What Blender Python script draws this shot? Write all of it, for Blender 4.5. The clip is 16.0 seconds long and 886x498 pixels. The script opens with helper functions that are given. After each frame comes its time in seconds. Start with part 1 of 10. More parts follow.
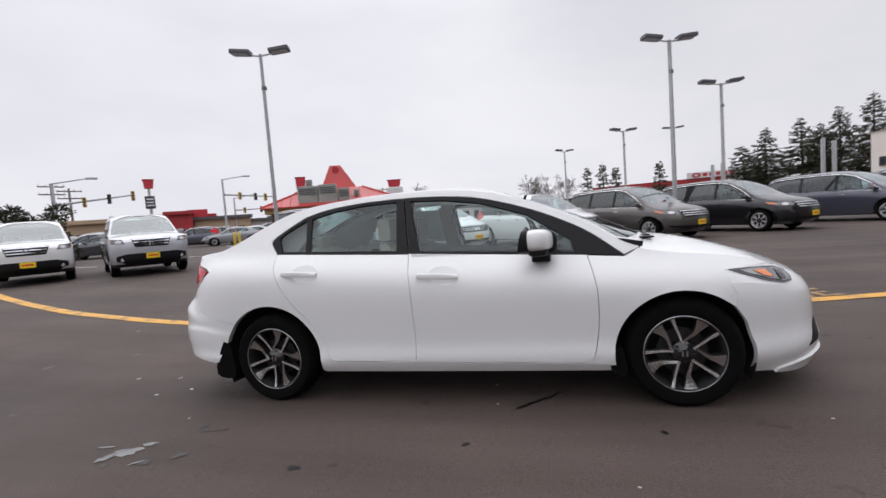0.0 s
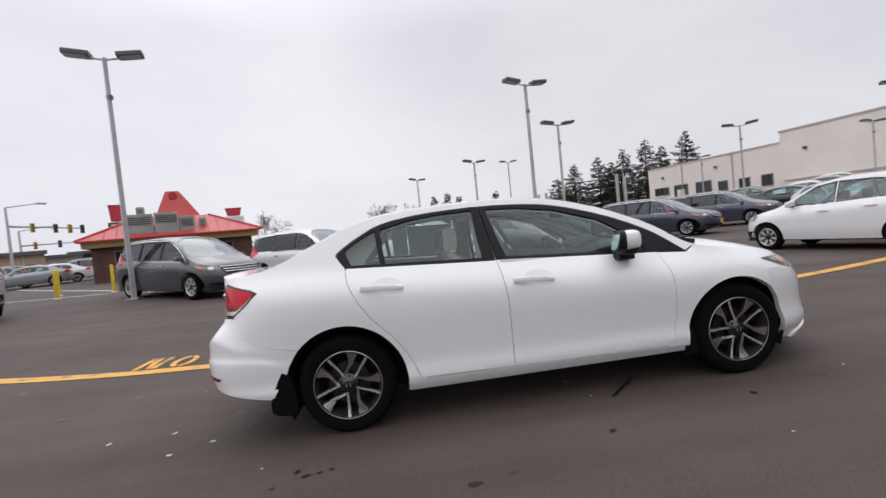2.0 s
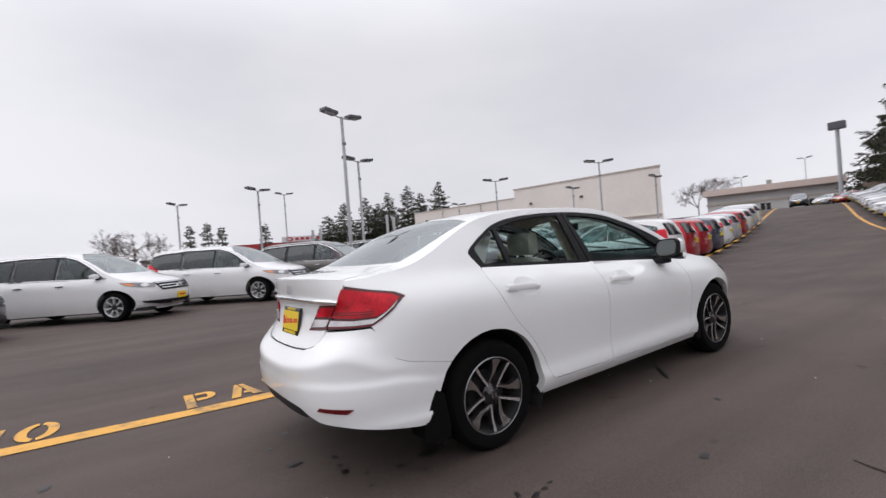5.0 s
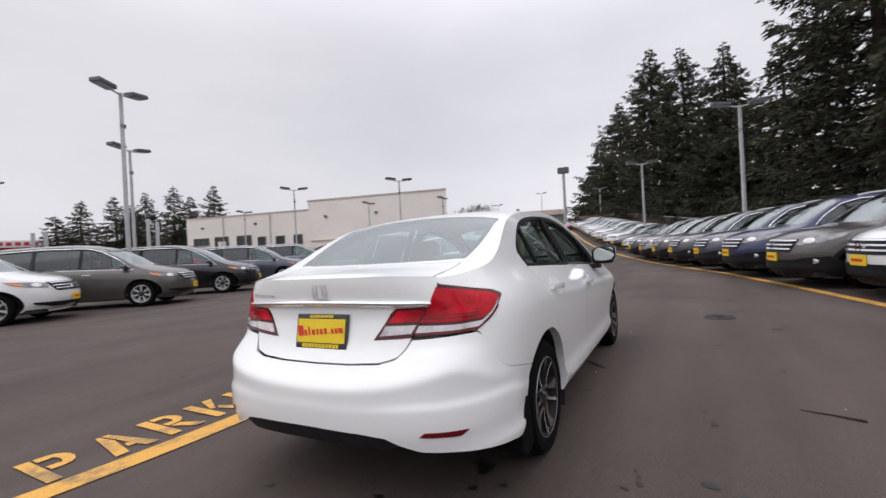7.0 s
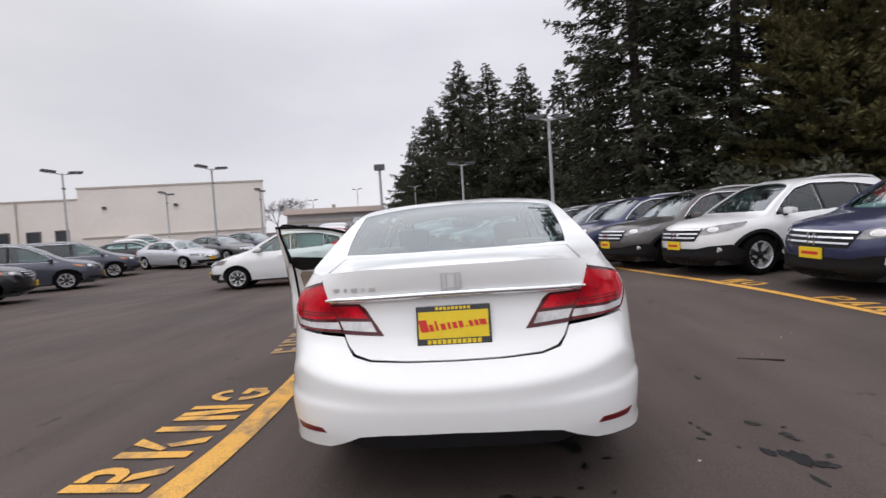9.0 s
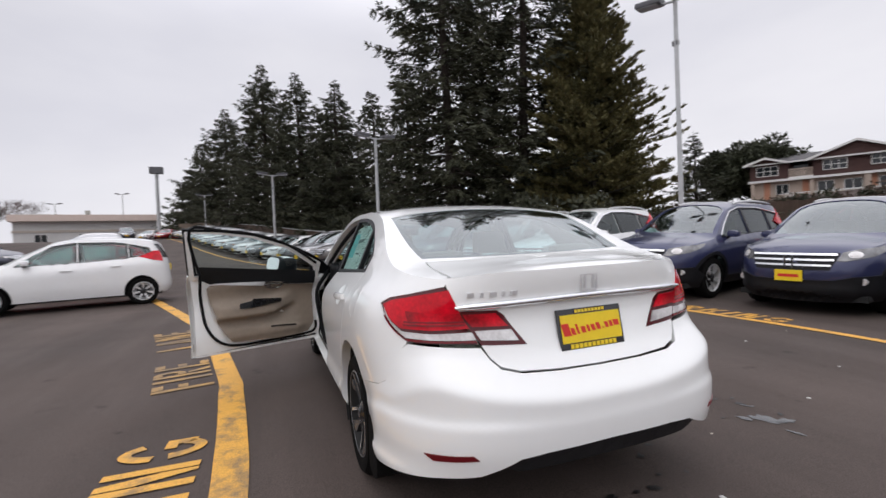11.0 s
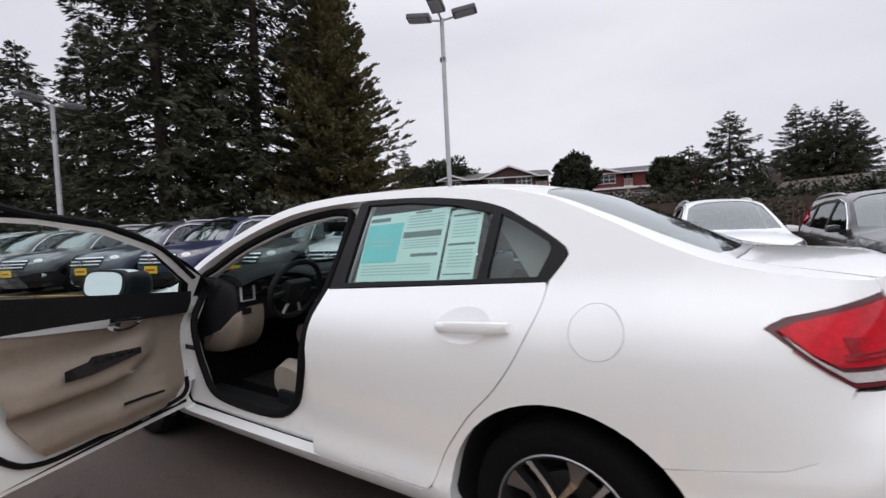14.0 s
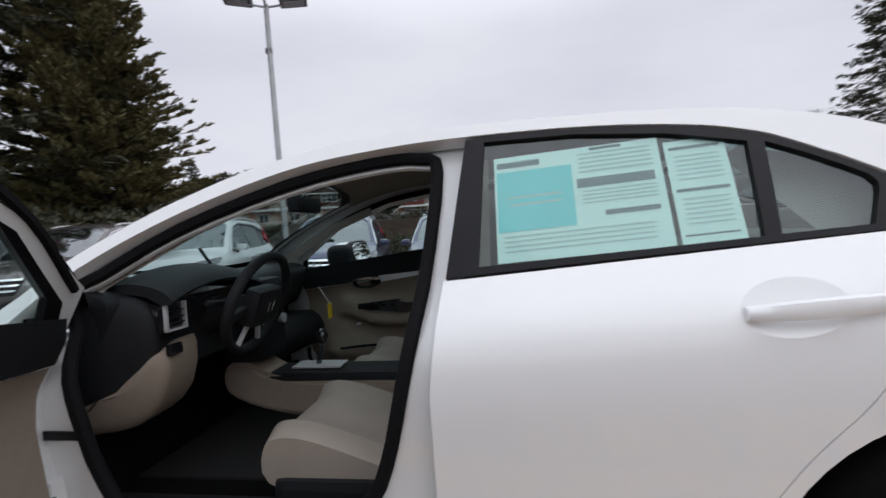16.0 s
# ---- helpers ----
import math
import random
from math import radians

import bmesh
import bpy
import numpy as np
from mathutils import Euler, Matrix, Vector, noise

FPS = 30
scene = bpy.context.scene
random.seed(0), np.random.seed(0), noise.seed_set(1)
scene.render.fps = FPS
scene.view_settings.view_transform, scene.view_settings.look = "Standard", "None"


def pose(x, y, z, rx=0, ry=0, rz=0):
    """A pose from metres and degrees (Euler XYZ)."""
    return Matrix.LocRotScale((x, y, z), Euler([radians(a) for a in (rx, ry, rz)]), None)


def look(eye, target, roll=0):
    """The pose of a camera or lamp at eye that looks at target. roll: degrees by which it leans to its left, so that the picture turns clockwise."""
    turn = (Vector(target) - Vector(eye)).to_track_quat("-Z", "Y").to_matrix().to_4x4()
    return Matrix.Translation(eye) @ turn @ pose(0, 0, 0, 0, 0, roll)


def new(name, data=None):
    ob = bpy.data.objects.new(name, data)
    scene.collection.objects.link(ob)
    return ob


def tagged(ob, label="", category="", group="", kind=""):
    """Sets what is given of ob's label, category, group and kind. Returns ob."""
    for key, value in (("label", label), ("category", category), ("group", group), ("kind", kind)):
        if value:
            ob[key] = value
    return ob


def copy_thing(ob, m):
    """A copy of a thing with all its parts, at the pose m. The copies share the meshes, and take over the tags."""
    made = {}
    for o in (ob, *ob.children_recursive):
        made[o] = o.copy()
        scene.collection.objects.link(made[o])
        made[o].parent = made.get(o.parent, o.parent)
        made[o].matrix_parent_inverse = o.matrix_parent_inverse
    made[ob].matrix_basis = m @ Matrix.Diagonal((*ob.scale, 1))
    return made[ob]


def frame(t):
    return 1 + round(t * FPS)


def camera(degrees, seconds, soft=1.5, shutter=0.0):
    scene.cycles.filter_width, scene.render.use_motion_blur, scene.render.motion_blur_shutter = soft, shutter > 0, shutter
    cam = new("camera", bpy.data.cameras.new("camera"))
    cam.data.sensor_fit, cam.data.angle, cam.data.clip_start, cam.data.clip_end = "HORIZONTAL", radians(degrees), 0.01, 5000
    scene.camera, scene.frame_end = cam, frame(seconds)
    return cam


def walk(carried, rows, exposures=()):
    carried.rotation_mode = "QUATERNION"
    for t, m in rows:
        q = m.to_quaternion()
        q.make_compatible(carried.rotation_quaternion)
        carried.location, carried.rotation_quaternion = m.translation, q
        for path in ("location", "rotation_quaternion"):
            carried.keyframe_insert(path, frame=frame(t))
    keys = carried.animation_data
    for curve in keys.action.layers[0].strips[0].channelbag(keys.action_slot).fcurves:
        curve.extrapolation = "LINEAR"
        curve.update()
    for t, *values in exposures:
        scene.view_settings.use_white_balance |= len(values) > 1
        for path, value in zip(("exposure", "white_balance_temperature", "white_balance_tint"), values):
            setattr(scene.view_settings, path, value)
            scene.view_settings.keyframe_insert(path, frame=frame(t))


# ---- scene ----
cam = camera(88.0, 16.0, shutter=0.4)
PATH = [
    (0, (0.718, -3.609, 1.217), (0.198, -1.683, 1.076), -4.3),
    (0.5, (0.309, -3.715, 1.209), (-0.057, -1.752, 1.106), -3.9),
    (1, (-0.1, -3.764, 1.213), (-0.324, -1.78, 1.097), -4.1),
    (1.5, (-0.487, -3.807, 1.219), (-0.509, -1.81, 1.123), -5.0),
    (2, (-0.892, -3.778, 1.212), (-0.728, -1.787, 1.136), -5.7),
    (2.5, (-1.276, -3.719, 1.197), (-0.971, -1.744, 1.119), -5.3),
    (3, (-1.657, -3.603, 1.182), (-1.146, -1.67, 1.13), -5.4),
    (5.5, (-3.308, -2.58, 1.164), (-2.009, -1.06, 1.14), -4.0),
    (6, (-3.532, -2.256, 1.164), (-2.06, -0.903, 1.106), -3.4),
    (6.5, (-3.724, -1.925, 1.16), (-2.084, -0.78, 1.121), -2.5),
    (7, (-3.883, -1.559, 1.159), (-2.116, -0.622, 1.156), -3.0),
    (7.5, (-4.022, -1.209, 1.163), (-2.188, -0.412, 1.112), -2.3),
    (8, (-4.149, -0.853, 1.179), (-2.234, -0.277, 1.112), -3.1),
    (10.5, (-3.974, 0.938, 1.172), (-2.029, 0.474, 1.135), -2.3),
    (11, (-3.772, 1.242, 1.17), (-1.904, 0.529, 1.135), -2.3),
    (11.5, (-3.52, 1.493, 1.169), (-1.754, 0.556, 1.103), -1.9),
    (12, (-3.238, 1.717, 1.161), (-1.62, 0.545, 1.074), -1.5),
    (12.5, (-2.905, 1.891, 1.175), (-1.426, 0.546, 1.114), -1.7),
    (13, (-2.589, 2.03, 1.172), (-1.235, 0.56, 1.105), -1.8),
    (13.5, (-2.207, 2.11, 1.186), (-0.989, 0.525, 1.123), -2.8),
    (14, (-1.824, 2.152, 1.189), (-0.72, 0.485, 1.12), -2.8),
    (14.5, (-1.464, 2.149, 1.175), (-0.511, 0.392, 1.109), -3.2),
    (15, (-1.135, 2.104, 1.159), (-0.386, 0.25, 1.108), -4.9),
    (15.5, (-0.812, 1.999, 1.15), (-0.222, 0.091, 1.057), -4.3),
    (16, (-0.471, 1.88, 1.073), (-0.166, -0.096, 1.029), -4.5),
]
walk(cam, [(t, look(eye, target, roll)) for t, eye, target, roll in PATH],
     [(0.0, 0.0, 6420, 10), (10.5, -0.02, 6450, 10), (12.5, -0.06, 6430, 10), (14.5, -0.08, 6300, 10), (16.0, -0.18, 6200, 10)])

# ---------- the car's stand on the sloping lane ----------
CAR = Matrix(((0.99983, 0.00018, -0.01868, 0), (0, 0.99995, 0.00974, 0), (0.01868, -0.00973, 0.99978, 0), (0, 0, 0, 1)))


def sm(a, b, v):
    t = min(1.0, max(0.0, (v - a) / (b - a)))
    return t * t * (3 - 2 * t)


def ground_z(x, y):
    """Height of the lot: level by the street, tilted under the sedan, climbing along the lane."""
    far = 0.02 + 0.19 * sm(-4, -12, x)
    right = 0.0187 * min(9, max(-5, x)) - 0.0097 * max(y, -6)
    right -= 0.10 * (1 - sm(1, 4, x)) * sm(-3.2, -5, y)
    far += (right - far) * sm(-7, -3, x) * sm(-0.5, -2.5, y - 0.28 * max(0, x - 3)) * (1 - sm(14, 30, x))
    s = 0.966 * x + 0.259 * y
    hill = 2.7 * sm(13, 62, s) * sm(-40, -5, y) * (1 - sm(60, 120, y))
    hill += 5.0 * sm(-22, -62, y)
    k = sm(2.6, 6.5, math.hypot(x, y))
    return (0.0187 * x - 0.0097 * y) * (1 - k) + far * k + hill


def on_ground(x, y, yaw=0.0, dz=0.0):
    e = 0.6
    n = Vector((ground_z(x - e, y) - ground_z(x + e, y), ground_z(x, y - e) - ground_z(x, y + e), 2 * e)).normalized()
    q = Vector((0, 0, 1)).rotation_difference(n)
    return Matrix.Translation((x, y, ground_z(x, y) + dz)) @ q.to_matrix().to_4x4() @ Matrix.Rotation(radians(yaw), 4, "Z")


# ---------- world and light: a bright overcast day ----------
world = bpy.data.worlds.new("overcast_sky")
scene.world = world
world.use_nodes = True
wt = world.node_tree
wt.nodes.clear()
w_out = wt.nodes.new("ShaderNodeOutputWorld")
w_bg = wt.nodes.new("ShaderNodeBackground")
w_sky = wt.nodes.new("ShaderNodeTexSky")
w_sky.sky_type = "NISHITA"
w_sky.sun_disc = False
w_sky.sun_elevation, w_sky.sun_rotation = radians(75), radians(277)
w_map = wt.nodes.new("ShaderNodeMapping")
w_co = wt.nodes.new("ShaderNodeTexCoord")
w_map.inputs["Scale"].default_value = (1.0, 1.0, 2.6)
w_n = wt.nodes.new("ShaderNodeTexNoise")
w_n.inputs["Scale"].default_value, w_n.inputs["Detail"].default_value, w_n.inputs["Roughness"].default_value = 1.5, 5.0, 0.5
w_r = wt.nodes.new("ShaderNodeValToRGB")
w_r.color_ramp.elements[0].position, w_r.color_ramp.elements[0].color = 0.32, (0.775, 0.768, 0.835, 1)
w_r.color_ramp.elements[1].position, w_r.color_ramp.elements[1].color = 0.64, (0.925, 0.91, 0.955, 1)
w_scale = wt.nodes.new("ShaderNodeVectorMath")
w_scale.operation = "SCALE"
w_scale.inputs["Scale"].default_value = 0.05
w_mix = wt.nodes.new("ShaderNodeMix")
w_mix.data_type = "RGBA"
w_mix.inputs["Factor"].default_value = 0.94
wt.links.new(w_co.outputs["Generated"], w_map.inputs["Vector"])
wt.links.new(w_map.outputs["Vector"], w_n.inputs["Vector"])
wt.links.new(w_n.outputs["Fac"], w_r.inputs["Fac"])
wt.links.new(w_sky.outputs["Color"], w_scale.inputs[0])
wt.links.new(w_scale.outputs["Vector"], w_mix.inputs["A"])
w_sep, w_grad, w_mul = wt.nodes.new("ShaderNodeSeparateXYZ"), wt.nodes.new("ShaderNodeMapRange"), wt.nodes.new("ShaderNodeVectorMath")
w_grad.interpolation_type = "SMOOTHSTEP"
w_grad.inputs["From Min"].default_value, w_grad.inputs["From Max"].default_value = 0.37, 0.62
w_grad.inputs["To Min"].default_value, w_grad.inputs["To Max"].default_value = 1.0, 1.62
w_mul.operation = "SCALE"
wt.links.new(w_co.outputs["Generated"], w_sep.inputs[0])
wt.links.new(w_sep.outputs["Z"], w_grad.inputs["Value"])
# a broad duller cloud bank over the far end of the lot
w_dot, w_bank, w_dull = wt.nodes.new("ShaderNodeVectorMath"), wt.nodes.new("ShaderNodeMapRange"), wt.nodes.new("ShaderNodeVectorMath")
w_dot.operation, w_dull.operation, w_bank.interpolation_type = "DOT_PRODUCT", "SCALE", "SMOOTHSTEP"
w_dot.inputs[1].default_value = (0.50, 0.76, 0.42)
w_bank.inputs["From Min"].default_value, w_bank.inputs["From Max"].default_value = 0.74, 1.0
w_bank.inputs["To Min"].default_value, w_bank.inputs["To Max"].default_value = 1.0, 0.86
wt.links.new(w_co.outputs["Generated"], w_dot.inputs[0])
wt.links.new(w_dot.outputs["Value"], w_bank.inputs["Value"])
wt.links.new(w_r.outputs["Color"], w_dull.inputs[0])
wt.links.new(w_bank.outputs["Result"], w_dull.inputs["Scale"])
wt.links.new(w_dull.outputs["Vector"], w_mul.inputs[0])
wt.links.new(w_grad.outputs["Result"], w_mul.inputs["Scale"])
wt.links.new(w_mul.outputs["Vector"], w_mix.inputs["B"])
wt.links.new(w_mix.outputs["Result"], w_bg.inputs["Color"])
w_bg.inputs["Strength"].default_value = 1.0
wt.links.new(w_bg.outputs["Background"], w_out.inputs["Surface"])
sun = new("sun", bpy.data.lights.new("sun", "SUN"))
sun.data.energy, sun.data.angle, sun.data.color = 0.62, radians(70), (1.0, 0.97, 0.93)
sun.matrix_world = look((-2.8, 2.2, 4.6), (0, 0, 0))


# ---------- materials ----------
MATS = {}


def mat(name, color, rough=0.5, metal=0.0, coat=0.0, var=0.0, scale=8.0, bump=0.0, bump_scale=60.0, dark=None, ior=None, spec=None):
    """Principled material with two scales of colour variation and a fine relief."""
    if name in MATS:
        return MATS[name]
    m = bpy.data.materials.new(name)
    m.use_nodes = True
    nt = m.node_tree
    b = nt.nodes["Principled BSDF"]
    b.inputs["Base Color"].default_value = (*color, 1)
    b.inputs["Roughness"].default_value, b.inputs["Metallic"].default_value = rough, metal
    b.inputs["Coat Weight"].default_value, b.inputs["Coat Roughness"].default_value = coat, 0.03
    if spec is not None:
        b.inputs["Specular IOR Level"].default_value = spec
    co = nt.nodes.new("ShaderNodeTexCoord")
    if var > 0:
        lo = dark or tuple(c * (1 - var) for c in color)
        n1, n2 = nt.nodes.new("ShaderNodeTexNoise"), nt.nodes.new("ShaderNodeTexNoise")
        n1.inputs["Scale"].default_value, n1.inputs["Detail"].default_value = scale, 6
        n2.inputs["Scale"].default_value, n2.inputs["Detail"].default_value = scale * 9, 3
        ad = nt.nodes.new("ShaderNodeMath")
        ad.operation = "MULTIPLY_ADD"
        ad.inputs[1].default_value = 0.45
        mr = nt.nodes.new("ShaderNodeMapRange")
        mr.inputs["From Min"].default_value, mr.inputs["From Max"].default_value = 0.45, 0.95
        mx = nt.nodes.new("ShaderNodeMix")
        mx.data_type = "RGBA"
        mx.inputs["A"].default_value, mx.inputs["B"].default_value = (*lo, 1), (*color, 1)
        for n in (n1, n2):
            nt.links.new(co.outputs["Object"], n.inputs["Vector"])
        nt.links.new(n2.outputs["Fac"], ad.inputs[0])
        nt.links.new(n1.outputs["Fac"], ad.inputs[2])
        nt.links.new(ad.outputs[0], mr.inputs["Value"])
        nt.links.new(mr.outputs["Result"], mx.inputs["Factor"])
        nt.links.new(mx.outputs["Result"], b.inputs["Base Color"])
    if bump > 0:
        n3, bp = nt.nodes.new("ShaderNodeTexNoise"), nt.nodes.new("ShaderNodeBump")
        n3.inputs["Scale"].default_value, n3.inputs["Detail"].default_value = bump_scale, 4
        bp.inputs["Strength"].default_value, bp.inputs["Distance"].default_value = bump, 0.01
        nt.links.new(co.outputs["Object"], n3.inputs["Vector"])
        nt.links.new(n3.outputs["Fac"], bp.inputs["Height"])
        nt.links.new(bp.outputs["Normal"], b.inputs["Normal"])
    MATS[name] = m
    return m


def glass(name, tint, gloss=0.12, clear=1.0):
    """Thin window glass: tinted see-through with a mirror coat that grows towards grazing angles."""
    if name in MATS:
        return MATS[name]
    m = bpy.data.materials.new(name)
    m.use_nodes = True
    nt = m.node_tree
    nt.nodes.clear()
    out = nt.nodes.new("ShaderNodeOutputMaterial")
    tr, gl, mx, fr = (nt.nodes.new("ShaderNode" + n) for n in ("BsdfTransparent", "BsdfGlossy", "MixShader", "LayerWeight"))
    tr.inputs["Color"].default_value = (*tint, 1)
    gl.inputs["Roughness"].default_value = 0.02
    gl.inputs["Color"].default_value = (0.92, 0.97, 0.98, 1)
    fr.inputs["Blend"].default_value = 0.5
    pw = nt.nodes.new("ShaderNodeMath")
    pw.operation = "POWER"
    pw.inputs[1].default_value = 4.5
    nt.links.new(fr.outputs["Facing"], pw.inputs[0])
    ad = nt.nodes.new("ShaderNodeMath")
    ad.operation, ad.use_clamp = "MULTIPLY_ADD", True
    ad.inputs[1].default_value, ad.inputs[2].default_value = 0.85, gloss - 0.02
    nt.links.new(pw.outputs[0], ad.inputs[0])
    nt.links.new(ad.outputs[0], mx.inputs["Fac"])
    nt.links.new(tr.outputs[0], mx.inputs[1])
    nt.links.new(gl.outputs[0], mx.inputs[2])
    nt.links.new(mx.outputs[0], out.inputs["Surface"])
    MATS[name] = m
    return m


M_CHROME = mat("chrome", (0.82, 0.83, 0.85), 0.08, 1.0)
M_BLACK = mat("black_plastic", (0.014, 0.014, 0.016), 0.45, var=0.3, scale=20, bump=0.1, bump_scale=300, spec=0.22)
M_GLOSSBLACK = mat("gloss_black", (0.012, 0.012, 0.014), 0.12, coat=0.6)
M_RUBBER = mat("tyre_rubber", (0.0054, 0.0051, 0.0051), 0.9, var=0.3, scale=14, bump=0.25, bump_scale=120, spec=0.12)
M_ALLOY = mat("machined_alloy", (0.78, 0.77, 0.76), 0.24, 0.75, var=0.12, scale=18)
M_DARKALLOY = mat("dark_alloy", (0.03, 0.03, 0.033), 0.35, 0.4)
M_SILVERALLOY = mat("silver_alloy", (0.62, 0.62, 0.63), 0.35, 0.4)
M_UNDER = mat("underbody", (0.012, 0.012, 0.012), 0.85, var=0.3)
M_RED = mat("red_lens", (0.76, 0.005, 0.022), 0.12, coat=0.25, spec=0.2, var=0.6, scale=7, dark=(0.26, 0.001, 0.005))
M_CLEAR = mat("clear_lens", (0.84, 0.83, 0.83), 0.12, 0.2, coat=0.7, var=0.5, scale=10, dark=(0.40, 0.37, 0.37))
M_AMBER = mat("amber_lens", (0.85, 0.22, 0.02), 0.15, coat=0.8)
M_PLATE = mat("yellow_plate", (0.86, 0.62, 0.02), 0.4, var=0.08, scale=30)
M_INK = mat("red_ink", (0.62, 0.03, 0.02), 0.5)
M_YELLOW = None
M_GLASS = glass("tinted_glass", (0.58, 0.74, 0.72), 0.10)
M_SCREEN = glass("windscreen_glass", (0.44, 0.58, 0.58), 0.27)
M_DARKGLASS = glass("privacy_glass", (0.10, 0.12, 0.13), 0.10)
M_TRIM = mat("dark_cabin", (0.03, 0.03, 0.032), 0.7, var=0.2, scale=20)
M_BEIGE = mat("beige_trim", (0.29, 0.235, 0.185), 0.7, var=0.12, scale=25, bump=0.12, bump_scale=400)

# ---------- mesh helpers ----------


def link_mesh(name, bm, material, parent=None, label="", smooth=False, sharp=35):
    me = bpy.data.meshes.new(name)
    bm.to_mesh(me)
    bm.free()
    for m in (material if isinstance(material, (list, tuple)) else [material]):
        me.materials.append(m)
    if smooth:
        me.polygons.foreach_set("use_smooth", [True] * len(me.polygons))
        me.set_sharp_from_angle(angle=radians(sharp))
    ob = new(name, me)
    if parent is not None:
        ob.parent = parent
    if label:
        ob["label"] = label
    return ob


def part(name, bm, material, parent, label="", smooth=False, sharp=35):
    return link_mesh(name, bm, material, parent, label, smooth, sharp)


def box(bm, lo, hi, m=None, bevel=0.0):
    r = bmesh.ops.create_cube(bm, size=1.0)
    s = [b - a for a, b in zip(lo, hi)]
    c = [(a + b) / 2 for a, b in zip(lo, hi)]
    bmesh.ops.transform(bm, matrix=(m or Matrix()) @ Matrix.Translation(c) @ Matrix.Diagonal((*s, 1)), verts=r["verts"])
    if bevel > 0:
        es = list({e for v in r["verts"] for e in v.link_edges})
        bmesh.ops.bevel(bm, geom=es, offset=bevel, segments=2, affect="EDGES", profile=0.7)
    return r["verts"]


def tube(bm, p, q, r1, r2=None, n=10, caps=True):
    p, q = Vector(p), Vector(q)
    d = (q - p)
    rot = d.to_track_quat("Z", "Y").to_matrix().to_4x4()
    r = bmesh.ops.create_cone(bm, cap_ends=caps, segments=n, radius1=r1, radius2=r1 if r2 is None else r2, depth=d.length)
    bmesh.ops.transform(bm, matrix=Matrix.Translation((p + q) / 2) @ rot, verts=r["verts"])
    return r["verts"]


def sweep(bm, pts, r, n=6, closed=False):
    """One continuous round bead along a line of points."""
    pts = [Vector(p) for p in pts]
    rings, k = [], len(pts)
    for i, p in enumerate(pts):
        a = pts[i - 1] if (i or closed) else p
        b = pts[(i + 1) % k] if (i < k - 1 or closed) else p
        d = (b - a).normalized()
        e1 = d.cross(Vector((0.13, 0.97, 0.21))).normalized()
        e2 = d.cross(e1)
        rings.append([bm.verts.new(p + r * (math.cos(6.2832 * j / n) * e1 + math.sin(6.2832 * j / n) * e2)) for j in range(n)])
    for i in range(k if closed else k - 1):
        a, b = rings[i], rings[(i + 1) % k]
        for j in range(n):
            bm.faces.new((a[j], a[(j + 1) % n], b[(j + 1) % n], b[j]))
    if not closed:
        bm.faces.new(rings[0])
        bm.faces.new(rings[-1])
    bmesh.ops.recalc_face_normals(bm, faces=bm.faces[:])


def lathe(bm, prof, n=32, m=None, start=0.0, turn=2 * math.pi, close=True):
    """Turn a profile of (radius, along) about the y axis."""
    m = m or Matrix()
    steps = n if close else n + 1
    rings = []
    for i in range(steps):
        a = start + turn * i / n
        rings.append([bm.verts.new(m @ Vector((r * math.sin(a), y, r * math.cos(a)))) for r, y in prof])
    for i in range(n):
        a, b = rings[i], rings[(i + 1) % steps]
        for j in range(len(prof) - 1):
            try:
                bm.faces.new((a[j], b[j], b[j + 1], a[j + 1]))
            except ValueError:
                pass


def prism(bm, pts, z0, z1, m=None):
    """A flat polygon given in x, y, made solid between two heights."""
    m = m or Matrix()
    lo = [bm.verts.new(m @ Vector((x, y, z0))) for x, y in pts]
    hi = [bm.verts.new(m @ Vector((x, y, z1))) for x, y in pts]
    n = len(pts)
    bm.faces.new(list(reversed(lo)))
    bm.faces.new(hi)
    for i in range(n):
        bm.faces.new((lo[i], lo[(i + 1) % n], hi[(i + 1) % n], hi[i]))


def empty(name, m, label, category, group="", kind=""):
    e = new(name)
    e.matrix_world = m
    e.empty_display_size = 0.2
    return tagged(e, label, category, group, kind)


def pchip(pts):
    """A smooth curve through points that never overshoots."""
    xs, ys = np.array([p[0] for p in pts], float), np.array([p[1] for p in pts], float)
    o = np.argsort(xs)
    xs, ys = xs[o], ys[o]
    h, d = np.diff(xs), np.diff(ys) / np.diff(xs)
    m = np.zeros(len(xs))
    for i in range(1, len(xs) - 1):
        if d[i - 1] * d[i] > 0:
            w1, w2 = 2 * h[i] + h[i - 1], h[i] + 2 * h[i - 1]
            m[i] = (w1 + w2) / (w1 / d[i - 1] + w2 / d[i])
    m[0], m[-1] = d[0], d[-1]

    def at(x):
        if x <= xs[0]:
            return ys[0] + m[0] * (x - xs[0])
        if x >= xs[-1]:
            return ys[-1] + m[-1] * (x - xs[-1])
        i = int(np.searchsorted(xs, x) - 1)
        t = (x - xs[i]) / h[i]
        return float((2 * t**3 - 3 * t**2 + 1) * ys[i] + (t**3 - 2 * t**2 + t) * h[i] * m[i] + (3 * t**2 - 2 * t**3) * ys[i + 1] + (t**3 - t**2) * h[i] * m[i + 1])

    return at


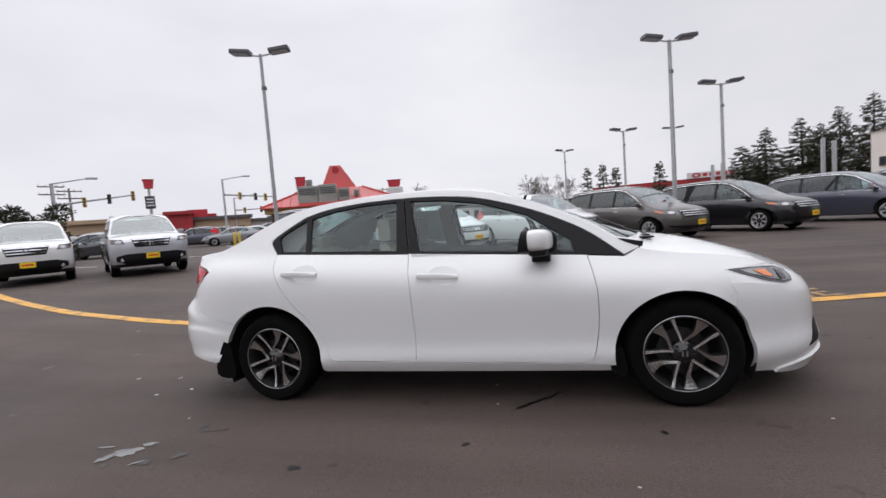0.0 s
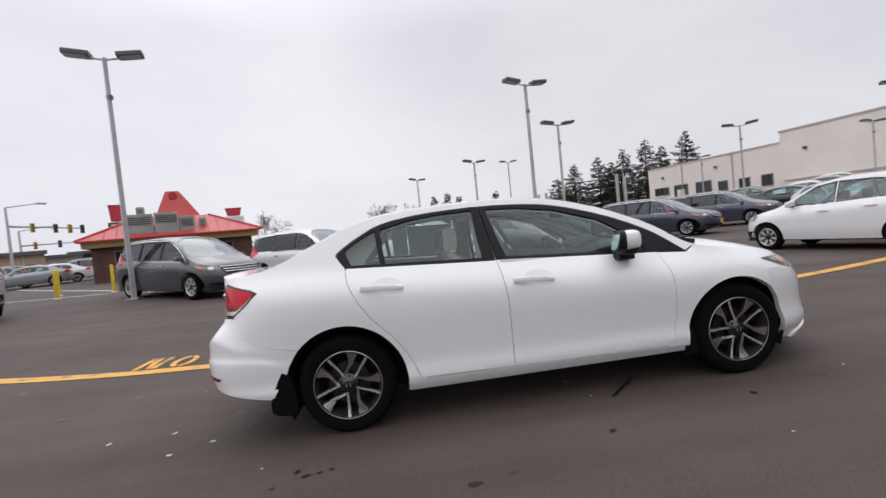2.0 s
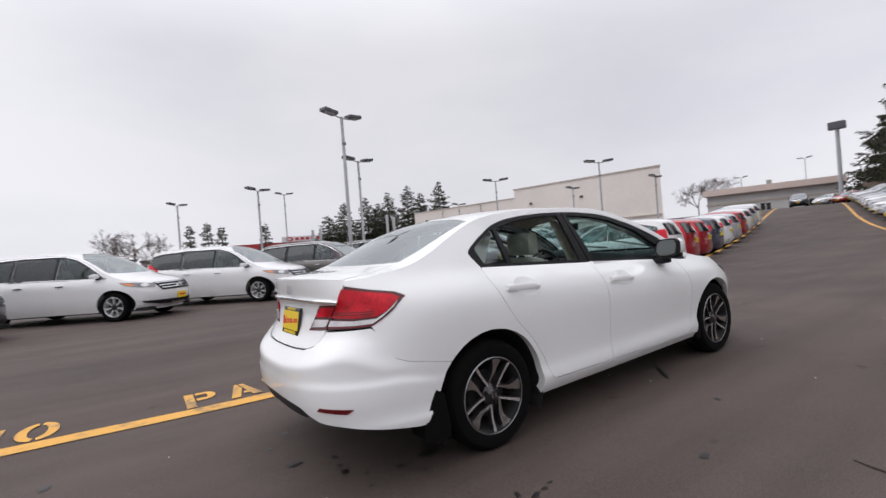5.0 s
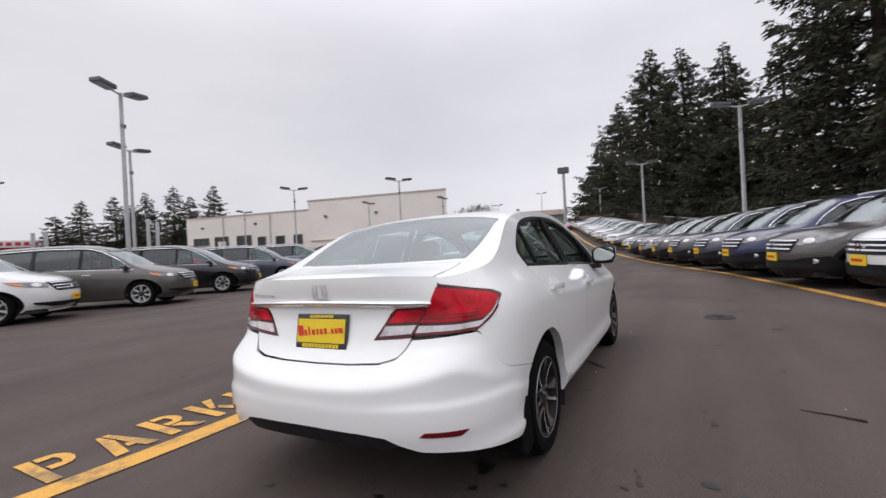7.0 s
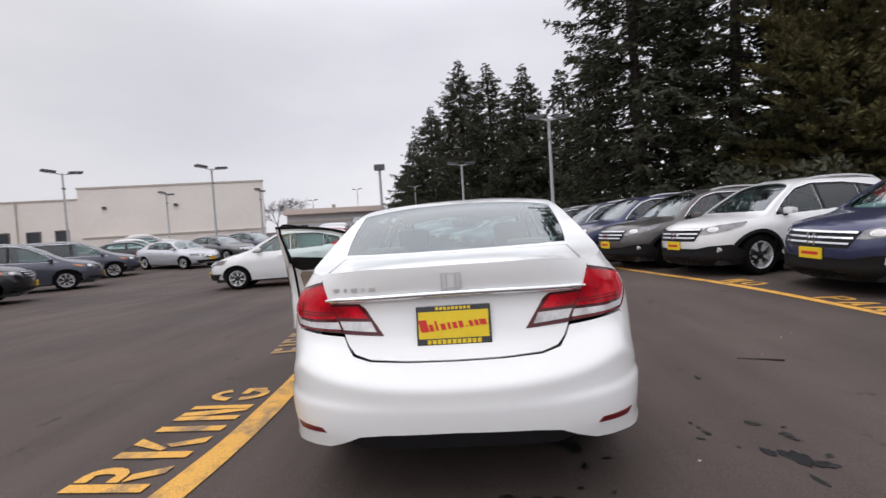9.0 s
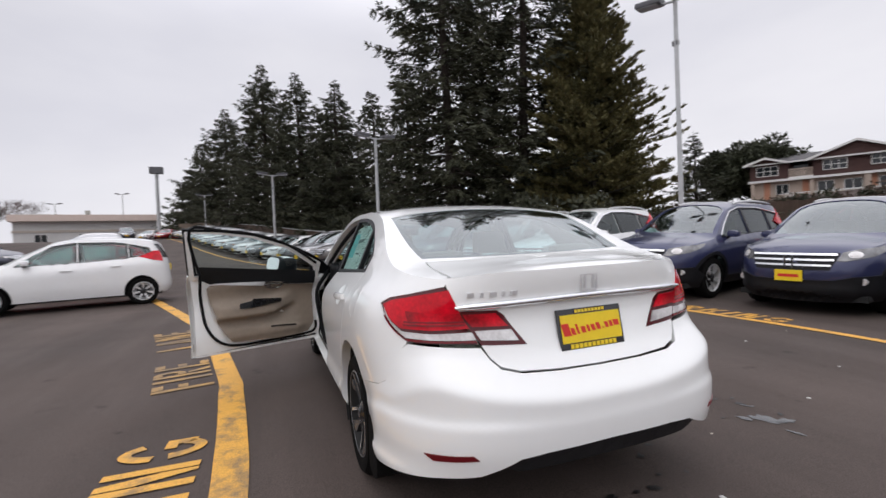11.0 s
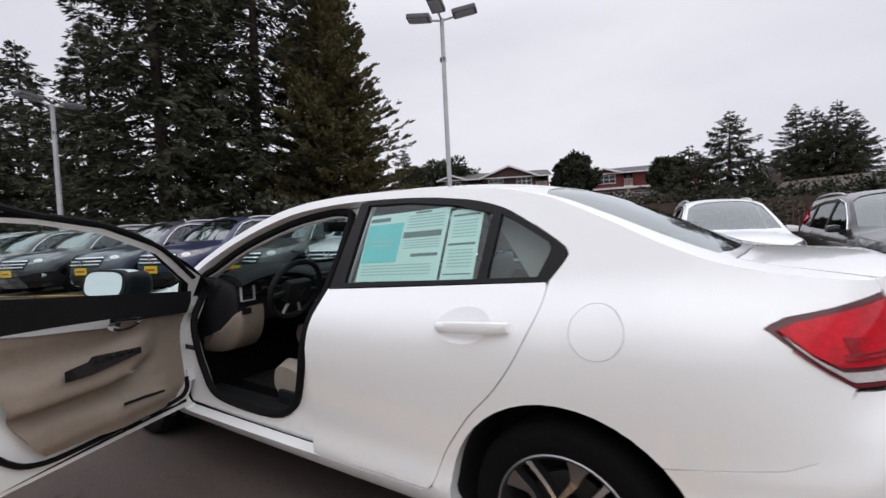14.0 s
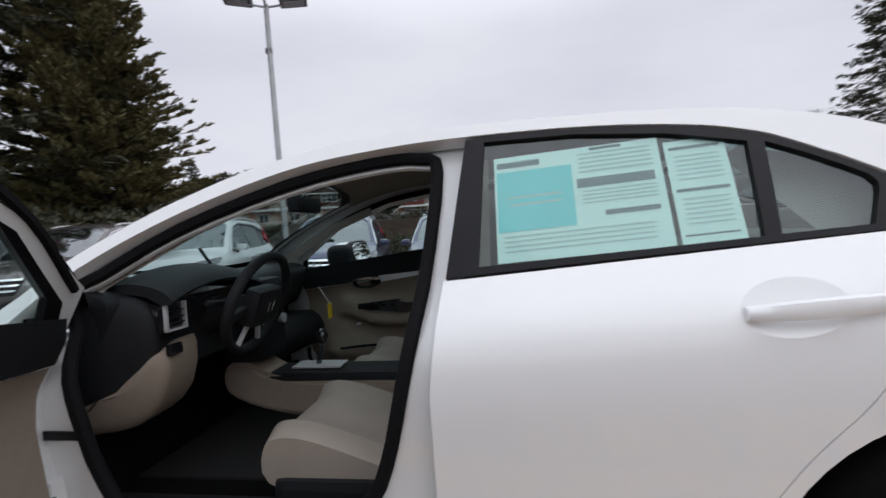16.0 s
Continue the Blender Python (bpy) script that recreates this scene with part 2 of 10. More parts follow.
def spline(pts, n=8, closed=False):
    """Catmull-Rom points along a control polygon."""
    P = [Vector((*p, 0)) if len(p) == 2 else Vector(p) for p in pts]
    out, k = [], len(P)
    for i in range(k if closed else k - 1):
        a, b = P[i], P[(i + 1) % k]
        p0 = P[i - 1] if (i > 0 or closed) else a * 2 - b
        p3 = P[(i + 2) % k] if (i + 2 < k or closed) else b * 2 - a
        for j in range(n):
            t = j / n
            out.append(0.5 * ((2 * a) + (b - p0) * t + (2 * p0 - 5 * a + 4 * b - p3) * t * t + (3 * a - p0 - 3 * b + p3) * t**3))
    if not closed:
        out.append(P[-1])
    return [tuple(v[: len(pts[0])]) for v in out]

# ---------- ground ----------


def asphalt_material():
    m = bpy.data.materials.new("asphalt")
    m.use_nodes = True
    nt = m.node_tree
    b = nt.nodes["Principled BSDF"]
    co = nt.nodes.new("ShaderNodeTexCoord")

    def noise_node(scale, detail, rough=0.55, stretch=None):
        n = nt.nodes.new("ShaderNodeTexNoise")
        n.inputs["Scale"].default_value, n.inputs["Detail"].default_value, n.inputs["Roughness"].default_value = scale, detail, rough
        if stretch:
            mp = nt.nodes.new("ShaderNodeMapping")
            mp.inputs["Scale"].default_value = stretch
            mp.inputs["Rotation"].default_value = (0, 0, radians(8))
            nt.links.new(co.outputs["Object"], mp.inputs["Vector"])
            nt.links.new(mp.outputs["Vector"], n.inputs["Vector"])
        else:
            nt.links.new(co.outputs["Object"], n.inputs["Vector"])
        return n.outputs["Fac"]

    def ramp(fac, a, b_, pa, pb):
        r = nt.nodes.new("ShaderNodeValToRGB")
        r.color_ramp.elements[0].position, r.color_ramp.elements[0].color = pa, (*a, 1)
        r.color_ramp.elements[1].position, r.color_ramp.elements[1].color = pb, (*b_, 1)
        nt.links.new(fac, r.inputs["Fac"])
        return r.outputs["Color"]

    def mul(a, b_):
        mx = nt.nodes.new("ShaderNodeMix")
        mx.data_type, mx.blend_type = "RGBA", "MULTIPLY"
        mx.inputs["Factor"].default_value = 1.0
        nt.links.new(a, mx.inputs["A"])
        nt.links.new(b_, mx.inputs["B"])
        return mx.outputs["Result"]

    base = ramp(noise_node(0.35, 5), (0.066, 0.050, 0.0440), (0.100, 0.075, 0.0655), 0.3, 0.7)
    grain = ramp(noise_node(150, 2), (0.62, 0.62, 0.62), (1.3, 1.3, 1.3), 0.3, 0.7)
    wear = ramp(noise_node(1.0, 4, 0.6, (0.12, 1.6, 1)), (0.82, 0.81, 0.80), (1.12, 1.12, 1.12), 0.35, 0.65)
    spots = ramp(noise_node(2.6, 3, 0.6), (0.45, 0.43, 0.42), (1, 1, 1), 0.27, 0.33)
    nt.links.new(mul(mul(mul(base, grain), wear), spots), b.inputs["Base Color"])
    b.inputs["Specular IOR Level"].default_value = 0.4
    rr = nt.nodes.new("ShaderNodeMapRange")
    rr.inputs["To Min"].default_value, rr.inputs["To Max"].default_value = 0.65, 0.95
    nt.links.new(noise_node(0.8, 4), rr.inputs["Value"])
    nt.links.new(rr.outputs["Result"], b.inputs["Roughness"])
    bp = nt.nodes.new("ShaderNodeBump")
    bp.inputs["Strength"].default_value, bp.inputs["Distance"].default_value = 0.35, 0.006
    nt.links.new(noise_node(190, 3), bp.inputs["Height"])
    nt.links.new(bp.outputs["Normal"], b.inputs["Normal"])
    return m


M_ASPHALT = asphalt_material()


def spaced(c, near, far_, n_near, n_far):
    a = [c + near * (i / n_near) for i in range(-n_near, n_near + 1)]
    r = (far_ / near) ** (1 / n_far)
    for i in range(1, n_far + 1):
        a.append(c + near * r**i)
        a.insert(0, c - near * r**i)
    return a


def make_ground():
    xs, ys = spaced(4, 24, 900, 70, 34), spaced(0, 24, 900, 70, 34)
    vs = [(x, y, ground_z(x, y)) for y in ys for x in xs]
    k = len(xs)
    fs = [(j * k + i, j * k + i + 1, (j + 1) * k + i + 1, (j + 1) * k + i) for j in range(len(ys) - 1) for i in range(k - 1)]
    me = bpy.data.meshes.new("ground")
    me.from_pydata(vs, [], fs)
    me.materials.append(M_ASPHALT)
    me.polygons.foreach_set("use_smooth", [True] * len(me.polygons))
    tagged(new("ground", me), "worn dark grey asphalt of a car dealer's lot", "ground", kind="structure")


make_ground()

# ---------- painted lines ----------
LEFT_LINE = spline([(-30, 11.5), (-20, 7.6), (-11.6, 3.62), (-8.0, 2.27), (-5.9, 1.78), (-4.4, 1.665), (-3.4, 1.64), (-2.75, 1.585), (-2.1, 1.515), (-1.4, 1.475), (-0.6, 1.505), (0.3, 1.57), (0.9, 1.635), (3.2, 2.05), (5.6, 2.75), (9, 3.85), (14, 5.5), (24, 8.25), (40, 12.7), (60, 18.4)], 10)
RIGHT_LINE = spline([(-16, -5.0), (-9, -4.75), (-4, -4.58), (-2.2, -4.5), (-0.4, -4.47), (1.0, -4.36), (2.2, -4.22), (3.6, -3.93), (5.0, -3.56), (6.5, -3.16), (8.5, -2.55), (11.5, -1.65), (15, -0.55), (19, 0.6), (24, 2.2), (29.5, 4.15), (36, 6.2), (48, 9.6), (60, 13)], 10)


def paint_material(name, lo, hi, shade):
    m = bpy.data.materials.new(name)
    m.use_nodes = True
    nt = m.node_tree
    b = nt.nodes["Principled BSDF"]
    co, n1, n2 = nt.nodes.new("ShaderNodeTexCoord"), nt.nodes.new("ShaderNodeTexNoise"), nt.nodes.new("ShaderNodeTexNoise")
    n1.inputs["Scale"].default_value, n1.inputs["Detail"].default_value, n1.inputs["Roughness"].default_value = 3.0, 8, 0.7
    n2.inputs["Scale"].default_value = 120
    r1, r2 = nt.nodes.new("ShaderNodeValToRGB"), nt.nodes.new("ShaderNodeValToRGB")
    r1.color_ramp.elements[0].position, r1.color_ramp.elements[0].color = lo, (0.24, 0.17, 0.10, 1)
    r1.color_ramp.elements[1].position, r1.color_ramp.elements[1].color = hi, (*shade, 1)
    r2.color_ramp.elements[0].position, r2.color_ramp.elements[0].color = 0.3, (0.72, 0.72, 0.72, 1)
    r2.color_ramp.elements[1].position, r2.color_ramp.elements[1].color = 0.7, (1.1, 1.1, 1.1, 1)
    mx = nt.nodes.new("ShaderNodeMix")
    mx.data_type, mx.blend_type = "RGBA", "MULTIPLY"
    mx.inputs["Factor"].default_value = 1.0
    for n in (n1, n2):
        nt.links.new(co.outputs["Object"], n.inputs["Vector"])
    nt.links.new(n1.outputs["Fac"], r1.inputs["Fac"])
    nt.links.new(n2.outputs["Fac"], r2.inputs["Fac"])
    nt.links.new(r1.outputs["Color"], mx.inputs["A"])
    nt.links.new(r2.outputs["Color"], mx.inputs["B"])
    nt.links.new(mx.outputs["Result"], b.inputs["Base Color"])
    b.inputs["Roughness"].default_value = 0.65
    return m


M_YELLOW = paint_material("yellow_paint", 0.36, 0.50, (0.78, 0.41, 0.07))
M_FADED = paint_material("faded_yellow_paint", 0.40, 0.66, (0.60, 0.34, 0.09))
M_WHITEPAINT = mat("white_road_paint", (0.6, 0.6, 0.58), 0.7, var=0.35, scale=4)


def ribbon(name, line, width, material, label, dz=0.007):
    bm = bmesh.new()
    prev = None
    fine = []
    for a, b in zip(line[:-1], line[1:]):
        n = max(1, int(math.dist(a, b) / 0.3))
        fine += [(a[0] + (b[0] - a[0]) * i / n, a[1] + (b[1] - a[1]) * i / n) for i in range(n)]
    fine.append(line[-1])
    for i, p in enumerate(fine):
        a, b = fine[max(0, i - 1)], fine[min(len(fine) - 1, i + 1)]
        d = Vector((b[0] - a[0], b[1] - a[1])).normalized()
        w = width / 2 * (1 + 0.06 * noise.noise((p[0] * 1.7, p[1] * 1.7, 0)))
        row = [bm.verts.new((p[0] - s * d.y * w, p[1] + s * d.x * w, ground_z(p[0] - s * d.y * w, p[1] + s * d.x * w) + dz)) for s in (1, -1)]
        if prev:
            bm.faces.new((prev[0], prev[1], row[1], row[0]))
        prev = row
    return tagged(link_mesh(name, bm, material), label, "road marking", kind="structure")


ribbon("lane_line_left", LEFT_LINE, 0.185, M_YELLOW, "worn yellow painted fire lane line on asphalt")
ribbon("lane_line_right", RIGHT_LINE, 0.16, M_YELLOW, "worn yellow painted fire lane line before parked cars")


def arc(cx, cy, rx, ry, a0, a1, t, n=7):
    """A bent stroke as quads: part of an oval ring with stroke width t."""
    out = []
    for i in range(n):
        q = []
        for a, k in ((a0 + (a1 - a0) * i / n, 1), (a0 + (a1 - a0) * (i + 1) / n, 1), (a0 + (a1 - a0) * (i + 1) / n, 0), (a0 + (a1 - a0) * i / n, 0)):
            c, s = math.cos(radians(a)), math.sin(radians(a))
            q.append((cx + (rx - (0 if k else t)) * c, cy + (ry - (0 if k else t * 0.8)) * s))
        out.append(q)
    return out


def glyph(ch):
    """Strokes of one stencil letter in a cell one high and 0.62 wide, with bare bridges between them."""
    bar = lambda x0, y0, x1, y1: [[(x0, y0), (x1, y0), (x1, y1), (x0, y1)]]
    stem = bar(0, 0, 0.19, 1)
    if ch == "P":
        return stem + [[(0.23, 0.84), (0.40, 0.84), (0.40, 1), (0.23, 1)], [(0.23, 0.42), (0.40, 0.42), (0.40, 0.58), (0.23, 0.58)]] + arc(0.40, 0.71, 0.24, 0.29, -90, 90, 0.17)
    if ch == "R":
        return stem + [[(0.23, 0.84), (0.38, 0.84), (0.38, 1), (0.23, 1)], [(0.23, 0.44), (0.38, 0.44), (0.38, 0.59), (0.23, 0.59)]] + arc(0.38, 0.72, 0.24, 0.28, -90, 90, 0.17) + [[(0.24, 0.40), (0.43, 0.40), (0.64, 0), (0.45, 0)]]
    if ch == "A":
        return [[(0, 0), (0.20, 0), (0.34, 0.66), (0.28, 1), (0.22, 1)], [(0.32, 1), (0.42, 1), (0.66, 0), (0.47, 0), (0.43, 0.22), (0.30, 0.22), (0.33, 0.38), (0.40, 0.38), (0.37, 0.64)]]
    if ch == "K":
        return stem + [[(0.22, 0.48), (0.42, 1), (0.63, 1), (0.37, 0.56), (0.30, 0.44)], [(0.33, 0.40), (0.43, 0.53), (0.66, 0), (0.46, 0)]]
    if ch == "I":
        return stem
    if ch == "N":
        return bar(0, 0, 0.17, 1) + [[(0.20, 1), (0.34, 1), (0.46, 0.36), (0.46, 0), (0.38, 0), (0.20, 0.62)]] + bar(0.49, 0, 0.65, 1)
    if ch == "G":
        return arc(0.34, 0.5, 0.34, 0.5, 35, 168, 0.18, 9) + arc(0.34, 0.5, 0.34, 0.5, 192, 325, 0.18, 9) + bar(0.36, 0.36, 0.66, 0.50) + bar(0.50, 0.14, 0.66, 0.36)
    if ch == "O":
        return arc(0.33, 0.5, 0.33, 0.5, -82, 82, 0.18, 10) + arc(0.33, 0.5, 0.33, 0.5, 98, 262, 0.18, 10)
    if ch == "F":
        return stem + bar(0.23, 0.82, 0.60, 1) + bar(0.23, 0.42, 0.52, 0.58)
    if ch == "E":
        return stem + bar(0.23, 0.82, 0.60, 1) + bar(0.23, 0.42, 0.52, 0.58) + bar(0.23, 0, 0.60, 0.17)
    return stem + bar(0.23, 0, 0.58, 0.18)  # L


def ground_word(text, p0, p1, side, size, paint_mat):
    """A stencilled word whose baseline runs from p0 to p1, letters standing to the left of it."""
    widths = [0.22 if c == "I" else 0.66 for c in text]
    gapw = 0.21
    total = sum(widths) + gapw * (len(text) - 1)
    k = math.dist(p0, p1) / total
    a = math.atan2(p1[1] - p0[1], p1[0] - p0[0])
    bm = bmesh.new()
    x0 = 0.0
    for c, w in zip(text, widths):
        for poly in glyph(c):
            vs = []
            for gx, gy in poly:
                u, v = (x0 + gx) * k, gy * size
                x, y = p0[0] + math.cos(a) * u - math.sin(a) * v, p0[1] + math.sin(a) * u + math.cos(a) * v
                vs.append(bm.verts.new((x, y, ground_z(x, y) + 0.008)))
            bm.faces.new(vs)
        x0 += w + gapw
    bmesh.ops.triangulate(bm, faces=bm.faces[:])
    return tagged(link_mesh("stencilled_word", bm, paint_mat), "word %s stencilled in %s on asphalt" % (text, "faded yellow" if paint_mat is M_FADED else "yellow"), "road marking", "fire lane words", kind="structure")


def line_y(line, x):
    for a, b in zip(line[:-1], line[1:]):
        if a[0] <= x <= b[0]:
            return a[1] + (b[1] - a[1]) * (x - a[0]) / (b[0] - a[0])
    return line[-1][1]


for word, x0, x1 in (("NO", -4.18, -3.55), ("PARKING", -2.67, -0.47), ("FIRE", 0.69, 1.66), ("LANE", 2.38, 3.66)):
    ground_word(word, (x0, line_y(LEFT_LINE, x0) + 0.125), (x1, line_y(LEFT_LINE, x1) + 0.125), 1, 0.475, M_FADED if x0 > 0 else M_YELLOW)
for word, x0, x1 in (("NO", 3.72, 3.12), ("PARKING", 2.1, 0.0), ("FIRE", -1.1, -2.32), ("LANE", -2.95, -4.2)):
    ground_word(word, (x0, line_y(RIGHT_LINE, x0) - 0.12), (x1, line_y(RIGHT_LINE, x1) - 0.12), 1, 0.42, M_YELLOW)

# ---------- smooth vehicle skins ----------
from mathutils.geometry import delaunay_2d_cdt


class Skin:
    """The outer surface of a vehicle: sides that wrap round nose and tail (u, z), and a top between the two rails (x, v)."""

    def __init__(self, prof, belt, tumble, rear, front, sr, sf, nr, nf, rail, centre, crown, bow=0.0):
        self.prof, self.belt, self.rear, self.front = pchip(prof), pchip(belt), pchip(rear), pchip(front)
        self.tumble, self.sr, self.sf, self.nr, self.nf = tumble, sr, sf, nr, nf
        self.rail, self.centre, self.crown, self.bow = pchip(rail), pchip(centre), crown, bow
        self.bref = prof[-1][0]
        self.ybelt = prof[-1][1]

    def width(self, x, z):
        b = self.belt(x)
        d = z - b
        y = self.prof(z - (b - self.bref) * sm(0.35 * b, 0.92 * b, z)) if d <= 0 else self.ybelt - self.tumble * d - 0.1 * d * d
        return y * (1 - self.bow * x * x)

    def end(self, x, z):
        """Start, end and squareness of the corner that x lies in, or None on the straight."""
        if x < self.sr:
            return self.sr, self.rear(z), self.nr
        if x > self.sf:
            return self.sf, self.front(z), self.nf
        return None

    def u_of_x(self, x, z):
        e = self.end(x, z)
        if not e:
            return x
        s0, x1, n = e
        s = min(0.99999, (x - s0) / (x1 - s0))
        yf = (1 - s**n) ** (1 / n)
        return s0 + (1 if x1 > s0 else -1) * 1.4 * math.atan2(s, yf) / (math.pi / 2)

    def u_of_y(self, y, z, tail=True):
        s0, n = (self.sr, self.nr) if tail else (self.sf, self.nf)
        yf = min(0.99999, y / self.width(s0, z))
        s = (1 - yf**n) ** (1 / n)
        return s0 + (-1 if tail else 1) * 1.4 * math.atan2(s, yf) / (math.pi / 2)

    def side(self, u, z):
        if self.sr <= u <= self.sf:
            return Vector((u, self.width(u, z), z))
        tail = u < self.sr
        s0, n = (self.sr, self.nr) if tail else (self.sf, self.nf)
        x1 = self.rear(z) if tail else self.front(z)
        a = abs(u - s0) / 1.4 * math.pi / 2
        c, s = math.cos(a), math.sin(a)
        r = 1 / (abs(c) ** n + abs(s) ** n) ** (1 / n)
        x = s0 + (x1 - s0) * r * s
        return Vector((x, self.width(max(min(x, self.sf + 0.2), self.sr - 0.2), z) * r * c, z))

    def edge_y(self, x):
        return self.side(self.u_of_x(x, self.rail(x)), self.rail(x)).y

    def top(self, x, v):
        zs, zc = self.rail(x), self.centre(x)
        k = self.crown(x) if callable(self.crown) else self.crown
        return Vector((x, v * self.edge_y(x), zs + (zc - zs) * (1 - abs(v) ** k)))


def inside(p, loop):
    x, y = p
    c = False
    j = len(loop) - 1
    for i in range(len(loop)):
        xi, yi = loop[i]
        xj, yj = loop[j]
        if (yi > y) != (yj > y) and x < (xj - xi) * (y - yi) / (yj - yi) + xi:
            c = not c
        j = i
    return c


def densify(loop, step):
    out = []
    for i, a in enumerate(loop):
        b = loop[(i + 1) % len(loop)]
        n = max(1, int(math.ceil(math.dist(a, b) / step)))
        out += [(a[0] + (b[0] - a[0]) * k / n, a[1] + (b[1] - a[1]) * k / n) for k in range(n)]
    return out


def skin_panel(bm, loops, f, step=0.05, offset=0.0, flange=0.012, mirror=False, both=False, sx=1.0):
    """Lay a flat outline with holes onto a surface f(a, b), with its rim folded inwards. mirror: to the other side; both: one on each side."""
    loops = [densify(l, step) for l in loops]
    pts, edges = [], []
    for l in loops:
        s = len(pts)
        pts += l
        edges += [(s + i, s + (i + 1) % len(l)) for i in range(len(l))]
    a0, a1 = min(p[0] for p in loops[0]), max(p[0] for p in loops[0])
    b0, b1 = min(p[1] for p in loops[0]), max(p[1] for p in loops[0])
    na, nb = max(2, int((a1 - a0) / (step * sx))), max(2, int((b1 - b0) / step))
    rim = np.array(pts)
    for i in range(na + 1):
        for j in range(nb + 1):
            p = (a0 + (a1 - a0) * i / na, b0 + (b1 - b0) * (j + 0.5 * (i % 2)) / nb)
            if inside(p, loops[0]) and not any(inside(p, l) for l in loops[1:]) and np.min(np.abs(rim - p).sum(1)) > step * 0.55:
                pts.append(p)
    vs, _, fs, _, _, _ = delaunay_2d_cdt([Vector(p) for p in pts], edges, [], 0, 1e-6)
    place = []
    e = 0.004
    for v in vs:
        p = f(v.x, v.y)
        n = (f(v.x + e, v.y) - f(v.x - e, v.y)).cross(f(v.x, v.y + e) - f(v.x, v.y - e))
        n = n.normalized() if n.length > 1e-12 else Vector((0, 0, 1))
        away = n.z if abs(n.z) > 0.75 else n.x * (p.x - max(-1.2, min(1.2, p.x))) + n.y * p.y + 0.05 * n.z
        if away < 0:
            n = -n
        place.append((p + n * offset, n))
    for sgn in ((1, -1) if both else ((-1,) if mirror else (1,))):
        made = {}

        def vert(i):
            if i not in made:
                p = place[i][0]
                made[i] = bm.verts.new((p.x, p.y * sgn, p.z))
            return made[i]

        tri_faces = []
        for t in fs:
            c = tuple(sum(vs[i][k] for i in t) / 3 for k in (0, 1))
            if inside(c, loops[0]) and not any(inside(c, l) for l in loops[1:]):
                try:
                    tri_faces.append(bm.faces.new([vert(i) for i in t]))
                except ValueError:
                    pass
        for fc in tri_faces:
            fc.normal_update()
        # orient outwards
        out_n = {}
        for i, v in made.items():
            n = place[i][1]
            out_n[v] = Vector((n.x, n.y * sgn, n.z))
        for fc in tri_faces:
            if fc.normal.dot(sum((out_n[v] for v in fc.verts), Vector())) < 0:
                fc.normal_flip()
        if flange > 0:
            rim_e = [ed for ed in {ed for fc in tri_faces for ed in fc.edges} if len(ed.link_faces) == 1]
            dup = {}
            for ed in rim_e:
                if both and all(abs(v.co.y) < 0.002 for v in ed.verts):
                    continue
                q = []
                for v in ed.verts:
                    if v not in dup:
                        dup[v] = (bm.verts.new(v.co), bm.verts.new(v.co - out_n[v] * flange))
                    q.append(dup[v])
                bm.faces.new((q[0][0], q[1][0], q[1][1], q[0][1]))
    return bm


def arch(cx, cz, r, z0, n=18, grow=0.0):
    """Points of a wheel arch from front foot over the top to rear foot (falling x)."""
    a0 = math.asin(max(-1, min(1, (z0 - cz) / r)))
    return [(cx + (r + grow) * math.cos(a0 + (math.pi - 2 * a0) * i / n), cz + (r + grow) * math.sin(a0 + (math.pi - 2 * a0) * i / n)) for i in range(n + 1)]


def make_wheel(name, r, w, spokes, rim_mat, face_mat, parent, at, side_sign, rim_r=None, split=0.0, label=""):
    """A wheel: tyre, rim barrel and spokes as parts; side_sign: +1 faces +y."""
    hub = new(name)
    hub.parent = parent
    hub.matrix_local = Matrix.Translation(at) @ Matrix.Diagonal((1, side_sign, 1, 1))
    rr = rim_r or r * 0.68
    bm = bmesh.new()
    h = w / 2
    lathe(bm, [(rr, -h + 0.02), (r - 0.03, -h), (r - 0.008, -h + 0.025), (r, -h * 0.5), (r, h * 0.5), (r - 0.008, h - 0.025), (r - 0.03, h), (rr + 0.035, h + 0.004), (rr + 0.004, h - 0.006), (rr - 0.012, h - 0.014)], 40)
    part("tyre", bm, M_RUBBER, hub, smooth=True)
    bm = bmesh.new()
    lathe(bm, [(rr + 0.004, h - 0.008), (rr - 0.006, h - 0.004), (rr - 0.016, h - 0.016), (rr - 0.03, -h + 0.03), (0.05, -h + 0.05)], 40)
    part("rim", bm, rim_mat, hub, smooth=True)
    return hub, rr, h


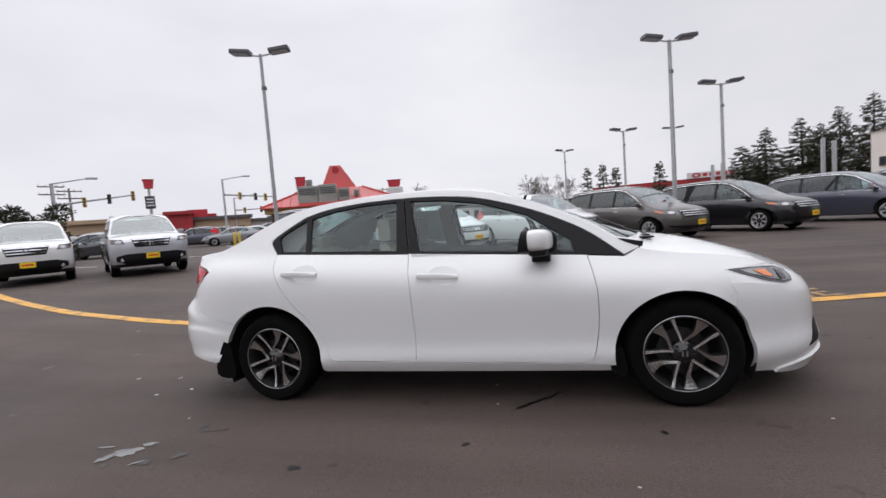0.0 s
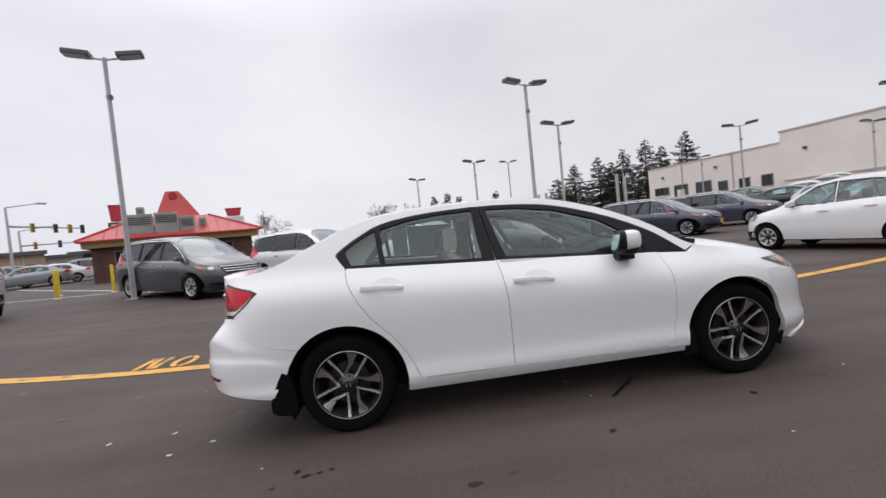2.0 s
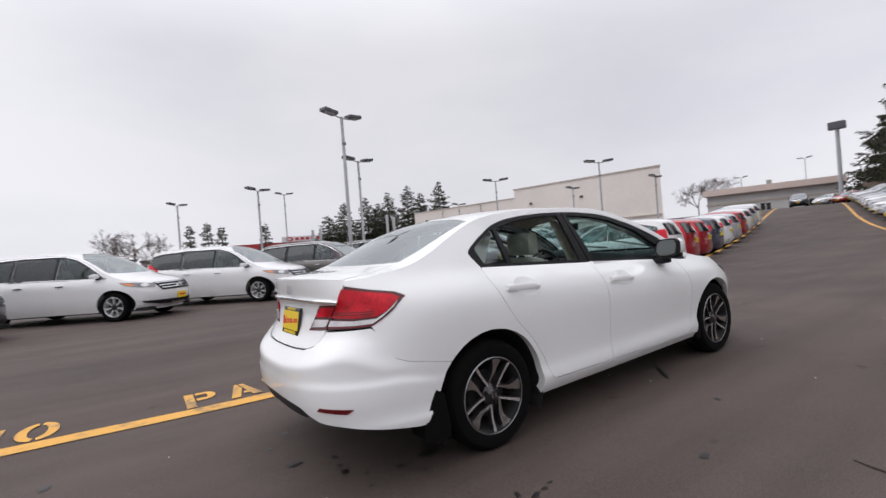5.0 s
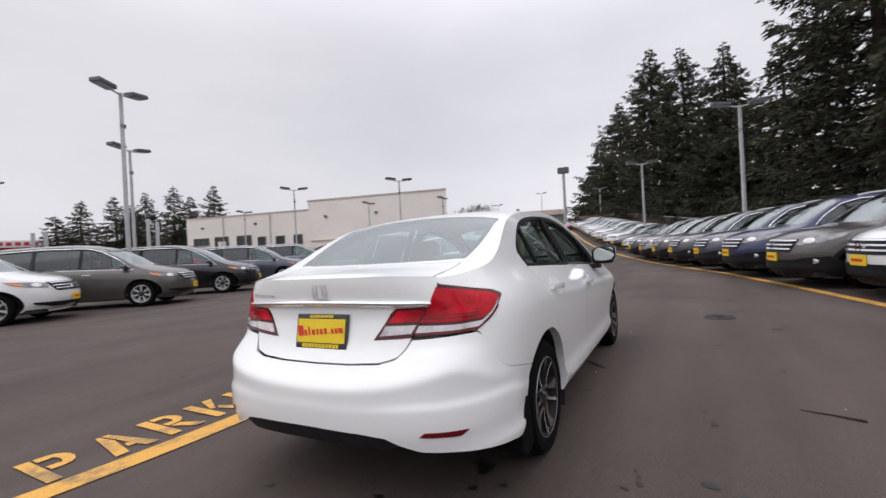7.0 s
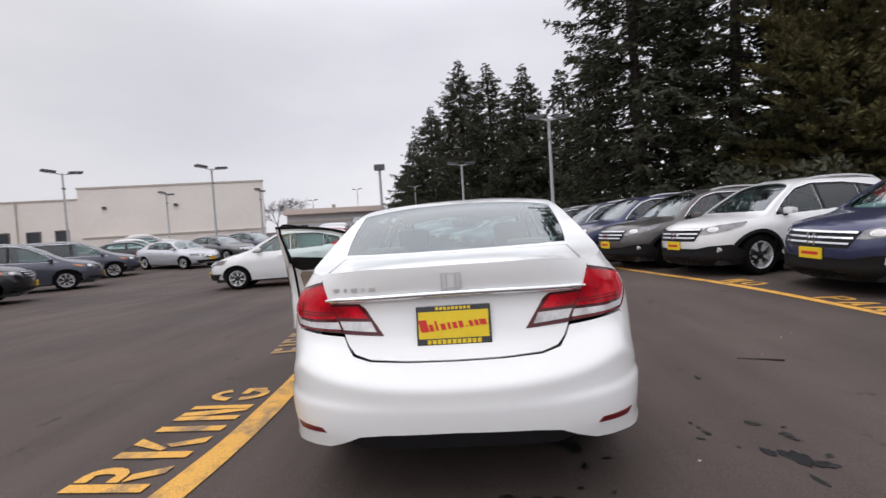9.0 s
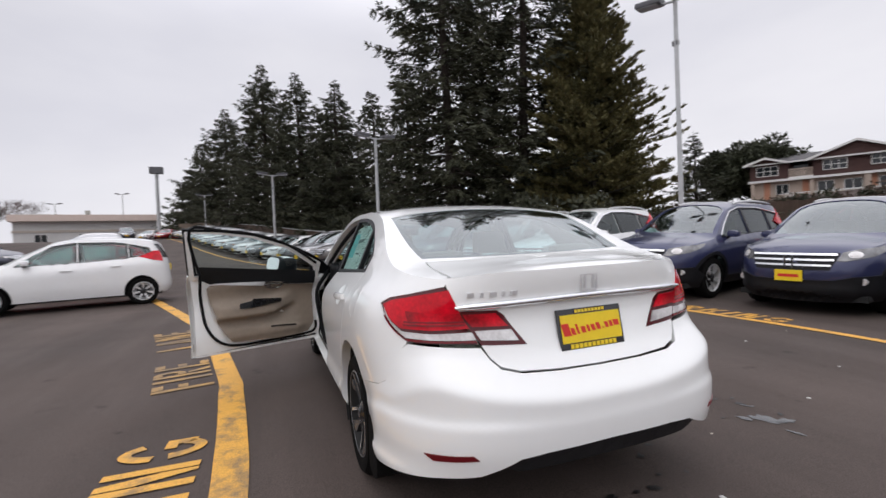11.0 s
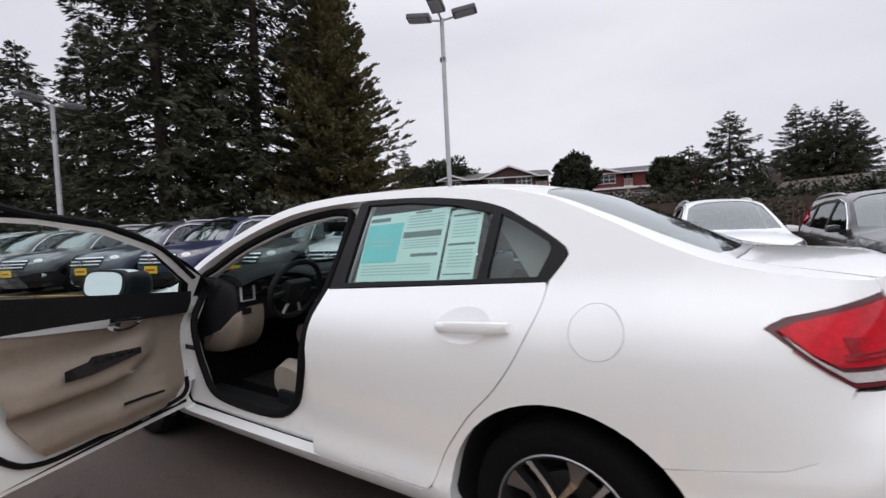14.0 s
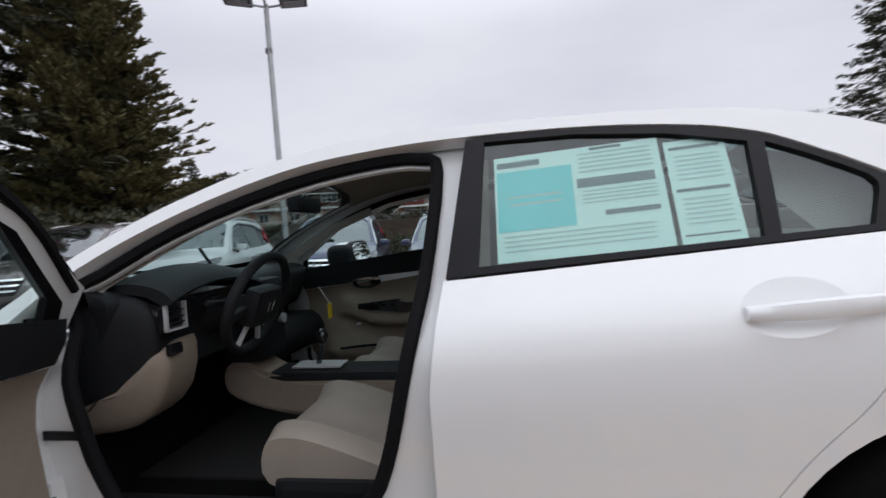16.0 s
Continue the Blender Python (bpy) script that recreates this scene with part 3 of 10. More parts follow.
def spoke_set(hub, rr, h, n, width, twist, fork, bright, dark, cap=True):
    """Machined spokes on dark pockets, a brake disc behind and a centre cap."""
    bm = bmesh.new()
    for i in range(n):
        a = 2 * math.pi * i / n
        m = Matrix.Rotation(a, 4, "Y")
        for s in ((-1, 1) if fork else (0,)):
            w0, w1 = width * 0.55, width
            x0, x1 = s * width * 0.75, s * width * (2.1 if fork else 0) + twist * rr
            zf = h - 0.022
            pts = [(x0 - w0 / 2, 0.045), (x0 + w0 / 2, 0.045), (x1 + w1 / 2, rr - 0.012), (x1 - w1 / 2, rr - 0.012)]
            v = [bm.verts.new(m @ Vector((x, zf - 0.012 * (z < 0.1) + 0.004 * (z > 0.1), z))) for x, z in pts]
            q = [bm.verts.new(m @ Vector((x, zf - 0.035, z))) for x, z in pts]
            bm.faces.new(v)
            for k in range(4):
                bm.faces.new((v[k], q[k], q[(k + 1) % 4], v[(k + 1) % 4]))
    bmesh.ops.recalc_face_normals(bm, faces=bm.faces[:])
    part("spokes", bm, bright, hub)
    bm = bmesh.new()
    lathe(bm, [(0.012, h - 0.012), (0.030, h - 0.014), (0.034, h - 0.02), (0.05, h - 0.026), (0.075, h - 0.034), (0.075, h - 0.06)], 20)
    part("hub_cap", bm, dark, hub, smooth=True)
    bm = bmesh.new()
    lathe(bm, [(0.04, h - 0.075), (rr * 0.68, h - 0.075), (rr * 0.68, h - 0.095)], 28)
    part("brake_disc", bm, MATS.get("steel") or mat("steel", (0.045, 0.045, 0.045), 0.5, 0.5), hub)

# ---------- parked vehicles ----------
M_LAMP = mat("lamp_cover", (0.26, 0.26, 0.27), 0.12, 0.5, coat=0.9, var=0.8, scale=9)


def paint(name, color, metallic=True):
    return mat("paint_" + name, color, 0.28, 0.35 if metallic else 0.0, coat=0.9, var=0.04, scale=3)


PAINTS = {
    "white": paint("white", (0.80, 0.80, 0.80), False),
    "silver": paint("silver", (0.55, 0.56, 0.60)),
    "grey": paint("grey", (0.085, 0.085, 0.095)),
    "taupe": paint("taupe", (0.10, 0.09, 0.085)),
    "black": paint("black", (0.012, 0.012, 0.016)),
    "bluegrey": paint("bluegrey", (0.075, 0.08, 0.11)),
    "blue": paint("blue", (0.034, 0.040, 0.105)),
    "red": paint("red", (0.45, 0.02, 0.03)),
    "palegrey": paint("palegrey", (0.33, 0.34, 0.36)),
}
WORDS = {"white": "white", "silver": "silver", "grey": "dark grey", "taupe": "dark brownish grey", "black": "black", "bluegrey": "bluish grey", "blue": "dark blue", "red": "red", "palegrey": "pale grey"}


def vehicle_kind(kind):
    """Outline numbers of one kind of vehicle; x forward, origin on the ground between the axles."""
    if kind == "suv":
        W = 0.885
        return dict(wb=2.62, r=0.345, W=W, skin=Skin(
            [(0.2, 0.80), (0.35, 0.86), (0.6, W), (0.85, W), (0.97, 0.86), (1.03, 0.80)], [(-2.2, 1.1), (-1, 1.06), (1, 0.98), (2.2, 0.93)], 0.36,
            [(0.2, -2.05), (0.45, -2.18), (0.7, -2.15), (1.0, -2.08), (1.3, -1.98), (1.6, -1.78)], [(0.2, 2.1), (0.4, 2.3), (0.6, 2.32), (0.8, 2.26), (0.95, 2.1)],
            -1.2, 1.25, 3.2, 2.5, [(-2.05, 1.02), (-1.95, 1.30), (-1.75, 1.5), (-1.2, 1.57), (-0.2, 1.59), (0.3, 1.52), (0.75, 1.28), (1.2, 1.0), (1.6, 0.95), (2.05, 0.86), (2.3, 0.7)],
            [(-2.05, 1.03), (-1.97, 1.35), (-1.82, 1.56), (-1.3, 1.635), (-0.3, 1.655), (0.25, 1.6), (0.75, 1.38), (1.3, 1.07), (1.7, 1.02), (2.1, 0.93), (2.3, 0.75)], 2.6),
            sides=[[(0.92, 1.02), (0.72, 1.20), (0.36, 1.42), (0.0, 1.50), (-0.05, 1.5), (-0.05, 1.05)], [(-0.12, 1.055), (-0.12, 1.5), (-0.7, 1.49), (-0.95, 1.46), (-0.95, 1.09)], [(-1.02, 1.1), (-1.02, 1.45), (-1.45, 1.38), (-1.72, 1.26), (-1.6, 1.16)]],
            ws=[(1.24, 0), (1.2, 0.5), (1.06, 0.9), (0.44, 0.92), (0.33, 0.75), (0.30, 0.5), (0.29, 0), (0.30, -0.5), (0.33, -0.75), (0.44, -0.92), (1.06, -0.9), (1.2, -0.5)],
            rearglass=(1.08, 1.48, 0.62), clad=0.36, lamp=(1.72, 2.20, 0.76, 0.945), tail=(1.0, 1.5, 0.68, 0.785), grille=(0.63, 0.85, 0.50), rails=True, plate_z=0.55)
    if kind == "van":
        W = 0.965
        return dict(wb=3.0, r=0.345, W=W, skin=Skin(
            [(0.2, 0.90), (0.35, 0.94), (0.6, W), (0.85, W), (0.98, 0.94), (1.05, 0.885)], [(-2.6, 1.08), (0.5, 1.04), (1.5, 0.97), (2.5, 0.9)], 0.30,
            [(0.2, -2.35), (0.45, -2.55), (0.7, -2.55), (1.0, -2.5), (1.4, -2.38), (1.7, -2.15)], [(0.2, 2.3), (0.4, 2.54), (0.6, 2.56), (0.8, 2.48), (0.95, 2.3)],
            -1.7, 1.45, 3.6, 2.4, [(-2.5, 1.0), (-2.38, 1.35), (-2.2, 1.6), (-1.6, 1.66), (-0.4, 1.68), (0.3, 1.62), (0.8, 1.42), (1.35, 1.1), (1.75, 0.96), (2.2, 0.86), (2.5, 0.72)],
            [(-2.5, 1.01), (-2.4, 1.4), (-2.22, 1.66), (-1.6, 1.725), (-0.4, 1.745), (0.25, 1.69), (0.8, 1.5), (1.5, 1.12), (1.9, 1.03), (2.3, 0.93), (2.52, 0.76)], 2.8),
            sides=[[(1.3, 1.04), (0.95, 1.26), (0.55, 1.48), (0.25, 1.57), (0.1, 1.58), (0.1, 1.08)], [(0.03, 1.085), (0.03, 1.585), (-0.9, 1.6), (-0.98, 1.59), (-0.98, 1.11)], [(-1.06, 1.11), (-1.06, 1.59), (-1.75, 1.56), (-2.08, 1.5), (-2.2, 1.3), (-2.18, 1.15)]],
            ws=[(1.5, 0), (1.46, 0.5), (1.3, 0.9), (0.62, 0.9), (0.34, 0.5), (0.28, 0), (0.34, -0.5), (0.62, -0.9), (1.3, -0.9), (1.46, -0.5)],
            rearglass=(1.1, 1.55, 0.7), clad=0.0, lamp=(1.72, 2.42, 0.74, 0.88), tail=(0.85, 1.3, 0.74, 0.92), grille=(0.66, 0.86, 0.62), rails=False, plate_z=0.5)
    if kind == "bigsuv":
        W = 0.965
        return dict(wb=2.775, r=0.37, W=W, skin=Skin(
            [(0.25, 0.88), (0.4, 0.94), (0.6, W), (0.95, W), (1.07, 0.94), (1.12, 0.90)], [(-2.4, 1.14), (2.4, 1.1)], 0.26,
            [(0.25, -2.2), (0.5, -2.38), (1.0, -2.36), (1.4, -2.28), (1.75, -2.12)], [(0.25, 2.2), (0.5, 2.42), (0.8, 2.44), (1.0, 2.4), (1.12, 2.3)],
            -1.6, 1.7, 4.0, 3.4, [(-2.36, 1.1), (-2.3, 1.5), (-2.15, 1.70), (-1.4, 1.73), (-0.2, 1.73), (0.2, 1.68), (0.6, 1.46), (1.02, 1.14), (1.5, 1.1), (2.1, 1.05), (2.38, 0.95)],
            [(-2.36, 1.11), (-2.3, 1.55), (-2.15, 1.75), (-1.4, 1.79), (-0.2, 1.795), (0.2, 1.75), (0.6, 1.53), (1.1, 1.19), (1.6, 1.16), (2.15, 1.1), (2.4, 0.98)], 3.2),
            sides=[[(0.85, 1.14), (0.6, 1.36), (0.3, 1.57), (0.05, 1.62), (0.05, 1.15)], [(-0.02, 1.15), (-0.02, 1.62), (-0.9, 1.62), (-0.9, 1.17)], [(-0.98, 1.17), (-0.98, 1.62), (-1.9, 1.6), (-2.1, 1.5), (-2.12, 1.18)]],
            ws=[(1.1, 0), (1.06, 0.5), (0.95, 0.92), (0.42, 0.92), (0.24, 0.5), (0.22, 0), (0.24, -0.5), (0.42, -0.92), (0.95, -0.92), (1.06, -0.5)],
            rearglass=(1.16, 1.6, 0.72), clad=0.36, lamp=(2.0, 2.38, 0.9, 1.06), tail=(0.95, 1.3, 0.74, 0.93), grille=(0.80, 1.03, 0.46), rails=True, plate_z=0.55)
    if kind == "hatch":
        W = 0.83
        return dict(wb=2.53, r=0.302, W=W, skin=Skin(
            [(0.18, 0.76), (0.3, 0.80), (0.5, W), (0.78, W), (0.9, 0.80), (0.96, 0.745)], [(-1.9, 1.08), (-0.5, 1.0), (0.8, 0.92), (1.9, 0.84)], 0.34,
            [(0.18, -1.75), (0.4, -1.88), (0.7, -1.86), (1.0, -1.82), (1.4, -1.6)], [(0.18, 1.95), (0.35, 2.1), (0.55, 2.1), (0.75, 1.98), (0.9, 1.8)],
            -1.1, 1.1, 3.2, 2.3, [(-1.82, 1.0), (-1.75, 1.22), (-1.55, 1.38), (-1.1, 1.45), (-0.2, 1.47), (0.2, 1.41), (0.6, 1.22), (1.1, 0.93), (1.5, 0.84), (1.85, 0.72), (2.05, 0.6)],
            [(-1.82, 1.01), (-1.76, 1.26), (-1.6, 1.43), (-1.1, 1.51), (-0.3, 1.525), (0.2, 1.47), (0.6, 1.3), (1.2, 0.99), (1.55, 0.9), (1.88, 0.78), (2.06, 0.65)], 2.6),
            sides=[[(0.86, 0.98), (0.55, 1.2), (0.25, 1.34), (0.0, 1.39), (-0.1, 1.4), (-0.1, 1.0)], [(-0.17, 1.0), (-0.17, 1.4), (-0.75, 1.39), (-1.0, 1.35), (-1.0, 1.05)], [(-1.06, 1.07), (-1.06, 1.34), (-1.4, 1.25), (-1.45, 1.14)]],
            ws=[(1.16, 0), (1.12, 0.5), (1.0, 0.9), (0.45, 0.9), (0.24, 0.5), (0.2, 0), (0.24, -0.5), (0.45, -0.9), (1.0, -0.9), (1.12, -0.5)],
            rearglass=(1.03, 1.35, 0.58), clad=0.0, lamp=(1.5, 2.0, 0.66, 0.8), tail=(0.95, 1.19, 0.665, 0.755), grille=(0.6, 0.72, 0.5), rails=False, plate_z=0.42)
    W = 0.91
    return dict(wb=2.77, r=0.325, W=W, skin=Skin(
        [(0.18, 0.82), (0.3, 0.87), (0.5, W), (0.75, W), (0.88, 0.88), (0.94, 0.80)], [(-2.3, 1.0), (-1, 0.99), (1, 0.91), (2.2, 0.84)], 0.45,
        [(0.18, -2.2), (0.4, -2.42), (0.7, -2.4), (0.95, -2.33), (1.05, -2.3)], [(0.18, 2.2), (0.35, 2.4), (0.55, 2.4), (0.75, 2.25), (0.85, 2.1)],
        -1.45, 1.3, 3.0, 2.4, [(-2.3, 0.98), (-1.9, 1.02), (-1.6, 1.12), (-1.1, 1.33), (-0.5, 1.39), (0.0, 1.38), (0.4, 1.28), (1.05, 0.95), (1.6, 0.86), (2.1, 0.75), (2.35, 0.62)],
        [(-2.3, 1.0), (-1.85, 1.06), (-1.2, 1.36), (-0.5, 1.455), (0.0, 1.44), (0.4, 1.34), (1.15, 0.98), (1.65, 0.92), (2.15, 0.8), (2.36, 0.66)], 2.6),
        sides=[[(0.9, 0.97), (0.6, 1.13), (0.3, 1.26), (0.0, 1.32), (-0.15, 1.33), (-0.15, 1.0)], [(-0.22, 1.0), (-0.22, 1.33), (-0.7, 1.31), (-1.05, 1.22), (-1.2, 1.05)]],
        ws=[(1.12, 0), (1.08, 0.5), (0.95, 0.9), (0.5, 0.9), (0.3, 0.5), (0.26, 0), (0.3, -0.5), (0.5, -0.9), (0.95, -0.9), (1.08, -0.5)],
        rearglass=None, clad=0.0, lamp=(1.75, 2.3, 0.64, 0.78), tail=(0.8, 0.98, 0.6, 0.88), grille=(0.55, 0.72, 0.5), rails=False, plate_z=0.5)


def build_vehicle(kind, name):
    k = vehicle_kind(kind)
    s, wb, r, W = k["skin"], k["wb"], k["r"], k["W"]
    root = new(name)
    z0 = 0.24 if kind != "bigsuv" else 0.3
    ax = (wb / 2, -wb / 2)
    # body shell: sides with arches and windows, top with its glass cut out
    bm = bmesh.new()
    xs0, xs1 = s.sr - 1.4, s.sf + 1.4
    up = []
    n = 44
    for i in range(n + 1):
        u = xs0 + (xs1 - xs0) * i / n
        z = 0.9
        for _ in range(14):
            z = s.rail(s.side(u, z).x)
        up.append((u, z))
    ra = r + 0.055
    low = [(xs1, z0)] + arch(ax[0], r, ra, z0) + arch(ax[1], r, ra, z0) + [(xs0, z0)]
    loop = up + low
    holes = [densify([(s.u_of_x(x, z), z) for x, z in w], 0.12) for w in k["sides"]]
    skin_panel(bm, [loop] + holes, s.side, 0.11, 0, 0.02, both=True)
    xr, xf = s.side(xs0, up[0][1]).x + 0.002, s.side(xs1, up[-1][1]).x - 0.002
    rim = [(xr + (xf - xr) * i / 40, 1.0) for i in range(41)] + [(xf - (xf - xr) * i / 40, -1.0) for i in range(41)]
    top_holes = [k["ws"]]
    if k["rearglass"] is None:
        top_holes.append([(-1.78, 0.0), (-1.7, 0.86), (-1.16, 0.86), (-1.1, 0), (-1.16, -0.86), (-1.7, -0.86)])
    skin_panel(bm, [rim] + top_holes, s.top, 0.11, 0, 0.02)
    part("body", bm, PAINTS["white"], root, smooth=True, sharp=50)
    # glass
    for i, w in enumerate(k["sides"]):
        for mir in (False, True):
            bm = bmesh.new()
            skin_panel(bm, [[(s.u_of_x(x, z), z) for x, z in w]], s.side, 0.15, -0.012, 0, mirror=mir)
            part("side_window", bm, M_DARKGLASS if (i > 0 and kind in ("suv", "van", "bigsuv")) else M_GLASS, root, smooth=True)
    for h in top_holes:
        bm = bmesh.new()
        skin_panel(bm, [h], s.top, 0.15, -0.012, 0)
        part("windscreen", bm, M_SCREEN, root, smooth=True)
    if k["rearglass"]:
        za, zb, yb = k["rearglass"]
        bm = bmesh.new()
        q = [(s.u_of_y(0.0, za), za), (s.u_of_y(yb, za), za), (s.u_of_y(yb * 0.88, zb), zb), (s.u_of_y(0.0, zb), zb)]
        skin_panel(bm, [q], s.side, 0.12, 0.008, 0.006, both=True)
        part("rear_window", bm, M_GLOSSBLACK, root, smooth=True)
    # black strips: window surround, bumper apron, sills
    for w in k["sides"]:
        c = (sum(p[0] for p in w) / len(w), sum(p[1] for p in w) / len(w))
        out = [(c[0] + (x - c[0]) * 1.0 + (0.036 if kind in ("van", "suv") else 0.022) * (1 if x > c[0] else -1), c[1] + (z - c[1]) + 0.022 * (1 if z > c[1] else -1)) for x, z in w]
        for mir in (False, True):
            bm = bmesh.new()
            skin_panel(bm, [[(s.u_of_x(x, z), z) for x, z in out], [(s.u_of_x(x, z), z) for x, z in w]], s.side, 0.15, 0.003, 0, mirror=mir)
            part("window_surround", bm, M_BLACK, root)
    if kind in ("suv", "van"):
        for mir in (False, True):
            line = [w_ for w in k["sides"] for w_ in (w[:-1] if w is k["sides"][0] else w[1:-1])] if kind == "suv" else [(x, z) for w in k["sides"] for x, z in ((w[0][0], w[0][1]), (w[-1][0], w[-1][1]))]
            if kind == "van":
                ws_ = k["sides"]
                line = [(x + 0.03 * (i == 0), z - 0.035) for i, (x, z) in enumerate(line)] + [(ws_[2][-2][0] - 0.03, ws_[2][-2][1])]
                line += [(x, z + 0.034) for x, z in ws_[2][1:-2][::-1] + ws_[1][1:-1][::-1] + ws_[0][1:-1][::-1]]
            else:
                line = [(x, z + 0.032) for x, z in line]
            bm = bmesh.new()
            pts = []
            for x, z in line:
                p = s.side(s.u_of_x(x, z), z)
                pts.append((p.x, (p.y + 0.004) * (-1 if mir else 1), p.z))
            sweep(bm, pts, 0.012, 5, kind == "van")
            part("chrome_line", bm, M_CHROME, root, "chrome window line")
    if kind in ("suv", "bigsuv"):
        bm = bmesh.new()
        lowf = [(0.0, 0.63), (0.60, 0.63), (0.82, 0.57), (0.82, 0.45), (0.55, 0.42), (0.0, 0.42)] if kind == "bigsuv" else [(0.0, 0.50), (0.45, 0.50), (0.62, 0.545), (0.80, 0.56), (0.845, 0.44), (0.85, z0 - 0.02), (0.0, z0 - 0.04)]
        skin_panel(bm, [[(s.u_of_y(y, z, False), z) for y, z in lowf]], lambda u, z: s.side(u, z) + Vector((0.045 * sm(0.44, 0.32, z), 0, 0)), 0.05, 0.018, 0.02, both=True)
        part("front_apron", bm, M_BLACK, root, "black plastic lower bumper", smooth=True)
        for sg in (1, -1):
            p = s.side(s.u_of_y(0.70, 0.48, False), 0.48)
            bm = bmesh.new()
            tube(bm, (p.x - 0.05, p.y * sg, p.z), (p.x + 0.028, p.y * sg, p.z), 0.045, n=14)
            part("fog_lamp", bm, M_CLEAR, root)
    if k["clad"]:
        bm = bmesh.new()
        zc = k["clad"]
        for lo_u, hi_u in ((xs0, ax[1] - ra - 0.02), (ax[1] + ra + 0.02, ax[0] - ra - 0.02), (ax[0] + ra + 0.02, xs1)):
            skin_panel(bm, [[(lo_u, z0 - 0.02), (hi_u, z0 - 0.02), (hi_u, zc), (lo_u, zc)]], s.side, 0.12, 0.012, 0.02, both=True)
        for a in ax:
            o, i_ = arch(a, r, ra, z0, grow=0.05), arch(a, r, ra, z0, grow=-0.004)
            skin_panel(bm, [o + i_[::-1]], s.side, 0.12, 0.012, 0.03, both=True)
        part("cladding", bm, M_BLACK, root, "black plastic cladding", smooth=True)
    # lamps
    for mir in (False, True):
        xa, xb, za, zb = k["lamp"]
        bm = bmesh.new()
        lens = [(s.u_of_x(xa, zb), zb), (s.u_of_x(xa + 0.12, za + 0.02), za + 0.02), (s.u_of_x(xb, za), za), (s.u_of_x(xb - 0.06, zb - 0.035), zb - 0.035)]
        if kind == "suv":
            lens = [(s.u_of_x(1.52, 0.935), 0.935), (s.u_of_x(1.66, 0.865), 0.865), (s.u_of_x(1.88, 0.80), 0.80), (s.u_of_y(0.56, 0.745, False), 0.745), (s.u_of_y(0.48, 0.75, False), 0.75), (s.u_of_y(0.52, 0.855, False), 0.855), (s.u_of_x(1.95, 0.895), 0.895)]
        if kind == "van":
            lens = [(s.u_of_x(1.66, 0.902), 0.902), (s.u_of_x(1.80, 0.83), 0.83), (s.u_of_x(2.05, 0.775), 0.775), (s.u_of_y(0.64, 0.745, False), 0.745), (s.u_of_y(0.60, 0.835, False), 0.835), (s.u_of_x(2.12, 0.865), 0.865)]
        skin_panel(bm, [lens], s.side, 0.06, 0.01, 0.02, mirror=mir)
        lamp_ = part("headlight", bm, M_LAMP, root, smooth=True)
        cu, cz = sum(p[0] for p in lens) / len(lens), sum(p[1] for p in lens) / len(lens)
        bm = bmesh.new()
        skin_panel(bm, [[(cu + 0.1 + 0.075 * math.cos(a_), cz - 0.012 + 0.042 * math.sin(a_)) for a_ in [6.283 * i / 14 for i in range(14)]]], s.side, 0.05, 0.0125, 0, mirror=mir)
        part("reflector", bm, M_CLEAR, lamp_, smooth=True)
        bm = bmesh.new()
        skin_panel(bm, [[(s.u_of_x(xa + 0.05, zb - 0.025), zb - 0.025), (s.u_of_x(xa + 0.11, za + 0.035), za + 0.035), (s.u_of_x(xa + 0.12, za + 0.05), za + 0.05), (s.u_of_x(xa + 0.08, zb - 0.05), zb - 0.05)] if kind != "van" else [(s.u_of_x(x_, z_), z_) for x_, z_ in ((1.69, 0.896), (1.82, 0.836), (1.98, 0.800), (1.97, 0.845))]], s.side, 0.1, 0.014, 0.01, mirror=mir)
        if kind == "suv":
            bm.free()
        else:
            part("side_marker", bm, M_AMBER, root, smooth=True)
        za, zb, ya, yb = k["tail"]
        bm = bmesh.new()
        skin_panel(bm, [[(s.u_of_y(ya, za), za), (s.u_of_y(yb, za + 0.04), za + 0.04), (s.u_of_y(yb * 0.97, (za + zb) / 2), (za + zb) / 2), (s.u_of_y(yb * (0.85 if kind != "suv" else 0.73), zb), zb), (s.u_of_y(yb * (0.74 if kind != "suv" else 0.64), zb), zb)]], s.side, 0.1, 0.01, 0.02, mirror=mir)
        part("taillight", bm, M_RED, root, smooth=True)
    # grille with bars, lower intake, plates
    ga, gb, gy = k["grille"]
    bm = bmesh.new()
    skin_panel(bm, [[(s.u_of_y(0, ga, False), ga), (s.u_of_y(gy * 0.85, ga, False), ga), (s.u_of_y(gy, gb - 0.03, False), gb - 0.03), (s.u_of_y(gy, gb, False), gb), (s.u_of_y(0, gb, False), gb)]], s.side, 0.1, 0.006, 0, both=True)
    if kind == "van":
        skin_panel(bm, [[(s.u_of_y(y, z, False), z) for y, z in ((0, 0.33), (0.55, 0.34), (0.80, 0.40), (0.82, 0.44), (0.55, 0.43), (0, 0.42))]], s.side, 0.05, 0.018, 0.02, both=True)
    elif kind != "suv":
        skin_panel(bm, [[(s.u_of_y(y, z, False), z) for y, z in ((0, z0 + 0.04), (0.6, z0 + 0.04), (0.72, 0.44), (0, 0.43))]], s.side, 0.06, 0.018, 0.02, both=True)
    part("grille", bm, M_BLACK, root)
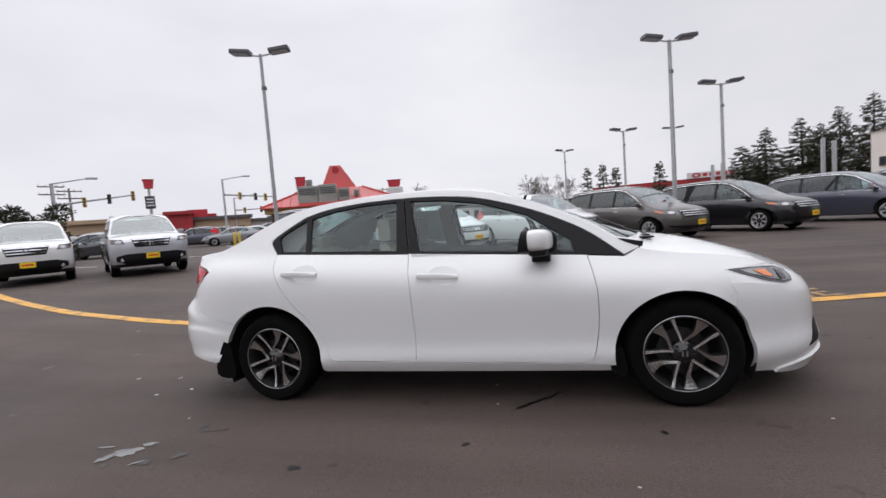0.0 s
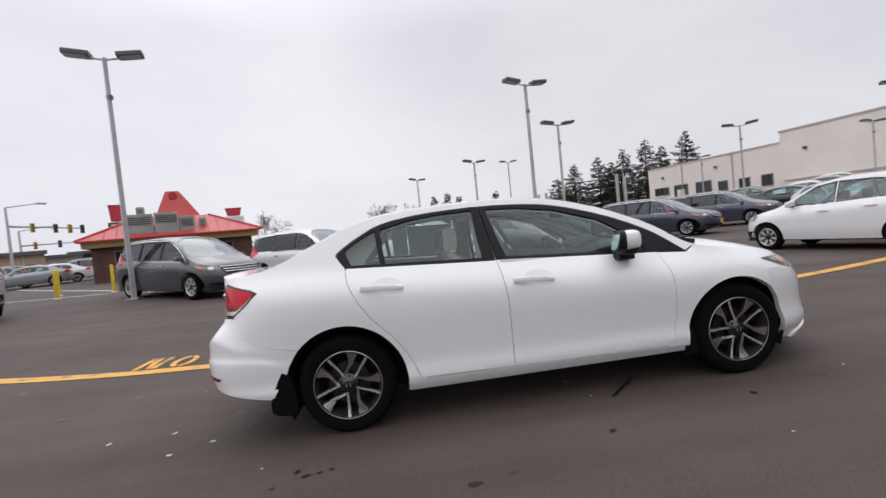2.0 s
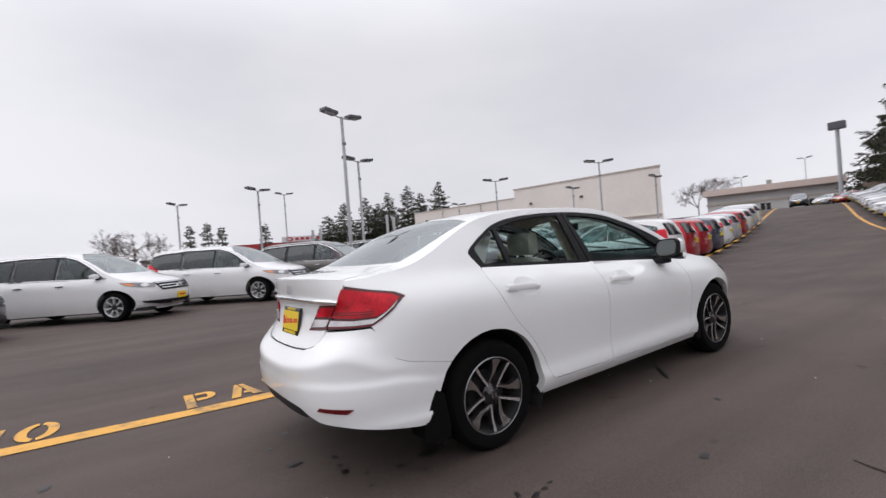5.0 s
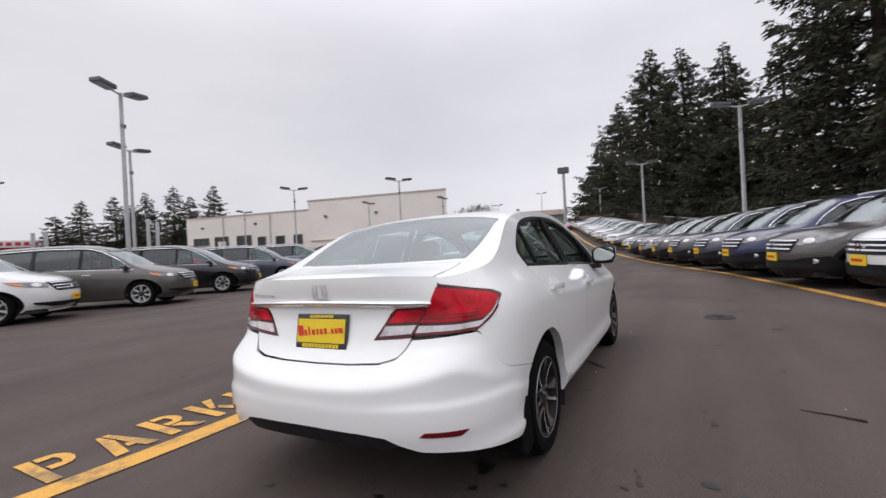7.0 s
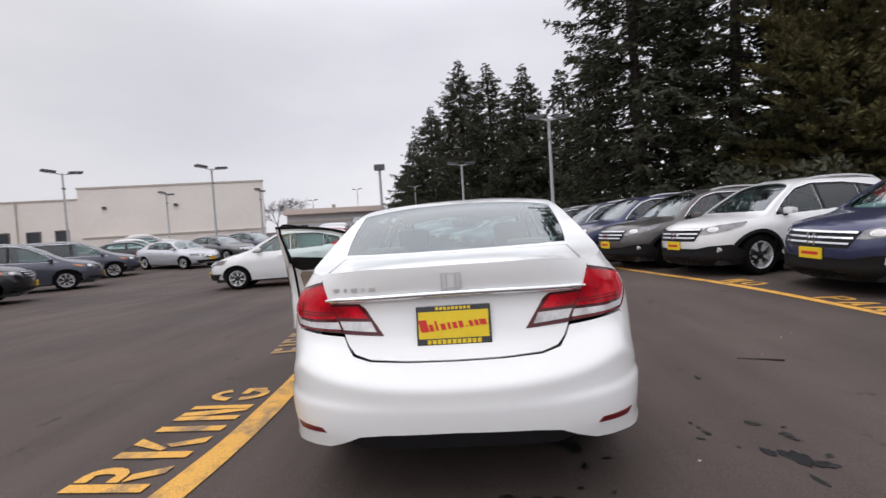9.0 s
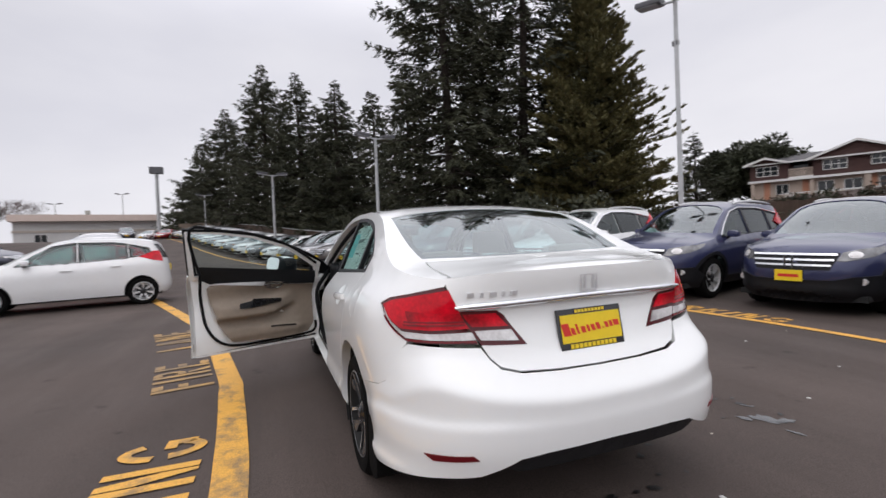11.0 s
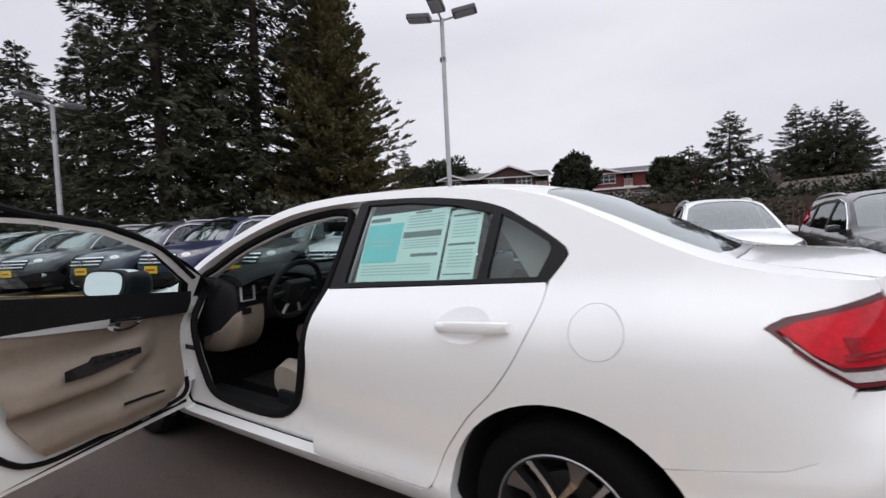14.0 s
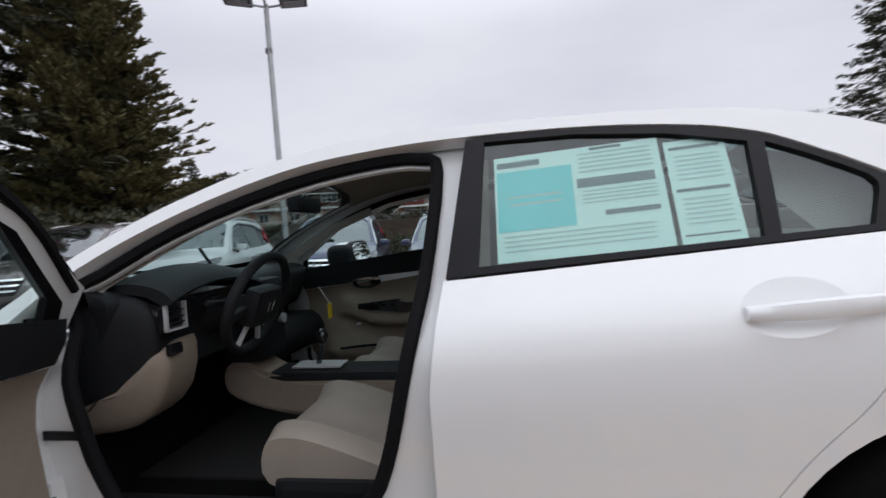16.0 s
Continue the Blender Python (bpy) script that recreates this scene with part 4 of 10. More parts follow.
    for i in range(3):
        z = ga + 0.02 + (gb - ga - 0.03) * (i + 0.4) / 2.8
        bm = bmesh.new()
        u0, u1 = s.u_of_y(gy * (0.86 + 0.05 * i), z, False), s.u_of_y(0, z, False)
        bh = 0.014 if kind == "van" else 0.026
        skin_panel(bm, [[(u0, z), (u1, z), (u1, z + bh), (u0, z + bh * 0.88)]], s.side, 0.1, 0.022, 0.02, both=True)
        part("grille_bar", bm, M_CHROME, root)
    xe = s.front((ga + gb) / 2)
    bm = bmesh.new()
    for y in (-0.045, 0.045):
        box(bm, (xe + 0.02, y - 0.012, ga + 0.03), (xe + 0.045, y + 0.012, gb - 0.03))
    box(bm, (xe + 0.022, -0.04, (ga + gb) / 2 - 0.012), (xe + 0.044, 0.04, (ga + gb) / 2 + 0.012))
    part("badge", bm, M_CHROME, root)
    xp = s.front(k["plate_z"])
    bm = bmesh.new()
    box(bm, (xp + 0.005, -0.16, k["plate_z"] - 0.075), (xp + 0.03, 0.16, k["plate_z"] + 0.075), bevel=0.004)
    part("number_plate", bm, M_PLATE, root, "yellow dealer plate")
    bm = bmesh.new()
    box(bm, (xp + 0.031, -0.12, k["plate_z"] - 0.02), (xp + 0.033, 0.12, k["plate_z"] + 0.02))
    part("plate_mark", bm, M_INK, root)
    xq, zq = s.rear(0.8), 0.8
    bm = bmesh.new()
    box(bm, (xq - 0.03, -0.16, zq - 0.075), (xq - 0.005, 0.16, zq + 0.075), bevel=0.004)
    part("number_plate", bm, M_PLATE, root, "yellow dealer plate")
    # mirrors, handles, rails
    b0 = k["sides"][0][0]
    for sg in (1, -1):
        ym = s.width(b0[0] - 0.12, b0[1] + 0.05)
        bm = bmesh.new()
        box(bm, (b0[0] - 0.24, ym + 0.045, b0[1] - 0.005), (b0[0] - 0.1, ym + 0.225, b0[1] + 0.115), bevel=0.05)
        for v in bm.verts:
            v.co.z -= 0.16 * max(0.0, v.co.y - ym - 0.13) * (1 if v.co.z > b0[1] + 0.06 else -0.5)
            v.co.y *= sg
        part("mirror", bm, PAINTS["white"], root, smooth=True)
        bm = bmesh.new()
        box(bm, (b0[0] - 0.2, (ym - 0.02), b0[1] - 0.03), (b0[0] - 0.12, (ym + 0.06), b0[1] + 0.01))
        for v in bm.verts:
            v.co.y *= sg
        part("mirror_arm", bm, M_BLACK, root)
        for wi in (0, 1):
            w = k["sides"][wi]
            x = w[-1][0] + 0.16 if wi == 0 else w[-1][0] + 0.22
            z = s.belt(x) - 0.13
            y = s.width(x, z)
            bm = bmesh.new()
            box(bm, (x - 0.1, y - 0.004, z - 0.014), (x + 0.1, y + 0.028, z + 0.014), bevel=0.01)
            for v in bm.verts:
                v.co.y *= sg
            part("door_handle", bm, M_CHROME if kind == "van" else PAINTS["white"], root, smooth=True)
        if k["rails"]:
            bm = bmesh.new()
            pts = [(x, sg * (s.edge_y(x) - 0.06), s.top(x, 0.9).z + 0.05 * min(1, 4 * (0.25 - abs((x + 0.85) / 1.8) ** 2))) for x in [0.0 - 1.7 * i / 8 for i in range(9)]]
            sweep(bm, pts, 0.02, 6)
            part("roof_rail", bm, M_SILVERALLOY, root)
    # cabin: floor pan, seats, dash and wheel
    bm = bmesh.new()
    box(bm, (s.rear(0.5) + 0.25, -W + 0.14, z0 - 0.03), (s.front(0.5) - 0.3, W - 0.14, z0 + 0.05))
    part("underbody", bm, M_UNDER, root)
    bm = bmesh.new()
    box(bm, (b0[0] - 0.1, -W + 0.2, z0 + 0.052), (b0[0] + 0.3, W - 0.2, b0[1] - 0.06), bevel=0.04)
    part("dashboard", bm, M_UNDER, root)
    for a in ax:
        bm = bmesh.new()
        box(bm, (a - r - 0.03, -W + 0.22, z0 + 0.054), (a + r + 0.03, W - 0.22, r * 2 + 0.1))
        part("wheel_housing", bm, M_UNDER, root)
    for x, y in [(0.0, 0.38), (0.0, -0.38)] + [(x, y) for x in ((-0.95,) if kind in ("hatch", "sedan", "suv") else (-0.95, -1.75)) for y in (0.4, -0.4)]:
        bm = bmesh.new()
        box(bm, (x - 0.02, y - 0.25, z0 + 0.05), (x + 0.5, y + 0.25, z0 + 0.36), bevel=0.06)
        box(bm, (x - 0.16, y - 0.24, z0 + 0.3), (x + 0.0, y + 0.24, b0[1] + 0.02), bevel=0.06)
        box(bm, (x - 0.16, y - 0.13, b0[1] + 0.05), (x - 0.06, y + 0.13, b0[1] + 0.24), bevel=0.04)
        part("seat", bm, M_TRIM if kind != "van" else M_BEIGE, root, smooth=True)
    # wheels
    for a in ax:
        for sg in (1, -1):
            hub, rr, h = make_wheel("wheel", r, 0.22, 10, M_SILVERALLOY, M_SILVERALLOY, root, (a, sg * (W - 0.13), r), sg)
            spoke_set(hub, rr, h, 7 if kind != "suv" else 5, 0.05, 0.0, kind == "suv", M_SILVERALLOY, M_DARKALLOY)
    return root


KINDS = {}


def park(kind, name, x, y, yaw, colour, label, category, group):
    """Set one vehicle of a kind down at x, y, heading yaw (degrees from +x)."""
    m = on_ground(x, y, yaw)
    if kind not in KINDS:
        KINDS[kind] = build_vehicle(kind, name)
        ob = KINDS[kind]
        ob.matrix_world = m
    else:
        ob = copy_thing(KINDS[kind], m)
    for o in ob.children:
        if o.name.split(".")[0] in ("body", "mirror") or (o.name.split(".")[0] == "door_handle" and kind != "van"):
            slot = o.material_slots[0]
            slot.link = "OBJECT"
            slot.material = PAINTS[colour]
    return tagged(ob, label, category, group)


def nose_at(wb_front, x, y, yaw):
    """Origin of a vehicle whose nose point is at x, y."""
    a = radians(yaw)
    return x - wb_front * math.cos(a), y - wb_front * math.sin(a)


# the row of crossovers along the right-hand lane line, noses to the lane
def row_along(line, x_list, colours, back, kind, name, word, category, group, turn, nose):
    for x, c in zip(x_list, colours):
        y = line_y(line, x)
        a = math.degrees(math.atan2(line_y(line, x + 0.6) - line_y(line, x - 0.6), 1.2))
        n = radians(a + turn)
        px, py = x - back * math.cos(n), y - back * math.sin(n)
        ox, oy = nose_at(nose, px, py, a + turn)
        park(kind, name, ox, oy, a + turn, c, "%s %s with a yellow dealer plate" % (WORDS[c], word), category, group)


for nx, ny, c, yaw in ((-9.5, -5.8, "white", 97), (-6.75, -5.75, "grey", 97), (-4.05, -5.55, "black", 98), (-1.87, -5.62, "white", 102), (0.42, -5.4, "blue", 101), (2.5, -4.62, "blue", 102), (4.65, -3.72, "white", 105), (6.35, -2.95, "taupe", 106), (8.3, -2.35, "blue", 106), (10.2, -1.8, "bluegrey", 106), (12.5, -1.12, "grey", 107), (14.6, -0.5, "taupe", 107), (16.7, 0.12, "palegrey", 107), (18.8, 0.75, "grey", 108)):
    ox, oy = nose_at(2.32, nx, ny, yaw)
    park("suv", "crossover", ox, oy, yaw, c, "%s crossover SUV with a yellow dealer plate" % WORDS[c], "car", "crossovers along the fire lane")
row_along(RIGHT_LINE, [20.9 + 2.5 * i for i in range(15)], ["palegrey", "white", "grey", "white", "palegrey", "white", "palegrey", "white", "silver", "palegrey", "grey", "white", "silver", "white", "black"], 0.45, "sedan", "sedan", "saloon car", "car", "saloons up the lane", 90, 2.4)
# minivans at a slant, by their front right wheels
for fx, fy, c, yaw in ((-6.6, 8.85, "grey", -34), (-3.28, 10.4, "white", -37), (0.1, 11.05, "white", -45), (3.15, 11.35, "taupe", -50), (6.5, 12.6, "black", -50), (10.7, 14.2, "bluegrey", -50), (15.2, 16.2, "bluegrey", -50)):
    a = radians(yaw)
    lx, ly = 1.5, -0.9
    park("van", "minivan", fx - (lx * math.cos(a) - ly * math.sin(a)), fy - (lx * math.sin(a) + ly * math.cos(a)), yaw, c, "%s minivan with chrome window trim, parked at a slant" % WORDS[c], "minivan", "minivans in a slanted row")
for x, y, c in ((-14.9, 6.6, "white"), (-12.3, 8.0, "silver")):
    park("bigsuv", "large_suv", x, y, -36, c, "%s boxy sport utility vehicle with a barred grille" % WORDS[c], "car", "large utility vehicles by the street")
for i, c in enumerate(["white", "red", "red", "bluegrey", "white", "silver", "red", "white", "silver", "white"]):
    x = 9.09 + 2.55 * i
    y = line_y(LEFT_LINE, x) - 0.12
    a = math.degrees(math.atan2(line_y(LEFT_LINE, x + 1) - line_y(LEFT_LINE, x - 1), 2))
    yaw = a + 86
    n = radians(yaw)
    park("hatch", "hatchback", x + 1.6 * math.cos(n), y + 1.6 * math.sin(n), yaw, c, "%s small hatchback parked tail to the lane" % WORDS[c], "car", "hatchbacks along the lane")
for i, (x, y, c) in enumerate(((20.5, 19.6, "black"), (23.5, 21.6, "white"), (26.5, 23.2, "palegrey"), (29.0, 25.0, "white"), (24.0, 27.0, "grey"), (19.0, 28.5, "silver"), (14.5, 27.0, "white"), (9.5, 25.5, "grey"), (4.5, 24.0, "white"))):
    park("sedan", "sedan", x, y, -50, c, "%s saloon car parked far across the lot" % WORDS[c], "car", "saloons across the lot")
for x, y, c in ((18.8, 15.6, "silver"), (22.4, 15.4, "grey"), (25.4, 14.9, "bluegrey")):
    park("sedan", "sedan", x, y, -107, c, "%s saloon car parked by the end of the long building" % WORDS[c], "car", "saloons by the long building")
park("sedan", "sedan", 65.5, 13.4, 165, "red", "red saloon car parked at the head of the lane", "car", "saloons up the lane")
park("suv", "crossover", 62.0, 17.2, 195, "bluegrey", "bluish grey crossover standing across the head of the lane", "car", "saloons up the lane")
park("sedan", "sedan", 67.5, 15.8, 165, "white", "white saloon car parked at the head of the lane", "car", "saloons up the lane")

# ---------- the white sedan ----------
S = Skin(
    [(0.16, 0.785), (0.205, 0.81), (0.235, 0.838), (0.29, 0.862), (0.325, 0.867), (0.355, 0.859), (0.40, 0.854), (0.48, 0.859), (0.60, 0.871), (0.70, 0.878), (0.78, 0.872), (0.848, 0.846), (0.90, 0.806), (0.96, 0.755)],
    [(-2.25, 1.045), (-1.9, 1.06), (-1.6, 1.065), (-1.28, 1.048), (-0.27, 0.985), (1.06, 0.889), (1.5, 0.862), (2.1, 0.80)], 0.42,
    [(0.18, -2.20), (0.26, -2.255), (0.31, -2.292), (0.36, -2.316), (0.43, -2.331), (0.52, -2.337), (0.588, -2.336), (0.603, -2.332), (0.616, -2.323), (0.66, -2.286), (0.71, -2.250), (0.76, -2.216), (0.83, -2.190), (0.91, -2.174), (0.945, -2.178), (0.97, -2.183), (1.02, -2.193), (1.06, -2.200), (1.10, -2.199)],
    [(0.13, 2.19), (0.18, 2.21), (0.22, 2.23), (0.30, 2.247), (0.40, 2.22), (0.55, 2.205), (0.63, 2.17), (0.70, 2.10), (0.76, 2.02), (0.90, 1.9)],
    -1.45, 1.3, 3.4, 2.35,
    [(-2.23, 1.058), (-2.1, 1.062), (-1.9, 1.082), (-1.75, 1.11), (-1.6, 1.165), (-1.45, 1.236), (-1.2, 1.336), (-1.0, 1.374), (-0.7, 1.396), (-0.3, 1.400), (0.0, 1.385), (0.22, 1.352), (0.55, 1.247), (0.86, 1.10), (1.13, 0.925), (1.3, 0.885), (1.5, 0.858), (1.7, 0.82), (1.87, 0.765), (2.0, 0.70), (2.12, 0.64)],
    [(-2.23, 1.066), (-2.17, 1.098), (-2.1, 1.103), (-1.95, 1.105), (-1.8, 1.122), (-1.72, 1.158), (-1.5, 1.262), (-1.2, 1.376), (-0.9, 1.42), (-0.5, 1.437), (-0.1, 1.432), (0.15, 1.402), (0.32, 1.352), (0.7, 1.202), (1.22, 0.985), (1.46, 0.94), (1.7, 0.875), (1.9, 0.80), (2.05, 0.73), (2.13, 0.66)],
    2.3, bow=0.008)
M_WHITE = mat("white_car_paint", (0.90, 0.91, 0.905), 0.35, 0.0, coat=1.0, var=0.02, scale=2, spec=0.3)
M_SEAL = mat("door_seal", (0.007, 0.007, 0.008), 0.8, spec=0.15)
M_LEATHER = mat("beige_leather", (0.36, 0.31, 0.26), 0.55, var=0.1, scale=12, bump=0.18, bump_scale=260)
M_DASH = mat("dash_plastic", (0.013, 0.014, 0.016), 0.6, var=0.2, scale=18, bump=0.2, bump_scale=500, spec=0.25)
M_CARPET = mat("black_carpet", (0.006, 0.006, 0.006), 0.95, var=0.3, scale=60, bump=0.4, bump_scale=700, spec=0.08)
M_SATIN = mat("satin_silver", (0.62, 0.62, 0.63), 0.4, 0.35)
M_SGLASS = glass("side_glass", (0.80, 0.93, 0.91), 0.09)
M_HEADLINER = mat("headliner", (0.30, 0.27, 0.24), 0.9, var=0.08, scale=30)

sedan = empty("sedan", CAR, "glossy white four-door sedan with its driver's door open", "car")


def sx(pts):
    """Side outline given in x, z to skin coordinates."""
    return [(S.u_of_x(x, z), z) for x, z in pts]


def sy(pts):
    """Tail outline given in y, z to skin coordinates."""
    return [(S.u_of_y(y, z), z) for y, z in pts]


def rail_pts(x0, x1, n):
    out = []
    for i in range(n + 1):
        x = x0 + (x1 - x0) * i / n
        out.append((S.u_of_x(x, S.rail(x)), S.rail(x)))
    return out


AX, RZ, RA, RR = 1.335, 0.305, 0.372, 0.391
DLO_TOP = spline([(1.06, 0.887), (0.835, 1.058), (0.535, 1.202), (0.207, 1.307), (-0.06, 1.346), (-0.324, 1.360), (-0.65, 1.357), (-0.90, 1.335), (-1.05, 1.302), (-1.14, 1.262), (-1.22, 1.216), (-1.30, 1.165), (-1.324, 1.138), (-1.316, 1.110), (-1.275, 1.052)], 5)
FD_FRONT = spline([(0.848, 0.902), (0.872, 0.80), (0.888, 0.684), (0.884, 0.50), (0.856, 0.34), (0.83, 0.285), (0.80, 0.276)], 5)
RD_REAR = spline([(-1.275, 1.052), (-1.263, 0.96), (-1.205, 0.83), (-1.125, 0.71), (-1.02, 0.595), (-0.925, 0.455), (-0.878, 0.345), (-0.855, 0.31), (-0.82, 0.302)], 5)
B_SEAM = [(-0.25, 0.290), (-0.243, 0.44), (-0.243, 0.74), (-0.272, 0.985)]
TAIL_TIP, TAIL_LOW = (-1.838, 0.963), (-2.017, 0.823)


def gap(pts, dx, dz=0.0):
    return [(x + dx, z + dz) for x, z in pts]


def fuel_ring(r, n=28):
    return [(-1.445 + r * math.cos(2 * math.pi * i / n), 0.922 + r * math.sin(2 * math.pi * i / n)) for i in range(n)]


tail_edge = sx(spline([TAIL_LOW, (-1.975, 0.852), (-1.90, 0.91), (-1.85, 0.95), TAIL_TIP, (-1.88, 0.987)], 4)) + [(S.u_of_y(0.70, 1.008), 1.008), (S.u_of_y(0.596, 1.036), 1.036)]
rear_arch = arch(-AX, RZ, RR, 0.225, 26)
front_arch = arch(AX, RZ, RA + 0.002, 0.225, 26)
ra_cut = [p for p in rear_arch if not (p[0] < -AX and p[1] < 0.575)]



def deck(x, y):
    """Top of the boot lid, kept wide as it runs out over the tail."""
    zs, zc = S.rail(x), S.centre(x)
    return Vector((x, y, zs + (zc - zs) * (1 - min(1.0, abs(y) / S.edge_y(max(x, -2.05))) ** 2.3)))


def lip(y):
    """Where the deck and the rear face of the boot lid meet, at a distance y from the middle."""
    z = 1.08
    for _ in range(24):
        x = S.side(S.u_of_y(y, z), z).x
        z = 0.5 * z + 0.5 * deck(x, y).z
    return x, z


Y_TAIL = S.edge_y(-2.094)

for side_name, mir in (("left", False), ("right", True)):
    # body side with its pillars, rail, quarter and sill
    loop = rail_pts(1.135, -2.088, 60)
    loop += [(S.u_of_y(y_, lip(y_)[1]), lip(y_)[1]) for y_ in (Y_TAIL * 0.985, Y_TAIL * 0.96, 0.63, 0.605) if y_ < Y_TAIL and y_ > 0.6]
    loop += tail_edge[::-1]
    loop += sx([(-2.0, 0.79), (-1.975, 0.70), (-1.94, 0.66), (-1.88, 0.632), (-1.75, 0.605), (-1.616, 0.5765)])
    loop += sx(ra_cut[::-1])
    loop += sx([(-0.935, 0.215), (0.955, 0.215), (0.955, 0.262), (0.80, 0.266), (-0.25, 0.281), (-0.82, 0.291)])
    loop += sx(gap(RD_REAR[::-1], -0.003, -0.002)[1:])
    loop += sx([(x - (0.006 if x < -1.2 else 0), z + 0.004) for x, z in DLO_TOP[::-1]])
    bm = bmesh.new()
    skin_panel(bm, [loop] + ([sx(fuel_ring(0.078))] if not mir else []), S.side, 0.045, 0, 0.05, mirror=mir)
    part("body_side", bm, M_WHITE, sedan, smooth=True, sharp=40)
    if not mir:
        bm = bmesh.new()
        skin_panel(bm, [sx(fuel_ring(0.0765))], S.side, 0.04, 0, 0.02)
        part("fuel_flap", bm, M_WHITE, sedan, smooth=True, sharp=40)
    # front fender
    fb = [(1.60, 0.575), (1.615, 0.64), (1.585, 0.69), (1.575, 0.772)]
    loop = sx(gap(FD_FRONT, 0.004)) + sx([(0.80, 0.268), (0.955, 0.262), (0.96, 0.225)])
    loop += sx([p for p in front_arch[::-1] if not (p[0] > AX and p[1] < 0.575)])
    loop += sx(fb) + [(S.u_of_x(1.86, 0.775), 0.775)]
    loop += rail_pts(1.885, 1.143, 14)
    loop += sx([(1.06, 0.879), (0.86, 0.897)])
    bm = bmesh.new()
    skin_panel(bm, [loop], S.side, 0.045, 0, 0.05, mirror=mir)
    part("front_fender", bm, M_WHITE, sedan, smooth=True, sharp=40)
    # rear door skin with the handle bowl
    hx, hz = -1.045, 0.905
    bowl = lambda cx, cz, a, b, n=24: [(cx + a * math.cos(2 * math.pi * i / n), cz + b * math.sin(2 * math.pi * i / n) + 0.07 * (-(a * math.cos(2 * math.pi * i / n)))) for i in range(n)]

    def bowl_map(cx, cz, a, b):
        def f(u, z):
            p = S.side(u, z)
            d = ((u - cx) / a) ** 2 + ((z - cz + 0.07 * (u - cx)) / b) ** 2
            return p - Vector((0, 0.016 * max(0.0, 1 - d), 0))
        return f

    rd = sx(gap(B_SEAM, -0.004)) + sx([(-0.281, 0.981), (-1.267, 1.047)]) + sx(RD_REAR[1:]) + sx([(-0.5, 0.296)])
    bm = bmesh.new()
    skin_panel(bm, [rd, bowl(hx + 0.035, hz, 0.105, 0.058)], S.side, 0.04, 0, 0.03, mirror=mir)
    skin_panel(bm, [bowl(hx + 0.035, hz, 0.105, 0.058)], bowl_map(hx + 0.035, hz, 0.105, 0.058), 0.02, 0, 0, mirror=mir)
    rear_door = part("rear_door", bm, M_WHITE, sedan, smooth=True, sharp=40)

    def handle(parent, cx, cz, sgn):
        bm = bmesh.new()
        pts = [(cx - 0.138 + 0.27 * i / 12) for i in range(13)]
        rows = []
        for i, x in enumerate(pts):
            t = i / 12
            y = S.width(x, cz) + 0.012 + 0.016 * math.sin(math.pi * t) ** 0.6
            zz = cz - 0.07 * (x - cx)
            h = 0.020 * (0.60 + 0.40 * math.sin(math.pi * min(1, max(0.08, t * 0.92 + 0.06))) ** 0.5)
            rows.append([bm.verts.new((x, (y + dy) * sgn, zz + dz)) for dy, dz in ((-0.012, -h), (0.006, -h * 0.9), (0.012, 0), (0.006, h * 0.9), (-0.012, h))])
        for a, b in zip(rows[:-1], rows[1:]):
            for k in range(4):
                bm.faces.new((a[k], b[k], b[k + 1], a[k + 1]))
        bm.faces.new(rows[0])
        bm.faces.new(rows[-1][::-1])
        bmesh.ops.recalc_face_normals(bm, faces=bm.faces[:])
        h_ = part("door_handle", bm, M_WHITE, parent, smooth=True, sharp=60)
        return h_

    sgn = -1 if mir else 1
    handle(rear_door, hx, hz, sgn)
    # black window frame of the rear door, its two panes
    glass_r = [(-0.362, 1.012), (-0.386, 1.344), (-0.62, 1.343), (-0.85, 1.321), (-1.03, 1.282), (-1.012, 1.050)]
    glass_q = [(-1.048, 1.053), (-1.067, 1.278), (-1.14, 1.244), (-1.21, 1.206), (-1.256, 1.178), (-1.270, 1.158), (-1.266, 1.138), (-1.235, 1.064)]
    top_r = [p for p in DLO_TOP if p[0] < -0.33]
    fr = sx([(-0.281, 0.989), (-0.335, 1.356)]) + sx(top_r) + sx([(-0.7, 1.016)])
    bm = bmesh.new()
    skin_panel(bm, [fr, sx(glass_r), sx(glass_q)], S.side, 0.05, -0.003, 0.02, mirror=mir)
    part("window_frame", bm, M_BLACK, rear_door, smooth=True, sharp=40)
    for g in (glass_r, glass_q):
        bm = bmesh.new()
        skin_panel(bm, [sx(g)], S.side, 0.08, -0.014, 0, mirror=mir)
        part("window_glass", bm, M_SGLASS, rear_door, smooth=True)
    # inner card of the rear door
    bm = bmesh.new()
    skin_panel(bm, [sx([(-0.28, 0.36), (-0.28, 0.965), (-1.18, 1.03), (-1.12, 0.74), (-0.9, 0.5), (-0.84, 0.36)])], S.side, 0.1, -0.09, 0, mirror=mir)
    part("door_card", bm, M_BEIGE if mir else M_BEIGE, rear_door, smooth=True)
    # front door
    hfx, hfz = -0.06, 0.838
    fdl = sx(B_SEAM[::-1])[0:0] + sx(FD_FRONT) + sx([(0.3, 0.282)]) + sx(B_SEAM) + sx([(0.806, 0.904)])
    bm = bmesh.new()
    skin_panel(bm, [fdl, bowl(hfx + 0.035, hfz, 0.105, 0.058)], S.side, 0.04, 0, 0.02, mirror=mir)
    skin_panel(bm, [bowl(hfx + 0.035, hfz, 0.105, 0.058)], bowl_map(hfx + 0.035, hfz, 0.105, 0.058), 0.02, 0, 0, mirror=mir)
